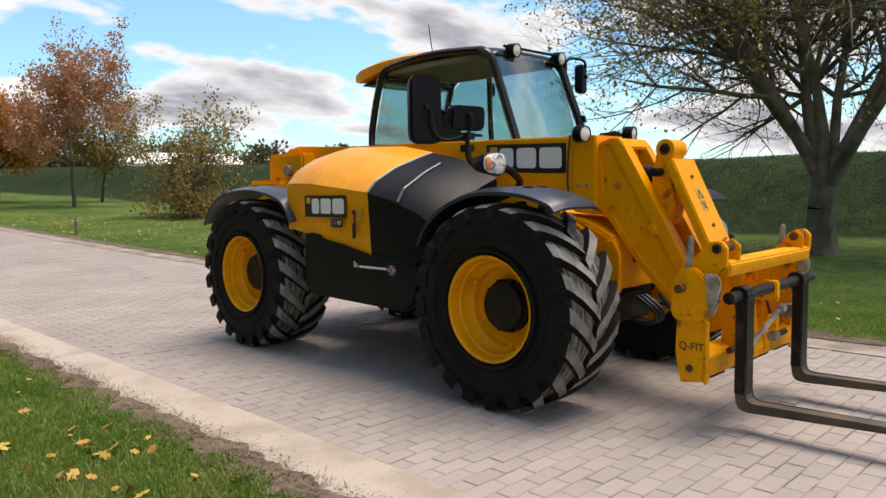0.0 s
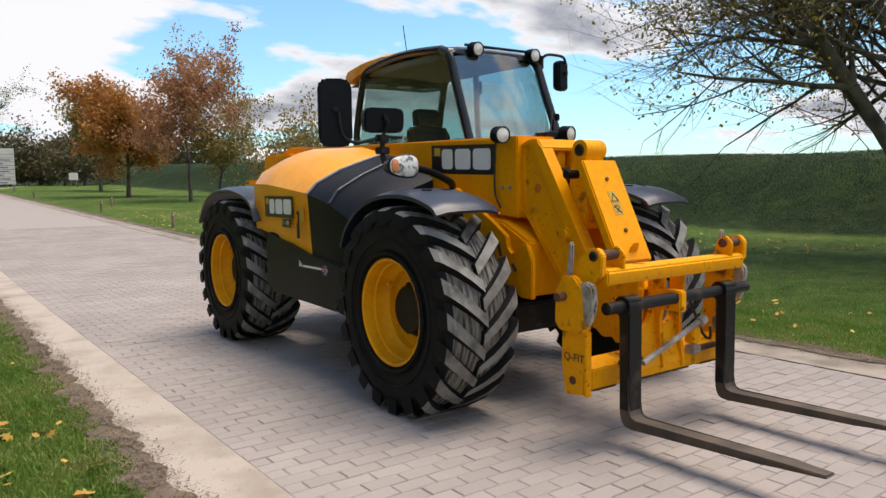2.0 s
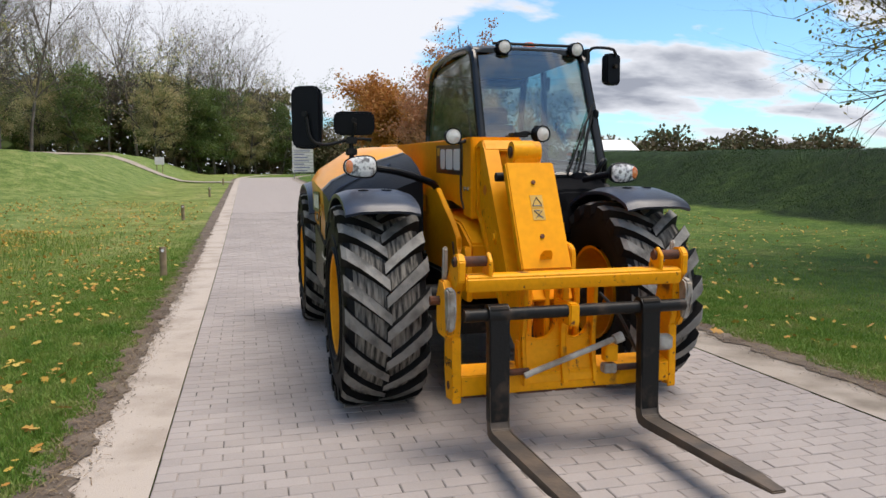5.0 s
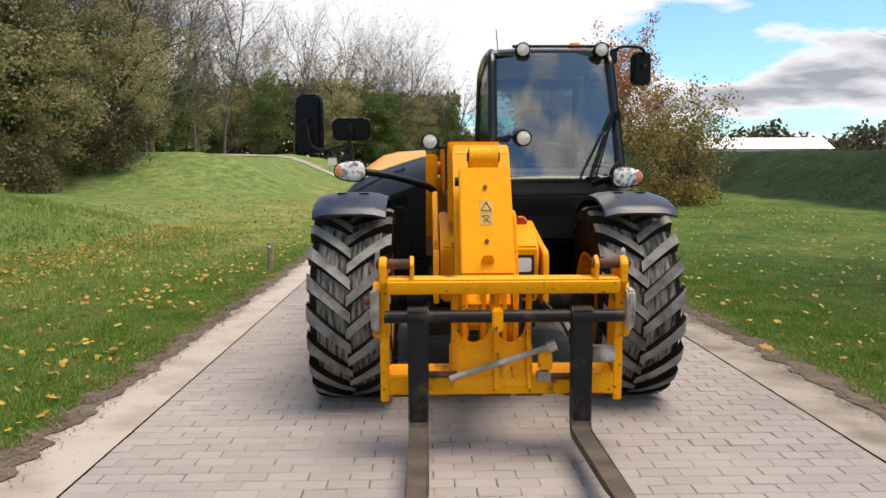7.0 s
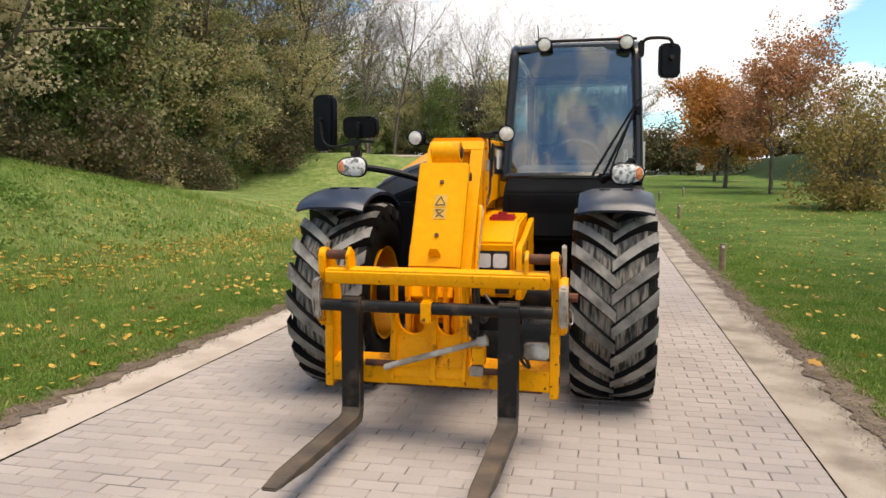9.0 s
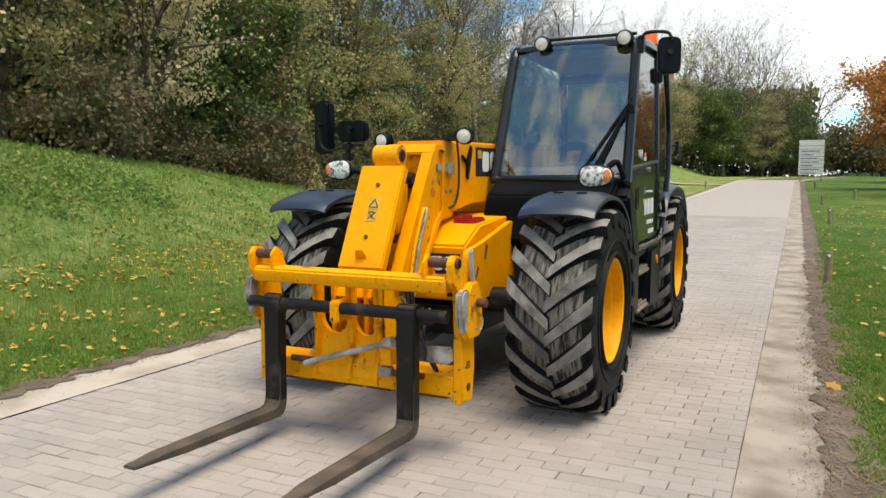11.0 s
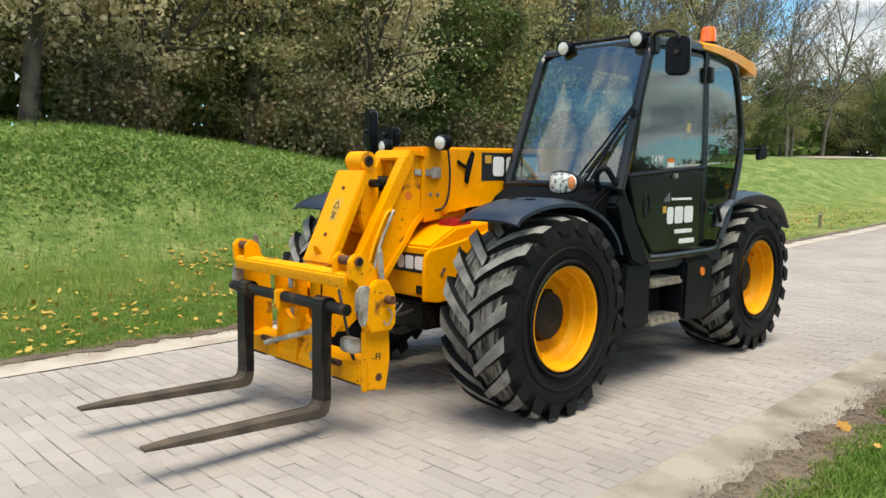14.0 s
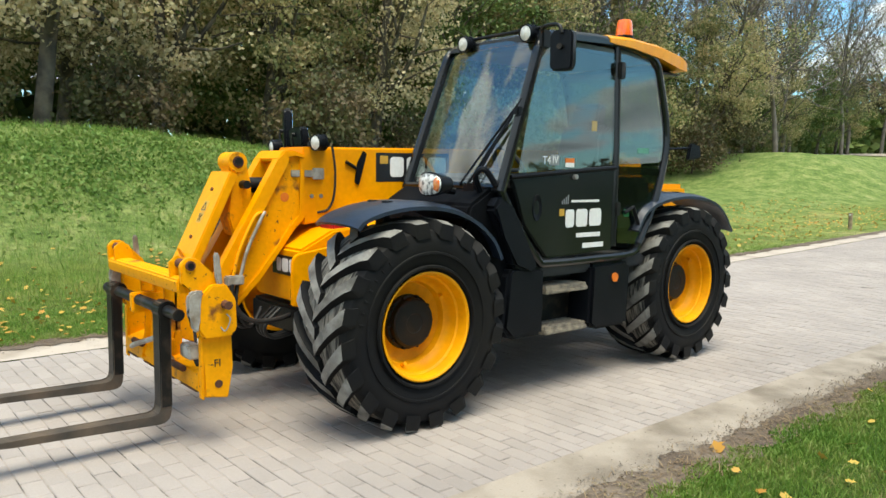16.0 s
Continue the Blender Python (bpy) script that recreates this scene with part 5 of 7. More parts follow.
bars(door, WHITE, [(1.0465, 1.0495, 1.235, 1.325, 1.545, 1.575)], "label"); bars(door, ORANGE, [(1.0465, 1.0495, 1.235, 1.325, 1.575, 1.605)], "label")
words("type_text", "T4", 0.075, Matrix.Translation((1.0495, 1.045, 1.585)) @ Euler((radians(90), 0, radians(90))).to_matrix().to_4x4(), WHITE, door)
words("type_text", "IV", 0.07, Matrix.Translation((1.0515, 1.128, 1.59)) @ Euler((radians(90), 0, radians(90))).to_matrix().to_4x4(), WHITE, door)
bars(tele, GREEN, [(1.052, 1.055, 1.90, 1.96, 1.19, 1.245)], "label")
bars(tele, GREEN, [(1.036, 1.040, 2.06, 2.20, 1.66, 1.70)], "label")
bars(tele, LABEL_YELLOW, [(1.034, 1.038, 1.52, 1.57, 1.80, 1.87)], "label")
words("stencil", "Q-FIT", 0.058, Matrix.Translation((-0.657, -1.055, 0.46)) @ Euler((radians(90), 0, radians(-90))).to_matrix().to_4x4(), DECAL_BLACK, tele)
words("stencil", "-FI", 0.058, Matrix.Translation((0.602, -1.06, 0.455)) @ Euler((radians(90), 0, radians(90))).to_matrix().to_4x4(), DECAL_BLACK, tele)


# ---- ground ----
def smooth01(a, b, v):
    t = np.clip((v - a) / (b - a), 0, 1)
    return t * t * (3 - 2 * t)


def terrain(x, y):
    """Height of the ground: a gentle rise to the north, the long bank to the east, the mounds to the west."""
    x, y = np.asarray(x, float), np.asarray(y, float)
    yy = np.minimum(y, 75.0)
    s = yy - 9.0
    z = 0.012 * (s + np.sqrt(s * s + 16.0)) - 0.012
    east = smooth01(13.2, 18.8, x) * 2.05 * (1 - 0.6 * smooth01(22, 40, x))
    crest = np.interp(y, [-60, 1.7, 5, 9, 12, 21, 26, 32, 40, 46, 56, 66, 90], [2.5, 2.25, 1.98, 1.55, 1.15, 0.35, 0.55, 2.1, 1.9, 1.5, 2.1, 1.9, 1.2])
    west = smooth01(-5.2, -11.6, x) * crest
    lump = 0.05 * np.sin(x * 0.9 + 1.3 * np.sin(y * 0.35)) * np.cos(y * 0.6 + 0.4 * x) * (smooth01(4, 9, np.abs(x)))
    return z + east + west + lump


GRASS_GROUND = bpy.data.materials.new("lawn_turf")
GRASS_GROUND.use_nodes = True
gn, gl = GRASS_GROUND.node_tree.nodes, GRASS_GROUND.node_tree.links


def gnoise(scale, detail=6, rough=0.6):
    t = gn.new("ShaderNodeTexNoise")
    t.inputs["Scale"].default_value, t.inputs["Detail"].default_value, t.inputs["Roughness"].default_value = scale, detail, rough
    gl.new(ggeo.outputs["Position"], t.inputs["Vector"])
    return t.outputs["Fac"]


def gramp(fac, stops):
    r = gn.new("ShaderNodeValToRGB")
    e = r.color_ramp.elements
    while len(e) < len(stops):
        e.new(0.5)
    for i, (p, c) in enumerate(stops):
        e[i].position, e[i].color = p, (*c, 1)
    gl.new(fac, r.inputs[0])
    return r.outputs[0]


def gmix(fac, a, b, kind="MIX"):
    m = gn.new("ShaderNodeMix"); m.data_type = "RGBA"; m.blend_type = kind
    if isinstance(fac, float):
        m.inputs[0].default_value = fac
    else:
        gl.new(fac, m.inputs[0])
    gl.new(a, m.inputs[6]); gl.new(b, m.inputs[7])
    return m.outputs[2]


ggeo = gn.new("ShaderNodeNewGeometry")
lawn = gramp(gnoise(0.45), [(0.3, (0.070, 0.130, 0.023)), (0.50, (0.122, 0.180, 0.036)), (0.70, (0.23, 0.24, 0.075))])
# the lawn east of the lane is lusher and darker
geast = gn.new("ShaderNodeSeparateXYZ")
gl.new(ggeo.outputs["Position"], geast.inputs[0])
gover = gn.new("ShaderNodeMath"); gover.operation = "GREATER_THAN"; gover.inputs[1].default_value = 2.2
gl.new(geast.outputs["X"], gover.inputs[0])
lawn = gmix(gover.outputs[0], lawn, gramp(gnoise(0.5), [(0.3, (0.050, 0.105, 0.016)), (0.52, (0.090, 0.150, 0.027)), (0.72, (0.17, 0.195, 0.054))]))
# the lawn west of the lane is yellower further north, its brighter light painted in
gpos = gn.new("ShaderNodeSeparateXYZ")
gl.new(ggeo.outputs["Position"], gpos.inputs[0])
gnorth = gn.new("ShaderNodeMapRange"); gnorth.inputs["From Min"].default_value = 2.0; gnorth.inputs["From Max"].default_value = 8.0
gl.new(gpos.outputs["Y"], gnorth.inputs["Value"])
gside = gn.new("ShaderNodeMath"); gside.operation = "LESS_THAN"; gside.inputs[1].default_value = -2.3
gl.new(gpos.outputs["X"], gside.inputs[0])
gbright = gn.new("ShaderNodeMath"); gbright.operation = "MULTIPLY"
gl.new(gnorth.outputs[0], gbright.inputs[0]); gl.new(gside.outputs[0], gbright.inputs[1])
lawn = gmix(gbright.outputs[0], lawn, gramp(gnoise(0.6), [(0.3, (0.125, 0.185, 0.045)), (0.50, (0.20, 0.25, 0.070)), (0.70, (0.34, 0.33, 0.135))]))
tuft = gramp(gnoise(3.2, 8, 0.7), [(0.32, (0.45, 0.5, 0.42)), (0.55, (1.0, 1.0, 1.0)), (0.75, (1.45, 1.3, 1.1))])
blade = gramp(gnoise(42.0, 5, 0.7), [(0.30, (0.42, 0.48, 0.40)), (0.5, (1.0, 1.0, 1.0)), (0.72, (1.6, 1.5, 1.3))])
thatch = gramp(gnoise(1.3, 9, 0.75), [(0.54, (0.0, 0.0, 0.0)), (0.74, (0.5, 0.5, 0.5))])
straw = gramp(gnoise(9.0, 6, 0.7), [(0.35, (0.16, 0.12, 0.06)), (0.65, (0.30, 0.25, 0.12))])
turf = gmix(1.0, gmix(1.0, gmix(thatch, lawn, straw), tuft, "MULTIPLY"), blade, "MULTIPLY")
# coarse weeds take over on the long east bank, its shade painted in
gsep = gn.new("ShaderNodeSeparateXYZ")
gl.new(ggeo.outputs["Position"], gsep.inputs[0])
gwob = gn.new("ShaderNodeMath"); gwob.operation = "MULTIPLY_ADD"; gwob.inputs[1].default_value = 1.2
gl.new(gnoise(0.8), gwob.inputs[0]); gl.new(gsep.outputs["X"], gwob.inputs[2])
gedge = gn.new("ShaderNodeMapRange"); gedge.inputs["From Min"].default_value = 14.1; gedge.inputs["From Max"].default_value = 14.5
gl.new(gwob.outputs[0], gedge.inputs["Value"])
shaded_rough_green = gramp(gnoise(2.5, 8, 0.7), [(0.3, (0.007, 0.017, 0.004)), (0.5, (0.018, 0.040, 0.009)), (0.72, (0.048, 0.074, 0.019))])
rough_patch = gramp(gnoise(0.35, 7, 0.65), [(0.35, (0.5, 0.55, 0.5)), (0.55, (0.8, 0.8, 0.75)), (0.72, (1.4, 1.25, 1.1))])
turf = gmix(gedge.outputs[0], turf, gmix(1.0, shaded_rough_green, rough_patch, "MULTIPLY"))
# the west bank is left rough: tussocks, straw patches and dark hollows
gwest = gn.new("ShaderNodeMapRange"); gwest.inputs["From Min"].default_value = -5.6; gwest.inputs["From Max"].default_value = -6.3
gl.new(gwob.outputs[0], gwest.inputs["Value"])
bank_green = gramp(gnoise(1.9, 9, 0.72), [(0.30, (0.065, 0.112, 0.026)), (0.46, (0.132, 0.195, 0.052)), (0.60, (0.22, 0.265, 0.09)), (0.74, (0.40, 0.36, 0.18))])
bank_tone = gramp(gnoise(13.0, 7, 0.75), [(0.32, (0.5, 0.52, 0.48)), (0.5, (1.0, 1.0, 1.0)), (0.70, (1.5, 1.42, 1.3))])
turf = gmix(gwest.outputs[0], turf, gmix(1.0, bank_green, bank_tone, "MULTIPLY"))
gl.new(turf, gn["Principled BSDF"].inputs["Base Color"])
gn["Principled BSDF"].inputs["Roughness"].default_value = 0.9
gn["Principled BSDF"].inputs["Specular IOR Level"].default_value = 0.15
gbump = gn.new("ShaderNodeBump"); gbump.inputs["Strength"].default_value = 1.0; gbump.inputs["Distance"].default_value = 0.06
gl.new(gnoise(14.0, 8, 0.75), gbump.inputs["Height"])
gl.new(gbump.outputs[0], gn["Principled BSDF"].inputs["Normal"])

gx = np.unique(np.concatenate([np.linspace(-900, -70, 12), np.linspace(-70, -24, 24), np.linspace(-24, -2.7, 72), [-2.62, -2.2, 2.1, 2.5], np.linspace(2.6, 26, 72), np.linspace(26, 70, 20), np.linspace(70, 900, 12)]))
gy = np.unique(np.concatenate([np.linspace(-900, -40, 12), np.linspace(-40, -6, 30), np.linspace(-6, 70, 200), np.linspace(70, 130, 24), np.linspace(130, 1500, 14)]))
GX, GY = np.meshgrid(gx, gy)
GZ = terrain(GX, GY)
inroad = (GX > -2.6) & (GX < 2.45) & (GY < 62)
GZ = np.where(inroad, GZ - 0.06, GZ)
nxg, nyg = len(gx), len(gy)
idx = np.arange(nxg * nyg).reshape(nyg, nxg)
quads = np.stack([idx[:-1, :-1], idx[:-1, 1:], idx[1:, 1:], idx[1:, :-1]], -1).reshape(-1, 4)
ground = new("ground", mesh_arrays("ground", np.stack([GX, GY, GZ], -1).reshape(-1, 3), quads, GRASS_GROUND, True))
tagged(ground, "mown green lawn with grassy banks and leaf litter", "lawn", kind="structure")

# ---- road ----
JOINT = material("joint_sand", (0.315, 0.272, 0.245), 0.95, dark=(0.085, 0.075, 0.068), scale=3.4, fine=90, bump=0.3, spread=(0.47, 0.57))
PAVER = material("concrete_paver", (0.338, 0.298, 0.278), 0.82, dark=(0.27, 0.237, 0.221), scale=0.8, fine=130, bump=0.25, island=0.07, spread=(0.35, 0.7))
PAVER_ONE = material("concrete_paver_single", (0.338, 0.298, 0.278), 0.82, dark=(0.27, 0.237, 0.221), scale=0.8, fine=130, bump=0.25, objectwise=0.07, spread=(0.35, 0.7))
CONCRETE = material("concrete_edging", (0.43, 0.37, 0.318), 0.85, dark=(0.29, 0.24, 0.195), scale=2.2, fine=150, bump=0.4, chips=(0.20, 0.165, 0.13), spread=(0.46, 0.70))
CONCRETE_STAINED = material("stained_concrete_edging", (0.335, 0.288, 0.242), 0.88, dark=(0.17, 0.14, 0.11), scale=2.4, fine=110, bump=0.45, chips=(0.15, 0.12, 0.09), spread=(0.40, 0.66))
DIRT = material("bare_soil", (0.095, 0.070, 0.052), 0.95, dark=(0.19, 0.15, 0.115), scale=3.5, fine=60, bump=0.8, spread=(0.42, 0.7))
WEST, EAST = -2.09, 1.885


def road_line(y):
    """Sideways shift of the road: straight, then bending to the east far off."""
    return 0.012 * max(0.0, y - 56.0) ** 2


def strip(name, x0, x1, y0, y1, lift, mat, step=1.0, jag0=0.0, jag1=0.0, thick=0.0, seed=1):
    """A long band of the road lying on the ground, with uneven edges where wanted."""
    rng = np.random.RandomState(seed)
    ys = np.arange(y0, y1 + 1e-6, step)
    wave = lambda: np.convolve(rng.randn(len(ys) + 10), np.hanning(11) / 2.0, "valid") + 0.8 * np.convolve(rng.randn(len(ys) + 4), np.ones(5) / 2.2, "valid")
    n0, n1 = wave(), wave()
    v = []
    for k, y in enumerate(ys):
        o = road_line(y)
        a, b = x0 + jag0 * n0[k] + o, x1 + jag1 * n1[k] + o
        for f in (0, 0.33, 0.67, 1):
            x = a + (b - a) * f
            v.append((x, y, float(terrain(0, y)) + lift))
    f = [(4 * k + c, 4 * k + c + 1, 4 * k + c + 5, 4 * k + c + 4) for k in range(len(ys) - 1) for c in range(3)]
    return new(name, mesh_arrays(name, v, f, mat, True))


# far road surface with the pavers' pattern in the material, as they shrink with distance
FARPAVE = bpy.data.materials.new("far_concrete_pavers")
FARPAVE.use_nodes = True
fn, fl = FARPAVE.node_tree.nodes, FARPAVE.node_tree.links
fgeo = fn.new("ShaderNodeNewGeometry")
fbr = fn.new("ShaderNodeTexBrick")
for k, v in (("Scale", 1.0), ("Brick Width", 0.2), ("Row Height", 0.1), ("Mortar Size", 0.004), ("Mortar Smooth", 0.3)):
    fbr.inputs[k].default_value = v
fbr.inputs["Color1"].default_value, fbr.inputs["Color2"].default_value, fbr.inputs["Mortar"].default_value = (0.352, 0.308, 0.285, 1), (0.31, 0.272, 0.252, 1), (0.225, 0.195, 0.176, 1)
fl.new(fgeo.outputs["Position"], fbr.inputs["Vector"])
fl.new(fbr.outputs[0], fn["Principled BSDF"].inputs["Base Color"])
fn["Principled BSDF"].inputs["Roughness"].default_value = 0.85

road = tagged(strip("road", WEST, EAST, -30, 75, -0.0045, JOINT, 0.5), "grey block-paved lane with sandy joints", "road", kind="structure")
far_road = tagged(strip("road_far", WEST, EAST, 20, 75, -0.004, FARPAVE, 0.5), "grey paved lane running into the distance", "road", kind="structure")
near_road = tagged(strip("road_near", WEST, EAST, -30, -4.0, -0.004, FARPAVE, 0.5), "grey block-paved lane", "road", kind="structure")
tagged(strip("pavement_west", -2.62, WEST - 0.004, -30, 75, 0.004, CONCRETE, 0.4, seed=2), "pale weathered concrete edging strip of the lane", "edging", kind="structure")
tagged(strip("pavement_east", EAST + 0.004, 2.46, -30, 75, 0.004, CONCRETE_STAINED, 0.4, seed=3), "pale weathered concrete edging strip of the lane", "edging", kind="structure")
tagged(strip("soil_edge_west", -2.67, -2.45, -30, 60, 0.012, DIRT, 0.025, 0.018, 0.020, seed=4), "bare brown soil along the lawn's edge", "soil", kind="structure")
tagged(strip("soil_edge_east", 2.27, 2.53, -30, 60, 0.012, DIRT, 0.025, 0.018, 0.020, seed=5), "bare brown soil along the lawn's edge", "soil", kind="structure")

PATHMAT = material("gravel_path", (0.36, 0.31, 0.25), 0.9, dark=(0.28, 0.24, 0.19), scale=2, fine=40)
pv = []
for k in range(30):
    f = k / 29
    px, py = -2.4 - 34 * f, 49 + 9 * f + 2 * math.sin(3 * f)
    for w in (-1.0, 1.0):
        pv.append((px, py + w, float(terrain(px, py + w)) + 0.05))
tagged(new("footpath", mesh_arrays("footpath", pv, [(2 * k, 2 * k + 1, 2 * k + 3, 2 * k + 2) for k in range(29)], PATHMAT)), "pale gravel footpath crossing the lawn", "path", kind="structure")


# ---- plants ----
def twig_mesh(name, segs, mat, sides=5):
    """Tapered limbs from (p, q, rp, rq)."""
    v, f = [], []
    for p, q, rp, rq in segs:
        p, q = Vector(p), Vector(q)
        d = (q - p).normalized()
        u = d.cross(Vector((0.31, 0.87, 0.39))).normalized()
        w = d.cross(u)
        base, ns = len(v), sides if rp > 0.02 else 3
        for c, r in ((p, rp), (q, rq)):
            for k in range(ns):
                a = 2 * math.pi * k / ns
                v.append(c + r * (math.cos(a) * u + math.sin(a) * w))
        f += [(base + k, base + (k + 1) % ns, base + ns + (k + 1) % ns, base + ns + k) for k in range(ns)]
    return mesh_arrays(name, v, f, mat, True)


def leaf_mesh(name, centres, size, mat, rng, droop=0.0, long=1.5):
    """One small folded leaf at every place, turned every way."""
    n = len(centres)
    a = rng.randn(n, 3); a[:, 2] -= droop
    a /= np.linalg.norm(a, axis=1)[:, None]
    b = np.cross(a, rng.randn(n, 3)); b /= np.linalg.norm(b, axis=1)[:, None]
    s = size * (0.6 + 0.8 * rng.rand(n))[:, None]
    c = np.asarray(centres)
    v = np.stack([c, c + s * (0.5 * long * a + 0.5 * b), c + s * long * a, c + s * (0.5 * long * a - 0.5 * b)], 1).reshape(-1, 3)
    return mesh_arrays(name, v, np.arange(4 * n).reshape(n, 4), mat)


def grow(rng, height, r0, lean=0.12, levels=3, kids=(5, 5, 4), angle=(45, 50, 55), ratio=(0.62, 0.55, 0.5), first=0.3, rise=0.06, wob=0.12, stems=1):
    """A branching skeleton: segments and the places of its twig tips."""
    segs, tips = [], []

    def limb(p, d, length, r, level):
        steps = 5 if level < 2 else 4
        kidsat = []
        for s in range(steps):
            d = (d + Vector(rng.randn(3) * wob) + Vector((0, 0, rise))).normalized()
            q = p + d * (length / steps)
            r2 = r * (0.84 if s < steps - 1 else 0.6)
            segs.append((p, q, r, r2))
            if (s + 1) / steps >= (first if level == 0 else 0.2):
                kidsat.append((q, Vector(d), r2))
            p, r = q, r2
        if level >= levels:
            tips.extend(q for q, _, _ in kidsat)
            return
        for k in range(kids[min(level, len(kids) - 1)]):
            q, dd, rr = kidsat[int(len(kidsat) * (k + rng.rand()) / kids[min(level, len(kids) - 1)]) % len(kidsat)]
            az, an = rng.rand() * 2 * math.pi, radians(angle[min(level, len(angle) - 1)] * (0.7 + 0.6 * rng.rand()))
            u = dd.orthogonal().normalized()
            u.rotate(Matrix.Rotation(az, 3, dd))
            nd = (dd * math.cos(an) + u * math.sin(an)).normalized()
            limb(q, nd, length * ratio[min(level, len(ratio) - 1)] * (0.75 + 0.5 * rng.rand()), rr * 0.62, level + 1)

    for s in range(stems):
        tilt = Vector(rng.randn(3) * lean)
        tilt.z = 0
        limb(Vector((0.08 * rng.randn() * (stems > 1), 0.08 * rng.randn() * (stems > 1), -0.1)), (Vector((0, 0, 1)) + tilt * (2.2 if stems > 1 else 1)).normalized(), height, r0, 0)
    return segs, tips


BARK = material("grey_brown_bark", (0.155, 0.13, 0.092), 0.9, dark=(0.05, 0.043, 0.036), scale=3, fine=30, bump=0.9)
PALE_BARK = material("pale_twigs", (0.21, 0.175, 0.15), 0.9, dark=(0.12, 0.10, 0.085), scale=3, fine=30, bump=0.4)
LEAF_MAPLE = leaf_material("yellow_green_leaves", [(0.14, 0.14, 0.03), (0.22, 0.195, 0.04), (0.34, 0.265, 0.05), (0.38, 0.24, 0.05)], 0.4)
LEAF_RUST = leaf_material("rust_leaves", [(0.27, 0.115, 0.036), (0.44, 0.185, 0.050), (0.54, 0.26, 0.066), (0.34, 0.19, 0.066)], 0.35)
LEAF_PINK = leaf_material("russet_leaves", [(0.34, 0.155, 0.085), (0.47, 0.215, 0.115), (0.44, 0.235, 0.115), (0.29, 0.15, 0.08)], 0.35)
LEAF_OLIVE = leaf_material("olive_leaves", [(0.14, 0.125, 0.036), (0.235, 0.19, 0.058), (0.35, 0.255, 0.082), (0.22, 0.15, 0.052)], 0.35)
LEAF_WOOD = leaf_material("wood_leaves", [(0.095, 0.135, 0.053), (0.20, 0.235, 0.10), (0.38, 0.35, 0.16), (0.60, 0.49, 0.27), (0.42, 0.29, 0.165)], 0.5)
LEAF_TAN = leaf_material("tan_leaves", [(0.25, 0.235, 0.115), (0.52, 0.45, 0.255), (0.76, 0.65, 0.43), (0.54, 0.385, 0.23)], 0.5)
LEAF_IVY = leaf_material("ivy_leaves", [(0.055, 0.092, 0.027), (0.095, 0.150, 0.040), (0.165, 0.210, 0.062), (0.135, 0.150, 0.055)])
LEAF_BROWN = leaf_material("brown_scrub", [(0.10, 0.078, 0.045), (0.15, 0.11, 0.06), (0.08, 0.09, 0.035), (0.14, 0.13, 0.06)])
LEAF_FALLEN = leaf_material("fallen_leaves", [(0.50, 0.33, 0.05), (0.58, 0.42, 0.09), (0.42, 0.20, 0.04), (0.55, 0.38, 0.07), (0.30, 0.15, 0.05)], 0.1)


def plant(name, where, trunk, crown, label, category="tree", group="", turn=0.0, size=1.0):
    """A tree as an empty at its foot with trunk and crown."""
    ob = new(name)
    ob.empty_display_size = 0.3
    ob.matrix_basis = Matrix.Translation(where) @ Matrix.Rotation(turn, 4, "Z") @ Matrix.Scale(size, 4)
    for n, me in (("trunk", trunk), ("crown", crown)):
        if me is not None:
            new(n, me).parent = ob
    return tagged(ob, label, category, group)


def foot(x, y, sink=0.0):
    return Vector((x, y, float(terrain(x, y)) - sink))


def around(tips, rng, n, spread, keep=None):
    t = np.array([tuple(p) for p in tips])
    if keep is not None:
        t = t[keep(t)]
    c = t[rng.randint(0, len(t), n)]
    return c + rng.randn(n, 3) * spread


# the large spreading tree on the east lawn
rng = np.random.RandomState(11)
segs, tips = [], []
segs += [((0, 0, -0.1), (0.02, 0.02, 0.25), 0.36, 0.27), ((0.02, 0.02, 0.25), (-0.05, 0.05, 0.9), 0.27, 0.23), ((-0.05, 0.05, 0.9), (-0.08, 0.0, 1.45), 0.23, 0.215)]
for k in range(9):
    az = 2 * math.pi * (k + 0.35 * rng.randn()) / 9
    steep = (0.55, 0.3, 0.75)[k % 3] * (0.9 + 0.2 * rng.rand())
    d = Vector((math.cos(az) * steep, math.sin(az) * steep, 1)).normalized()
    sub, tp = grow(rng, 4.3 + 0.7 * rng.rand(), 0.115 if k % 3 else 0.13, lean=0.0, levels=4, kids=(12, 8, 5, 3), angle=(56, 48, 42, 40), ratio=(0.66, 0.56, 0.55, 0.6), first=0.22, rise=0.03, wob=0.09)
    q = Vector((0, 0, 1)).rotation_difference(d).to_matrix()
    start = Vector((-0.07 + 0.1 * math.cos(az), 0.1 * math.sin(az), 1.15 + 0.35 * rng.rand()))
    segs += [(q @ Vector(a) + start, q @ Vector(b) + start, ra, rb) for a, b, ra, rb in sub]
    tips += [q @ p + start for p in tp]
big_trunk = twig_mesh("trunk", segs, BARK, 7)
big_crown = leaf_mesh("crown", around(tips, rng, 52000, 0.10, lambda t: (t[:, 2] > 2.3) & (np.hypot(t[:, 0], t[:, 1]) < 3.7 + 0.9 * np.sin(7 * t[:, 0]) * np.sin(5 * t[:, 1]) + 0.3 * t[:, 2])), 0.044, LEAF_MAPLE, rng, 0.6)
plant("lawn_tree", foot(9.95, 1.65, 0.05), big_trunk, big_crown, "spreading multi-stemmed tree with sparse yellow-green autumn leaves", turn=0.4)

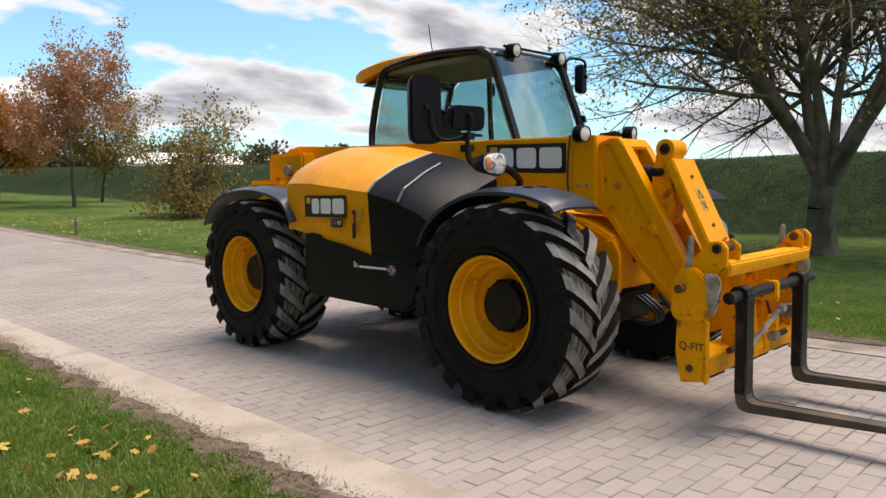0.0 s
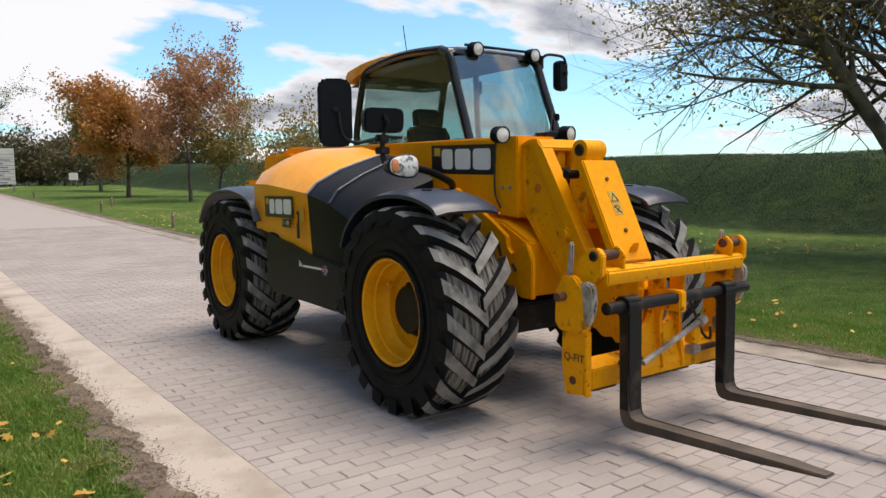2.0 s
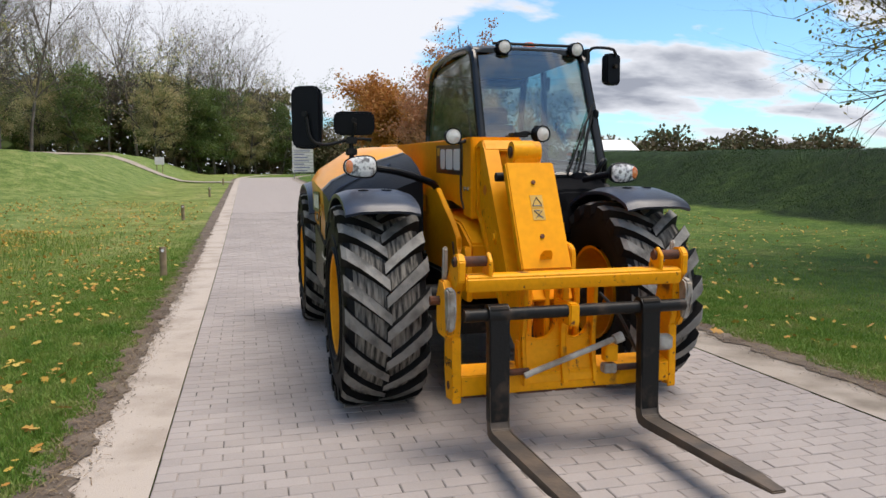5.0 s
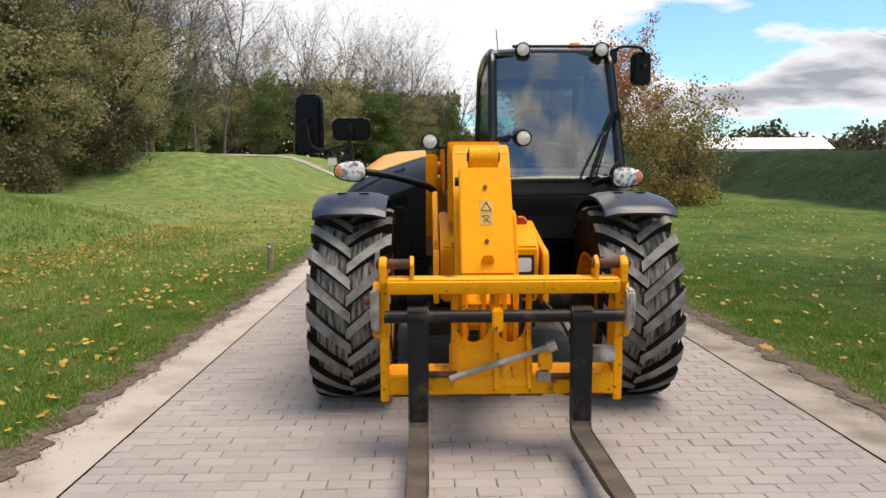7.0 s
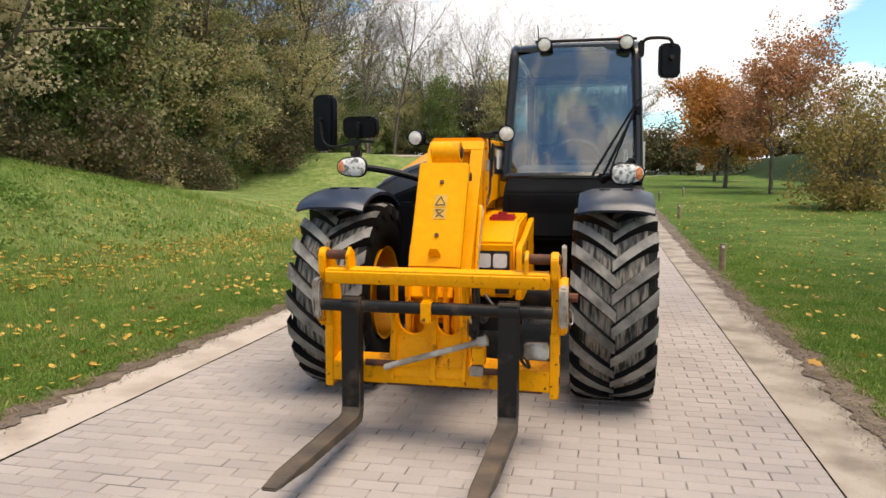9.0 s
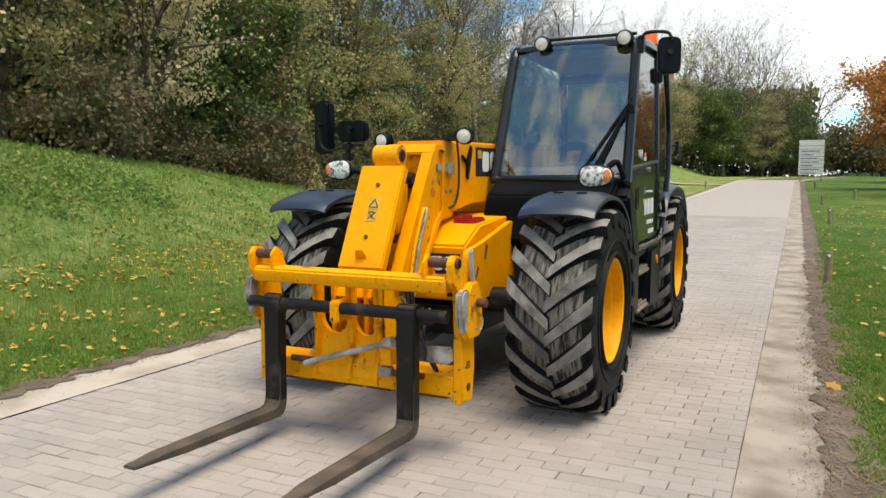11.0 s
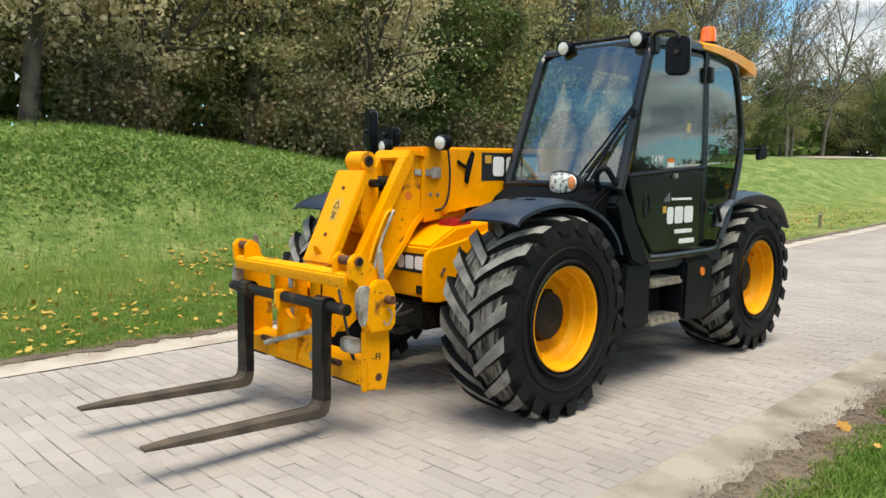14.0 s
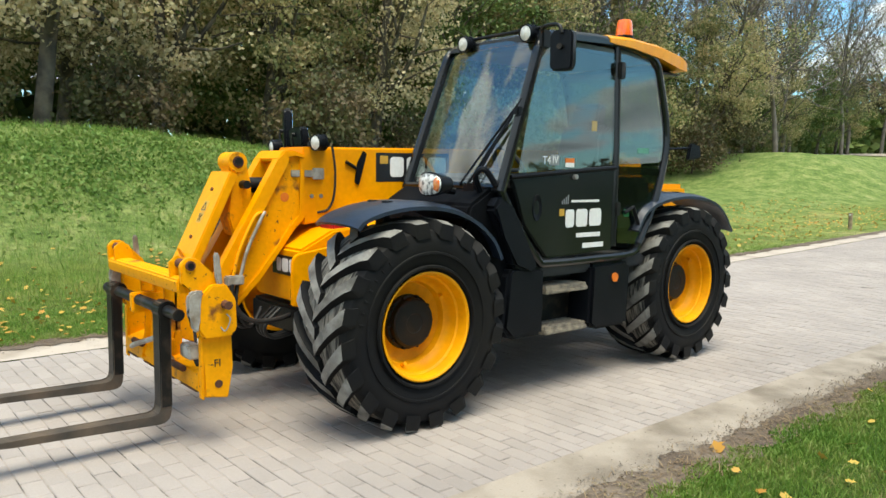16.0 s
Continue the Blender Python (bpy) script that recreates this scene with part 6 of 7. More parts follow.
# rust-coloured trees beyond the lawn
def autumn_tree(seed, height, r, leaf, leaves, spread, size=0.13):
    rng = np.random.RandomState(seed)
    segs, tips = grow(rng, height, r, lean=0.03, levels=3, kids=(12, 6, 4), angle=(48, 48, 50), ratio=(0.48, 0.55, 0.55), first=0.3, rise=0.05, wob=0.08)
    return twig_mesh("trunk", segs, BARK, 6), leaf_mesh("crown", around(tips, rng, leaves, spread), size, leaf, rng, 0.4)


tb = autumn_tree(21, 6.2, 0.13, LEAF_PINK, 12000, 0.22, 0.115)
plant("autumn_tree", foot(8.6, 34.0), *tb, "slender tree with russet autumn leaves on the lawn", turn=1.0, size=0.84)
ta = autumn_tree(22, 5.6, 0.17, LEAF_RUST, 20000, 0.30, 0.14)
plant("autumn_tree", foot(7.8, 43.0), *ta, "round-headed tree with dense rust-brown autumn leaves", turn=2.2, size=0.82)
plant("autumn_tree", foot(8.7, 54.5), *autumn_tree(23, 5.5, 0.16, LEAF_OLIVE, 8000, 0.32, 0.14), "tree with olive-brown autumn leaves beside the lane", turn=4.0, size=0.9)
plant("autumn_tree", foot(12.2, 40.0), *autumn_tree(24, 5.2, 0.12, LEAF_OLIVE, 9000, 0.3, 0.13), "small tree with olive autumn leaves", turn=3.0, size=0.72)

rng = np.random.RandomState(31)
segs, tips = grow(rng, 2.9, 0.055, lean=0.28, levels=2, kids=(7, 6), angle=(38, 45), ratio=(0.55, 0.5), first=0.2, rise=0.05, wob=0.12, stems=9)
bush_trunk = twig_mesh("trunk", segs, BARK, 5)
low = [Vector((0.75 * rng.randn(), 0.75 * rng.randn(), 0.15 + 0.9 * rng.rand())) for _ in range(150)]
bush_crown = leaf_mesh("crown", np.concatenate([around(tips, rng, 6500, 0.16), around(low, rng, 2600, 0.14)]), 0.085, LEAF_OLIVE, rng, 0.3)
plant("lawn_bush", foot(8.8, 22.8), bush_trunk, bush_crown, "twiggy multi-stemmed bush with sparse olive leaves", "bush", turn=0.5, size=0.93)

# the wood along the west bank
def wood_tree(seed, height, r, leaf, clumps, per, rx, low, size=0.12, sigma=0.33, top=1.0):
    """A woodland tree whose crown of clumps reaches well down."""
    rng = np.random.RandomState(seed)
    segs, tips = grow(rng, height, r, lean=0.06, levels=2, kids=(13, 6), angle=(50, 48), ratio=(0.42, 0.55), first=0.12, rise=0.05, wob=0.08)
    c = []
    while len(c) < clumps:
        p = rng.uniform(-1, 1, 3)
        if 0.35 < np.linalg.norm(p) < 1:
            h = 0.5 + 0.5 * p[2]
            c.append((p[0] * rx * (1.15 - 0.5 * h), p[1] * rx * (1.15 - 0.5 * h), low + h * (height * top - low)))
    c = np.array(c)
    pts = np.repeat(c, per, 0) + rng.randn(clumps * per, 3) * sigma * np.array([1, 1, 0.5])
    pts = np.concatenate([pts, around(tips, rng, clumps * per // 4, 0.2)])
    return twig_mesh("trunk", segs, BARK, 6), leaf_mesh("crown", pts, size, leaf, rng, 0.5)


def bare_tree(seed, height, r):
    rng = np.random.RandomState(seed)
    segs, tips = grow(rng, height, r, lean=0.05, levels=3, kids=(16, 9, 6), angle=(42, 42, 44), ratio=(0.46, 0.5, 0.5), first=0.3, rise=0.07, wob=0.09)
    return twig_mesh("trunk", segs, PALE_BARK, 5), leaf_mesh("crown", around(tips, rng, 450, 0.15), 0.07, LEAF_BROWN, rng)


kinds = [wood_tree(41, 8.5, 0.16, LEAF_WOOD, 95, 155, 2.6, 0.9, 0.08, 0.34), wood_tree(42, 9.5, 0.18, LEAF_TAN, 92, 180, 2.7, 1.4, 0.074, 0.34), wood_tree(43, 7.5, 0.14, LEAF_WOOD, 95, 115, 2.4, 0.2, 0.085, 0.34), wood_tree(44, 8.5, 0.15, LEAF_IVY, 110, 105, 2.0, 0.2, 0.085, 0.34)]
bares = [bare_tree(51, 9.5, 0.13), bare_tree(52, 10.5, 0.15)]
scrub = wood_tree(45, 2.4, 0.05, LEAF_BROWN, 70, 40, 1.6, 0.1, 0.09, 0.25)
rng = np.random.RandomState(61)
WOOD_LABELS = ["woodland tree with dull green and brown leaves on the bank", "woodland tree with tan and olive autumn leaves on the bank", "low-branched woodland tree with dull green leaves", "dark ivy-covered woodland tree"]
order = [1, 1, 1, 0, 1, 3, 3, 0, 3, 2, 3, 0, 3, 2, 0, 3, 2, 3]
y = -2.0
k = 0
while y < 34:
    x = -14.3 + 0.9 * rng.randn() - (2.8 if 12.5 < y < 23 else 0) - (2.0 if y > 24 else 0)
    q = order[k % len(order)]
    plant("woodland_tree", foot(x, y, 0.1), *kinds[q], WOOD_LABELS[q], group="trees of the wood", turn=rng.rand() * 6.28, size=0.95 + 0.25 * rng.rand())
    y += 2.5 + 0.8 * rng.rand()
    k += 1
for k in range(20):
    x, y = -19.5 + 1.2 * rng.randn(), -2 + 3.0 * k + rng.randn()
    q = (3, 0, 1)[k % 3]
    plant("woodland_tree", foot(x, y, 0.1), *kinds[q], WOOD_LABELS[q], group="trees of the wood", turn=rng.rand() * 6.28, size=(1.15 if y < 27 else 0.7) + 0.2 * rng.rand())
for k in range(16):
    x, y = -16.5 - 4 * rng.rand(), 18 + 2.6 * k + rng.randn()
    plant("bare_tree", foot(x, y, 0.1), *bares[k % 2], "tall bare tree with fine grey-brown twigs", group="bare trees of the wood", turn=rng.rand() * 6.28, size=0.95 + 0.25 * rng.rand())
for k in range(9):
    x, y = -13.2 + 0.5 * rng.randn() - (1.3 if k > 5 else 0), -1 + 4.2 * k + 0.6 * rng.randn()
    plant("scrub_bush", foot(x, y, 0.1), *scrub, "low brown-green scrub at the wood's edge", "bush", "scrub along the wood", turn=rng.rand() * 6.28, size=0.55 + 0.5 * rng.rand())
def ivy_tree(seed, height):
    """A leaning trunk wrapped from foot to crown in ivy."""
    rng = np.random.RandomState(seed)
    segs = [((0.06 * math.sin(0.9 * k), 0.05 * k, 0.8 * k - 0.1), (0.06 * math.sin(0.9 * (k + 1)), 0.05 * (k + 1), 0.8 * (k + 1) - 0.1), 0.24 - 0.015 * k, 0.225 - 0.015 * k) for k in range(int(height / 0.8))]
    n = 6500
    h = rng.rand(n) ** 0.9 * height
    a, r = rng.rand(n) * 2 * np.pi, (0.26 + 0.7 * np.exp(-h / 1.3) + 0.12 * np.sin(h * 2.1) + 0.15 * (h / height) ** 2) * (0.75 + 0.35 * rng.rand(n))
    pts = np.stack([r * np.cos(a) + 0.06 * np.sin(1.1 * h), r * np.sin(a) + 0.06 * h, h], 1)
    return twig_mesh("trunk", segs, BARK, 8), leaf_mesh("crown", pts, 0.10, LEAF_WOOD, rng, 0.8)


for (x, y), sd in (((-13.9, 17.3), 1), ((-15.5, 24.5), 2)):
    plant("ivy_clad_tree", foot(x, y, 0.1), *ivy_tree(sd, 8.5), "straight trunk wrapped in ivy at the wood's edge", "tree", "ivy-clad trunks", turn=sd)
# the far wood that closes the view behind the lane
for k in range(17):
    x, y = -22 + 2.2 * k + 0.8 * rng.randn(), 76 + 3.0 * rng.randn() + 0.25 * k
    q = (3, 2, 0, 3)[k % 4]
    if x < 4:
        plant("woodland_tree", foot(x, y, 0.1), *kinds[q], WOOD_LABELS[q], group="trees of the far wood", turn=rng.rand() * 6.28, size=0.95 + 0.25 * rng.rand())
    else:
        plant("scrub_bush", foot(x, y, 0.1), *scrub, "far brown-green scrub behind the lane", "bush", "far scrub", turn=rng.rand() * 6.28, size=1.7 + 0.6 * rng.rand())
for k in range(9):
    x, y = -20 + 2.6 * k + rng.randn(), 82 + 2 * rng.randn()
    plant("bare_tree", foot(x, y, 0.1), *bares[k % 2], "tall bare tree with fine grey-brown twigs", group="bare trees of the far wood", turn=rng.rand() * 6.28, size=1.0 + 0.2 * rng.rand())
# dark depth of the wood and the far hedge line, too far to count
rng = np.random.RandomState(71)
deep = np.stack([rng.uniform(-30, -23, 26000), rng.uniform(-1, 80, 26000), rng.uniform(0.5, 10, 26000)], 1)
deep[:, 2] = deep[:, 2] * np.interp(deep[:, 1], [0, 24, 34, 80], [1.0, 1.0, 0.45, 0.4]) + terrain(deep[:, 0], deep[:, 1])
tagged(new("deep_wood", leaf_mesh("deep_wood", deep, 0.55, LEAF_IVY, rng)), "dark depth of the wood behind the bank", "wood", kind="stuff")
back = np.stack([rng.uniform(-34, 3.5, 14000), rng.uniform(84, 92, 14000), rng.uniform(0.0, 9.5, 14000)], 1)
back[:, 2] += terrain(back[:, 0], back[:, 1])
tagged(new("far_wood", leaf_mesh("far_wood", back, 0.5, LEAF_BROWN, rng)), "dense brown depth of the far wood", "wood", kind="stuff")
hedge = np.stack([rng.uniform(6, 120, 16000), rng.uniform(120, 128, 16000), rng.rand(16000) ** 1.3], 1)
hedge[:, 2] = 1.5 + hedge[:, 2] * (4.2 + 1.6 * np.sin(hedge[:, 0] * 0.35) + 1.0 * np.sin(hedge[:, 0] * 1.3)) + terrain(hedge[:, 0], hedge[:, 1])
tagged(new("far_hedge", leaf_mesh("far_hedge", hedge, 0.6, LEAF_BROWN, rng)), "distant brown hedge and treeline beyond the bank", "hedge", kind="stuff")

# ---- grass blades, fallen leaves ----
def scatter(rng, n, x0, x1, y0, y1):
    p = np.stack([rng.uniform(x0, x1, n), rng.uniform(y0, y1, n)], 1)
    return np.concatenate([p, terrain(p[:, 0], p[:, 1])[:, None]], 1)


BLADE = leaf_material("grass_blades", [(0.075, 0.15, 0.024), (0.125, 0.235, 0.036), (0.175, 0.28, 0.05), (0.26, 0.31, 0.085), (0.33, 0.28, 0.13)], 0.35, 2.2, 0.55)


def blades(name, pts, h, rng):
    n = len(pts)
    az = rng.rand(n) * 2 * np.pi
    w = np.stack([np.cos(az), np.sin(az), np.zeros(n)], 1) * 0.0035
    hh = (h * (0.5 + rng.rand(n)))[:, None]
    lean = np.stack([rng.randn(n), rng.randn(n), np.zeros(n)], 1) * 0.45 * hh
    mid = pts + lean * 0.35 + np.array([0, 0, 0.6]) * hh
    tip = pts + lean + np.array([0, 0, 1.0]) * hh
    v = np.stack([pts - w, pts + w, mid + 0.8 * w, mid - 0.8 * w, tip], 1).reshape(-1, 3)
    b = 5 * np.arange(n)
    me = mesh_arrays(name, v, [f for i in b for f in ((i, i + 1, i + 2, i + 3), (i + 3, i + 2, i + 4))], BLADE)
    return tagged(new(name, me), "short green lawn grass beside the lane", "grass", kind="stuff")


def tufts(rng, n, per, x0, x1, y0, y1, wide, high):
    c = scatter(rng, n, x0, x1, y0, y1)
    p = np.repeat(c, per, 0)
    off = rng.randn(len(p), 3) * np.array([wide, wide, 0])
    p = p + off
    p[:, 2] = terrain(p[:, 0], p[:, 1]) + rng.rand(len(p)) * high
    return p


def verge(rng, n, side, edge, reach):
    """Places beside the lane, thinning out away from it and along it."""
    x = edge + side * reach * np.abs(rng.randn(n)) * 0.7
    y = 2.2 + 4.2 * rng.randn(n)
    return np.stack([x, y, terrain(x, y)], 1)


rng = np.random.RandomState(81)
pw = np.concatenate([verge(rng, 70000, -1, -2.55, 1.4), verge(rng, 16000, -1, -2.56, 0.25), verge(rng, 20000, -1, -2.6, 3.5)])
pw = pw[(pw[:, 0] < -2.59 + 0.05 * np.sin(7 * pw[:, 1]) + 0.05 * np.sin(17.3 * pw[:, 1]))]
blades("grass_west", pw, 0.030, rng)
pe = np.concatenate([verge(rng, 70000, 1, 2.4, 1.4), verge(rng, 16000, 1, 2.42, 0.25), verge(rng, 20000, 1, 2.5, 3.5)])
pe = pe[(pe[:, 0] > 2.43 + 0.05 * np.sin(6 * pe[:, 1]) + 0.05 * np.sin(15.3 * pe[:, 1]))]
blades("grass_east", pe, 0.030, rng)
pb = tufts(rng, 2600, 18, -12.5, -4.5, -9.0, 13.0, 0.25, 0.0)
blades("bank_grass", pb, 0.13, rng)

WEED = leaf_material("bank_weeds", [(0.075, 0.15, 0.03), (0.13, 0.22, 0.045), (0.18, 0.27, 0.065), (0.27, 0.28, 0.10)], 0.3)
# leaves of the east bank, the slope's shade put into their green
BERM = leaf_material("shaded_bank_leaves", [(0.018, 0.042, 0.009), (0.028, 0.060, 0.013), (0.042, 0.078, 0.018), (0.058, 0.088, 0.024)], 0.15, 0.5, 0.7)


wv = np.concatenate([tufts(rng, 420, 16, -12.3, -6.8, -8, 10, 0.22, 0.07), tufts(rng, 620, 24, -10.4, -8.0, -7, 6, 0.22, 0.13)])
tagged(new("bank_weeds", leaf_mesh("bank_weeds", wv, 0.05, WEED, rng)), "low weeds on the grassy bank", "weeds", kind="stuff")
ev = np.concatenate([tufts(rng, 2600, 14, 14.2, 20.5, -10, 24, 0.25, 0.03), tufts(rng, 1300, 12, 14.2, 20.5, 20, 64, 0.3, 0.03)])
tagged(new("berm_weeds", leaf_mesh("berm_weeds", ev, 0.024, BERM, rng, -0.8)), "coarse weeds covering the long bank, darkened for the slope's shade", "weeds", kind="stuff")
lw = np.concatenate([scatter(rng, 200, -5.2, -2.72, -2.6, 1.5), scatter(rng, 60, 2.7, 4.4, -1.5, 3), scatter(rng, 380, -7, -2.7, -2, 9), scatter(rng, 2600, -9, -3, 3, 26), scatter(rng, 1300, -6.7, -5.7, 1, 14), scatter(rng, 1500, 2.6, 12, 3, 26)])
lw[:, 2] += 0.03


def litter(name, pts, size, rng):
    n = len(pts)
    a = np.stack([rng.randn(n), rng.randn(n), 0.35 * rng.randn(n)], 1); a /= np.linalg.norm(a, axis=1)[:, None]
    b = np.cross(a, np.array([0, 0, 1.0]) + 0.35 * rng.randn(n, 3)); b /= np.linalg.norm(b, axis=1)[:, None]
    s = size * (0.6 + 0.8 * rng.rand(n))[:, None]
    out = [pts + s * (u * a + w * b) for u, w in ((-0.7, 0), (-0.25, 0.45), (0.15, 0.3), (0.3, 0.62), (0.5, 0.2), (0.9, 0), (0.5, -0.25), (0.3, -0.6), (0.1, -0.3), (-0.3, -0.45))]
    v = np.stack(out, 1).reshape(-1, 3)
    return tagged(new(name, mesh_arrays(name, v, np.arange(10 * n).reshape(n, 10), LEAF_FALLEN)), "fallen yellow and orange leaves on the grass", "leaves", kind="stuff")


STRAW = leaf_material("dry_straw", [(0.10, 0.065, 0.04), (0.17, 0.115, 0.07), (0.26, 0.19, 0.11), (0.08, 0.10, 0.03)], 0.1)
sx = np.concatenate([-2.56 + 0.075 * rng.randn(5000), 2.40 + 0.085 * rng.randn(5000)])
sy = np.concatenate([3.0 + 4.5 * rng.randn(5000), 3.0 + 4.5 * rng.randn(5000)])
st = np.stack([sx, sy, terrain(sx, sy) + 0.016 + 0.015 * rng.rand(10000)], 1)
aa = rng.rand(10000) * 2 * np.pi
dd = np.stack([np.cos(aa), np.sin(aa), 0.25 * rng.randn(10000)], 1) * (0.02 + 0.05 * rng.rand(10000))[:, None]
nn = np.stack([-np.sin(aa), np.cos(aa), 0 * aa], 1) * 0.0022
tagged(new("dry_straw", mesh_arrays("dry_straw", np.stack([st - nn, st + nn, st + dd + nn, st + dd - nn], 1).reshape(-1, 3), np.arange(40000).reshape(-1, 4), STRAW)), "dry brown straw and dead grass along the soil edge", "straw", kind="stuff")
# loose crumbs of soil blur the edge between earth and concrete
CRUMB = leaf_material("soil_crumbs", [(0.11, 0.085, 0.066), (0.16, 0.128, 0.10), (0.21, 0.175, 0.14), (0.27, 0.23, 0.19)], 0.0)
nc = 5000
cx = np.concatenate([-2.45 + 0.05 * rng.randn(nc // 2), 2.25 + 0.06 * rng.randn(nc // 2)])
cy = np.concatenate([3.0 + 4.0 * rng.randn(nc // 2), 2.4 + 3.6 * rng.randn(nc // 2)])
cp = np.stack([cx, cy, terrain(0 * cx, cy) + 0.0145 + 0.004 * rng.rand(nc)], 1)
ca, cr = rng.rand(nc) * 2 * np.pi, 0.002 + 0.006 * rng.rand(nc) ** 2
ring = [cp + np.stack([cr * (0.7 + 0.6 * rng.rand(nc)) * np.cos(ca + q), cr * (0.7 + 0.6 * rng.rand(nc)) * np.sin(ca + q), 0.003 * rng.randn(nc)], 1) for q in (0, 1.25, 2.5, 3.75, 5.0)]
tagged(new("soil_crumbs", mesh_arrays("soil_crumbs", np.stack(ring, 1).reshape(-1, 3), np.arange(5 * nc).reshape(nc, 5), CRUMB)), "loose brown soil crumbs strewn on the concrete edge", "soil", kind="stuff")
litter("fallen_leaves", lw, 0.042, rng)
big = np.array([(2.372, 1.018, 0.03), (2.45, 2.9, 0.03), (-2.72, 0.1, 0.05), (2.62, 0.75, 0.05)])
litter("fallen_leaves_edge", big, 0.058, rng)

# ---- posts, signs, tents ----
POST = material("weathered_post_wood", (0.33, 0.25, 0.155), 0.9, dark=(0.19, 0.14, 0.085), scale=9, fine=50, bump=0.5)
SIGNWHITE = material("sign_white", (0.72, 0.71, 0.68), 0.5, dark=(0.64, 0.63, 0.60), scale=3)


def marker_post(x, y, tilt=0.0, head=True):
    ob = new("marker_post")
    ob.matrix_basis = Matrix.Translation(foot(x, y, 0.05)) @ Matrix.Rotation(tilt, 4, "X")
    bm = bmesh.new(); tube(bm, [(0, 0, 0), (0, 0, 0.45), (0.0, 0.0, 0.47)], 0.048, 14); part("stake", bm, POST, ob)
    if head:
        bm = bmesh.new(); tube(bm, [(0, 0, 0.42), (0, -0.052, 0.42)], 0.022, 12); part("reflector", bm, WHITE, ob, "small white reflector disc")
    return tagged(ob, "short round weathered wooden marker post by the lane", "post", "marker posts")


for px, py in ((-2.79, 6.4), (2.52, 6.7), (-3.36, 17.4), (-3.2, 30.0), (2.9, 17.8), (2.95, 27.0), (4.3, 31.4), (3.0, 44.0), (-3.0, 44.0)):
    marker_post(px, py, 0.03 * math.sin(px * 7))

sign = new("direction_sign")
sign.matrix_basis = Matrix.Translation(foot(2.95, 58.2, 0.1))
for sx in (-0.72, 0.72):
    bm = bmesh.new(); tube(bm, [(sx, 0, 0), (sx, 0, 3.0)], 0.04, 10); part("post", bm, STEEL, sign)
for i in range(9):
    bm = bmesh.new(); z0 = 0.62 + 0.27 * i
    box(bm, -0.85, 0.85, -0.06, -0.03, z0, z0 + (0.245 if i < 8 else 0.4), 0.006); part("board", bm, SIGNWHITE, sign)
    if i < 7:
        bm = bmesh.new(); box(bm, -0.72, 0.35 + 0.25 * math.sin(i * 2.3), -0.066, -0.0605, z0 + 0.09, z0 + 0.15, 0); part("text_bar", bm, BLUE, sign)
tagged(sign, "tall white multi-panel direction sign at the lane's bend", "sign")

def small_sign(x, y, s=1.0):
    ob = new("notice_sign")
    ob.matrix_basis = Matrix.Translation(foot(x, y, 0.1)) @ Matrix.Scale(s, 4)
    for sx in (-0.22, 0.22):
        bm = bmesh.new(); tube(bm, [(sx, 0, 0), (sx, 0, 1.0)], 0.03, 8); part("post", bm, POST, ob)
    bm = bmesh.new(); box(bm, -0.36, 0.36, -0.05, -0.03, 0.75, 1.35, 0.006); part("board", bm, SIGNWHITE, ob)
    return tagged(ob, "small white notice board on two short posts", "sign")


small_sign(-7.6, 53.0, 0.9)
small_sign(9.0, 66.0, 1.0)

TENT = material("white_canvas", (0.78, 0.77, 0.74), 0.7, dark=(0.7, 0.69, 0.66), scale=1.5)
tent = new("marquee")
tent.matrix_basis = Matrix.Translation(foot(46, 100, 0.1))
bm = bmesh.new(); prism(bm, [(-3, 0), (3, 0), (3, 2.6), (-3, 2.6)], "x", -9, 9, 0.02); part("wall", bm, TENT, tent)
bm = bmesh.new(); prism(bm, [(-3.3, 2.62), (3.3, 2.62), (0, 4.3)], "x", -9.3, 9.3, 0.02); part("roof", bm, TENT, tent)
tagged(tent, "long white marquee behind the grassy bank", "tent")


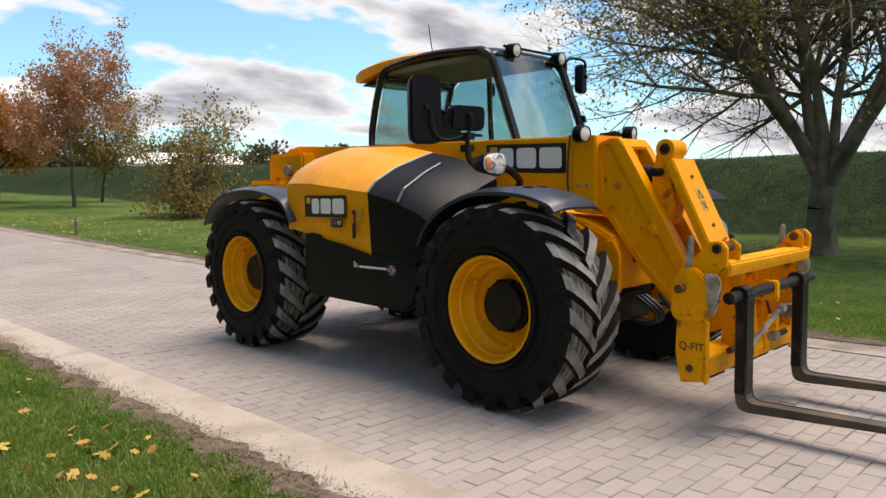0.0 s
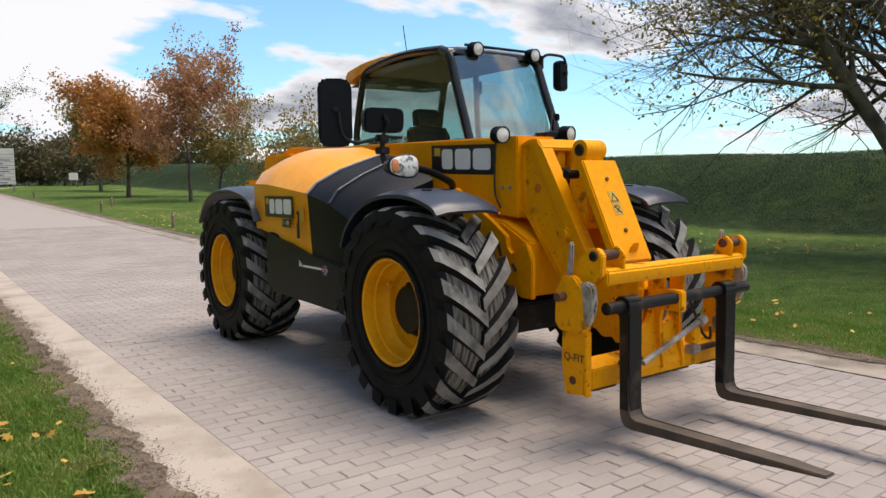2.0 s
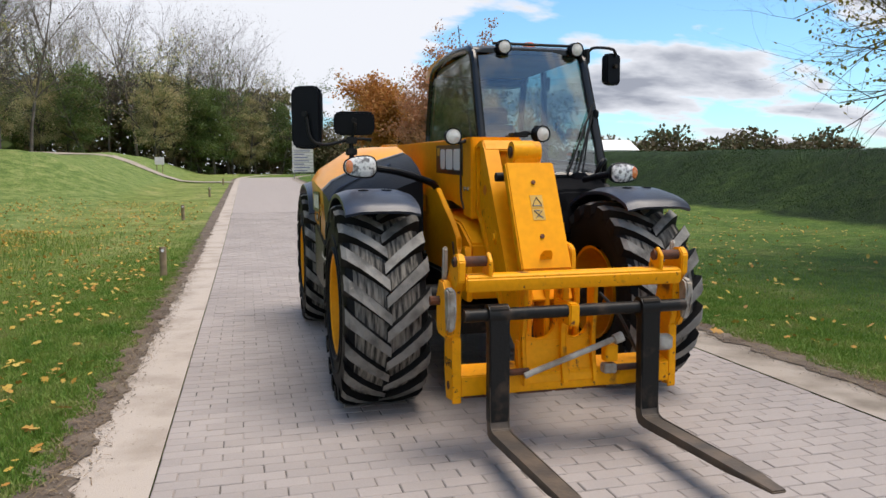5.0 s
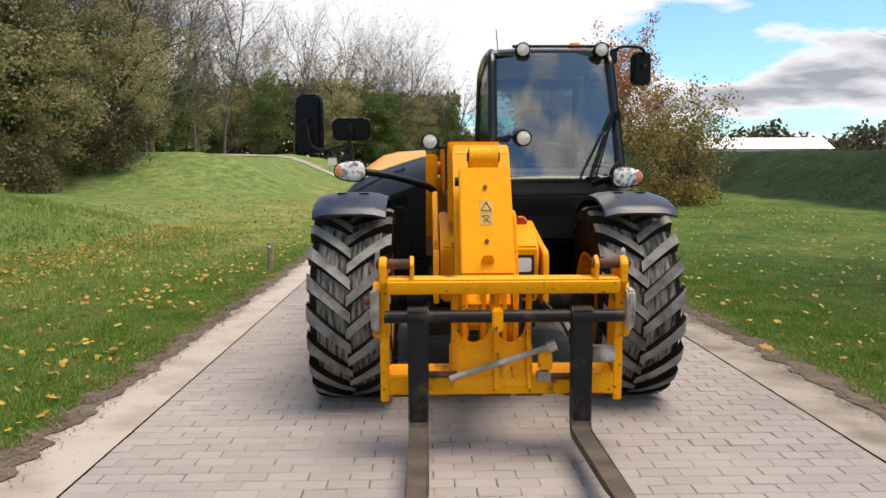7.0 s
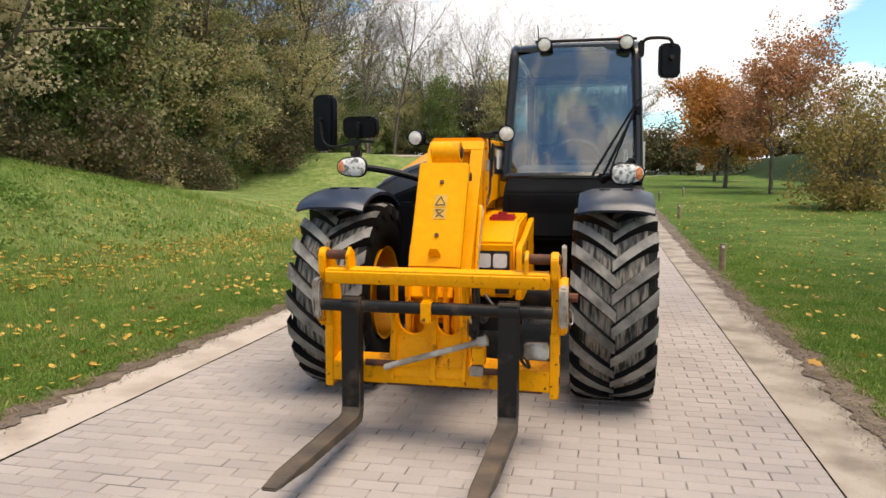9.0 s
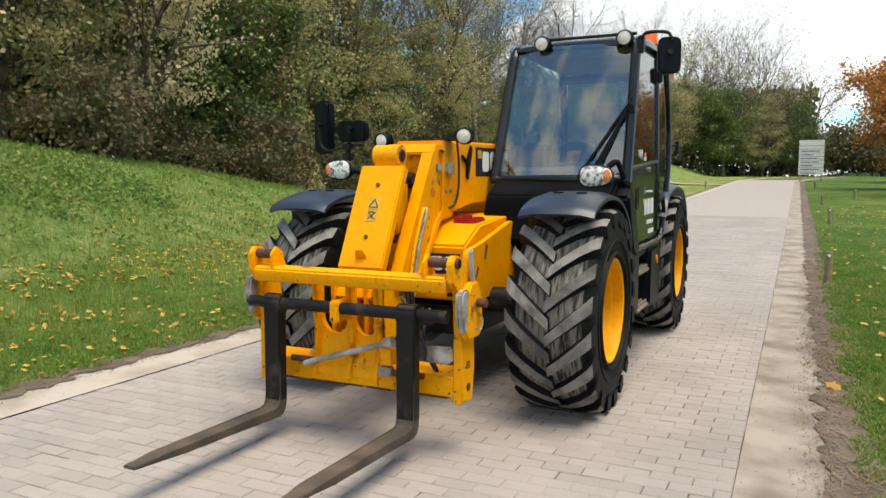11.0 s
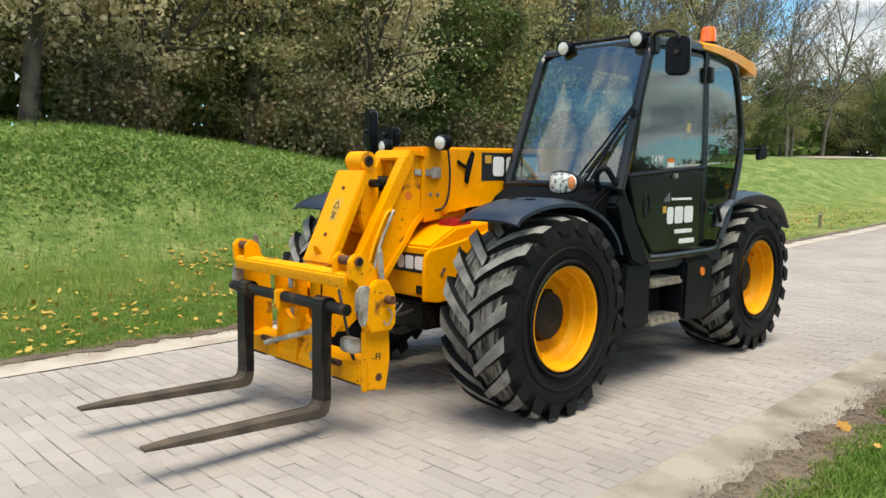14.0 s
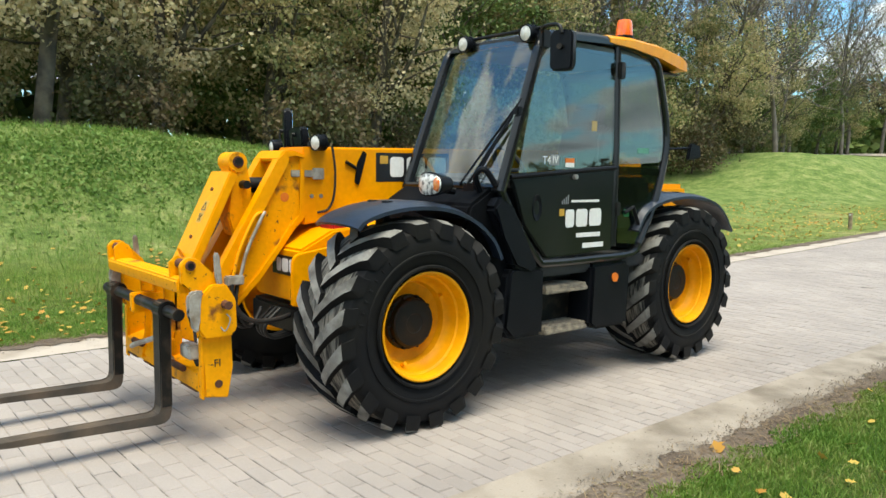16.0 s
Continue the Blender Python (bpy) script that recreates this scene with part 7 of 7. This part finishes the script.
# ---- pavers: those nearest as pieces of the road, the rest joined ----
def paver_verts(cx, cy, L=0.2, W=0.1, gap=0.0026, bev=0.004, h=0.0):
    a, b = L / 2 - gap, W / 2 - gap
    lo = [(cx - a, cy - b, -0.02), (cx + a, cy - b, -0.02), (cx + a, cy + b, -0.02), (cx - a, cy + b, -0.02)]
    mid = [(x, y, h - bev) for x, y, _ in lo]
    top = [(cx + sx * (a - bev), cy + sy * (b - bev), h) for sx, sy in ((-1, -1), (1, -1), (1, 1), (-1, 1))]
    return lo + mid + top


PF = [(8, 9, 10, 11)] + [(i, (i + 1) % 4, 4 + (i + 1) % 4, 4 + i) for i in range(4)] + [(4 + i, 4 + (i + 1) % 4, 8 + (i + 1) % 4, 8 + i) for i in range(4)]
one = {}
for key, L in (("whole", 0.2), ("half", 0.1)):
    one[key] = mesh_arrays("paver", paver_verts(0, 0, L), PF, PAVER_ONE)
rng = np.random.RandomState(91)
verts, faces = [], []
row = 0
yy = -4.0
while yy < 20.0:
    x = WEST if row % 2 == 0 else WEST - 0.1
    zz = float(terrain(0, yy))
    while x < EAST - 0.02:
        x0, x1 = max(x, WEST), min(x + 0.2, EAST)
        if x1 - x0 > 0.03:
            c, h = ((x0 + x1) / 2, yy + 0.05), 0.0012 * rng.randn()
            if -2.2 < yy < -0.78 and abs(x1 - x0 - 0.2) < 0.01 or (-2.2 < yy < -0.78 and abs(x1 - x0 - 0.1) < 0.01):
                p = new("paver", one["whole" if x1 - x0 > 0.15 else "half"])
                p.parent = road
                p.location, p.rotation_euler = (c[0], c[1], zz + h), (0.004 * rng.randn(), 0.004 * rng.randn(), 0.005 * rng.randn())
            else:
                base = len(verts)
                tx, ty = 0.005 * rng.randn(), 0.005 * rng.randn()
                verts += [(vx, vy, vz + zz + h + tx * (vx - c[0]) + ty * (vy - c[1])) for vx, vy, vz in paver_verts(*c, L=x1 - x0)]
                faces += [tuple(base + i for i in f) for f in PF]
        x += 0.2
    yy += 0.1
    row += 1
rest = new("pavers", mesh_arrays("pavers", verts, faces, PAVER))
rest.parent = road
tagged(rest, "grey concrete block pavers laid in stretcher bond", kind="stuff")
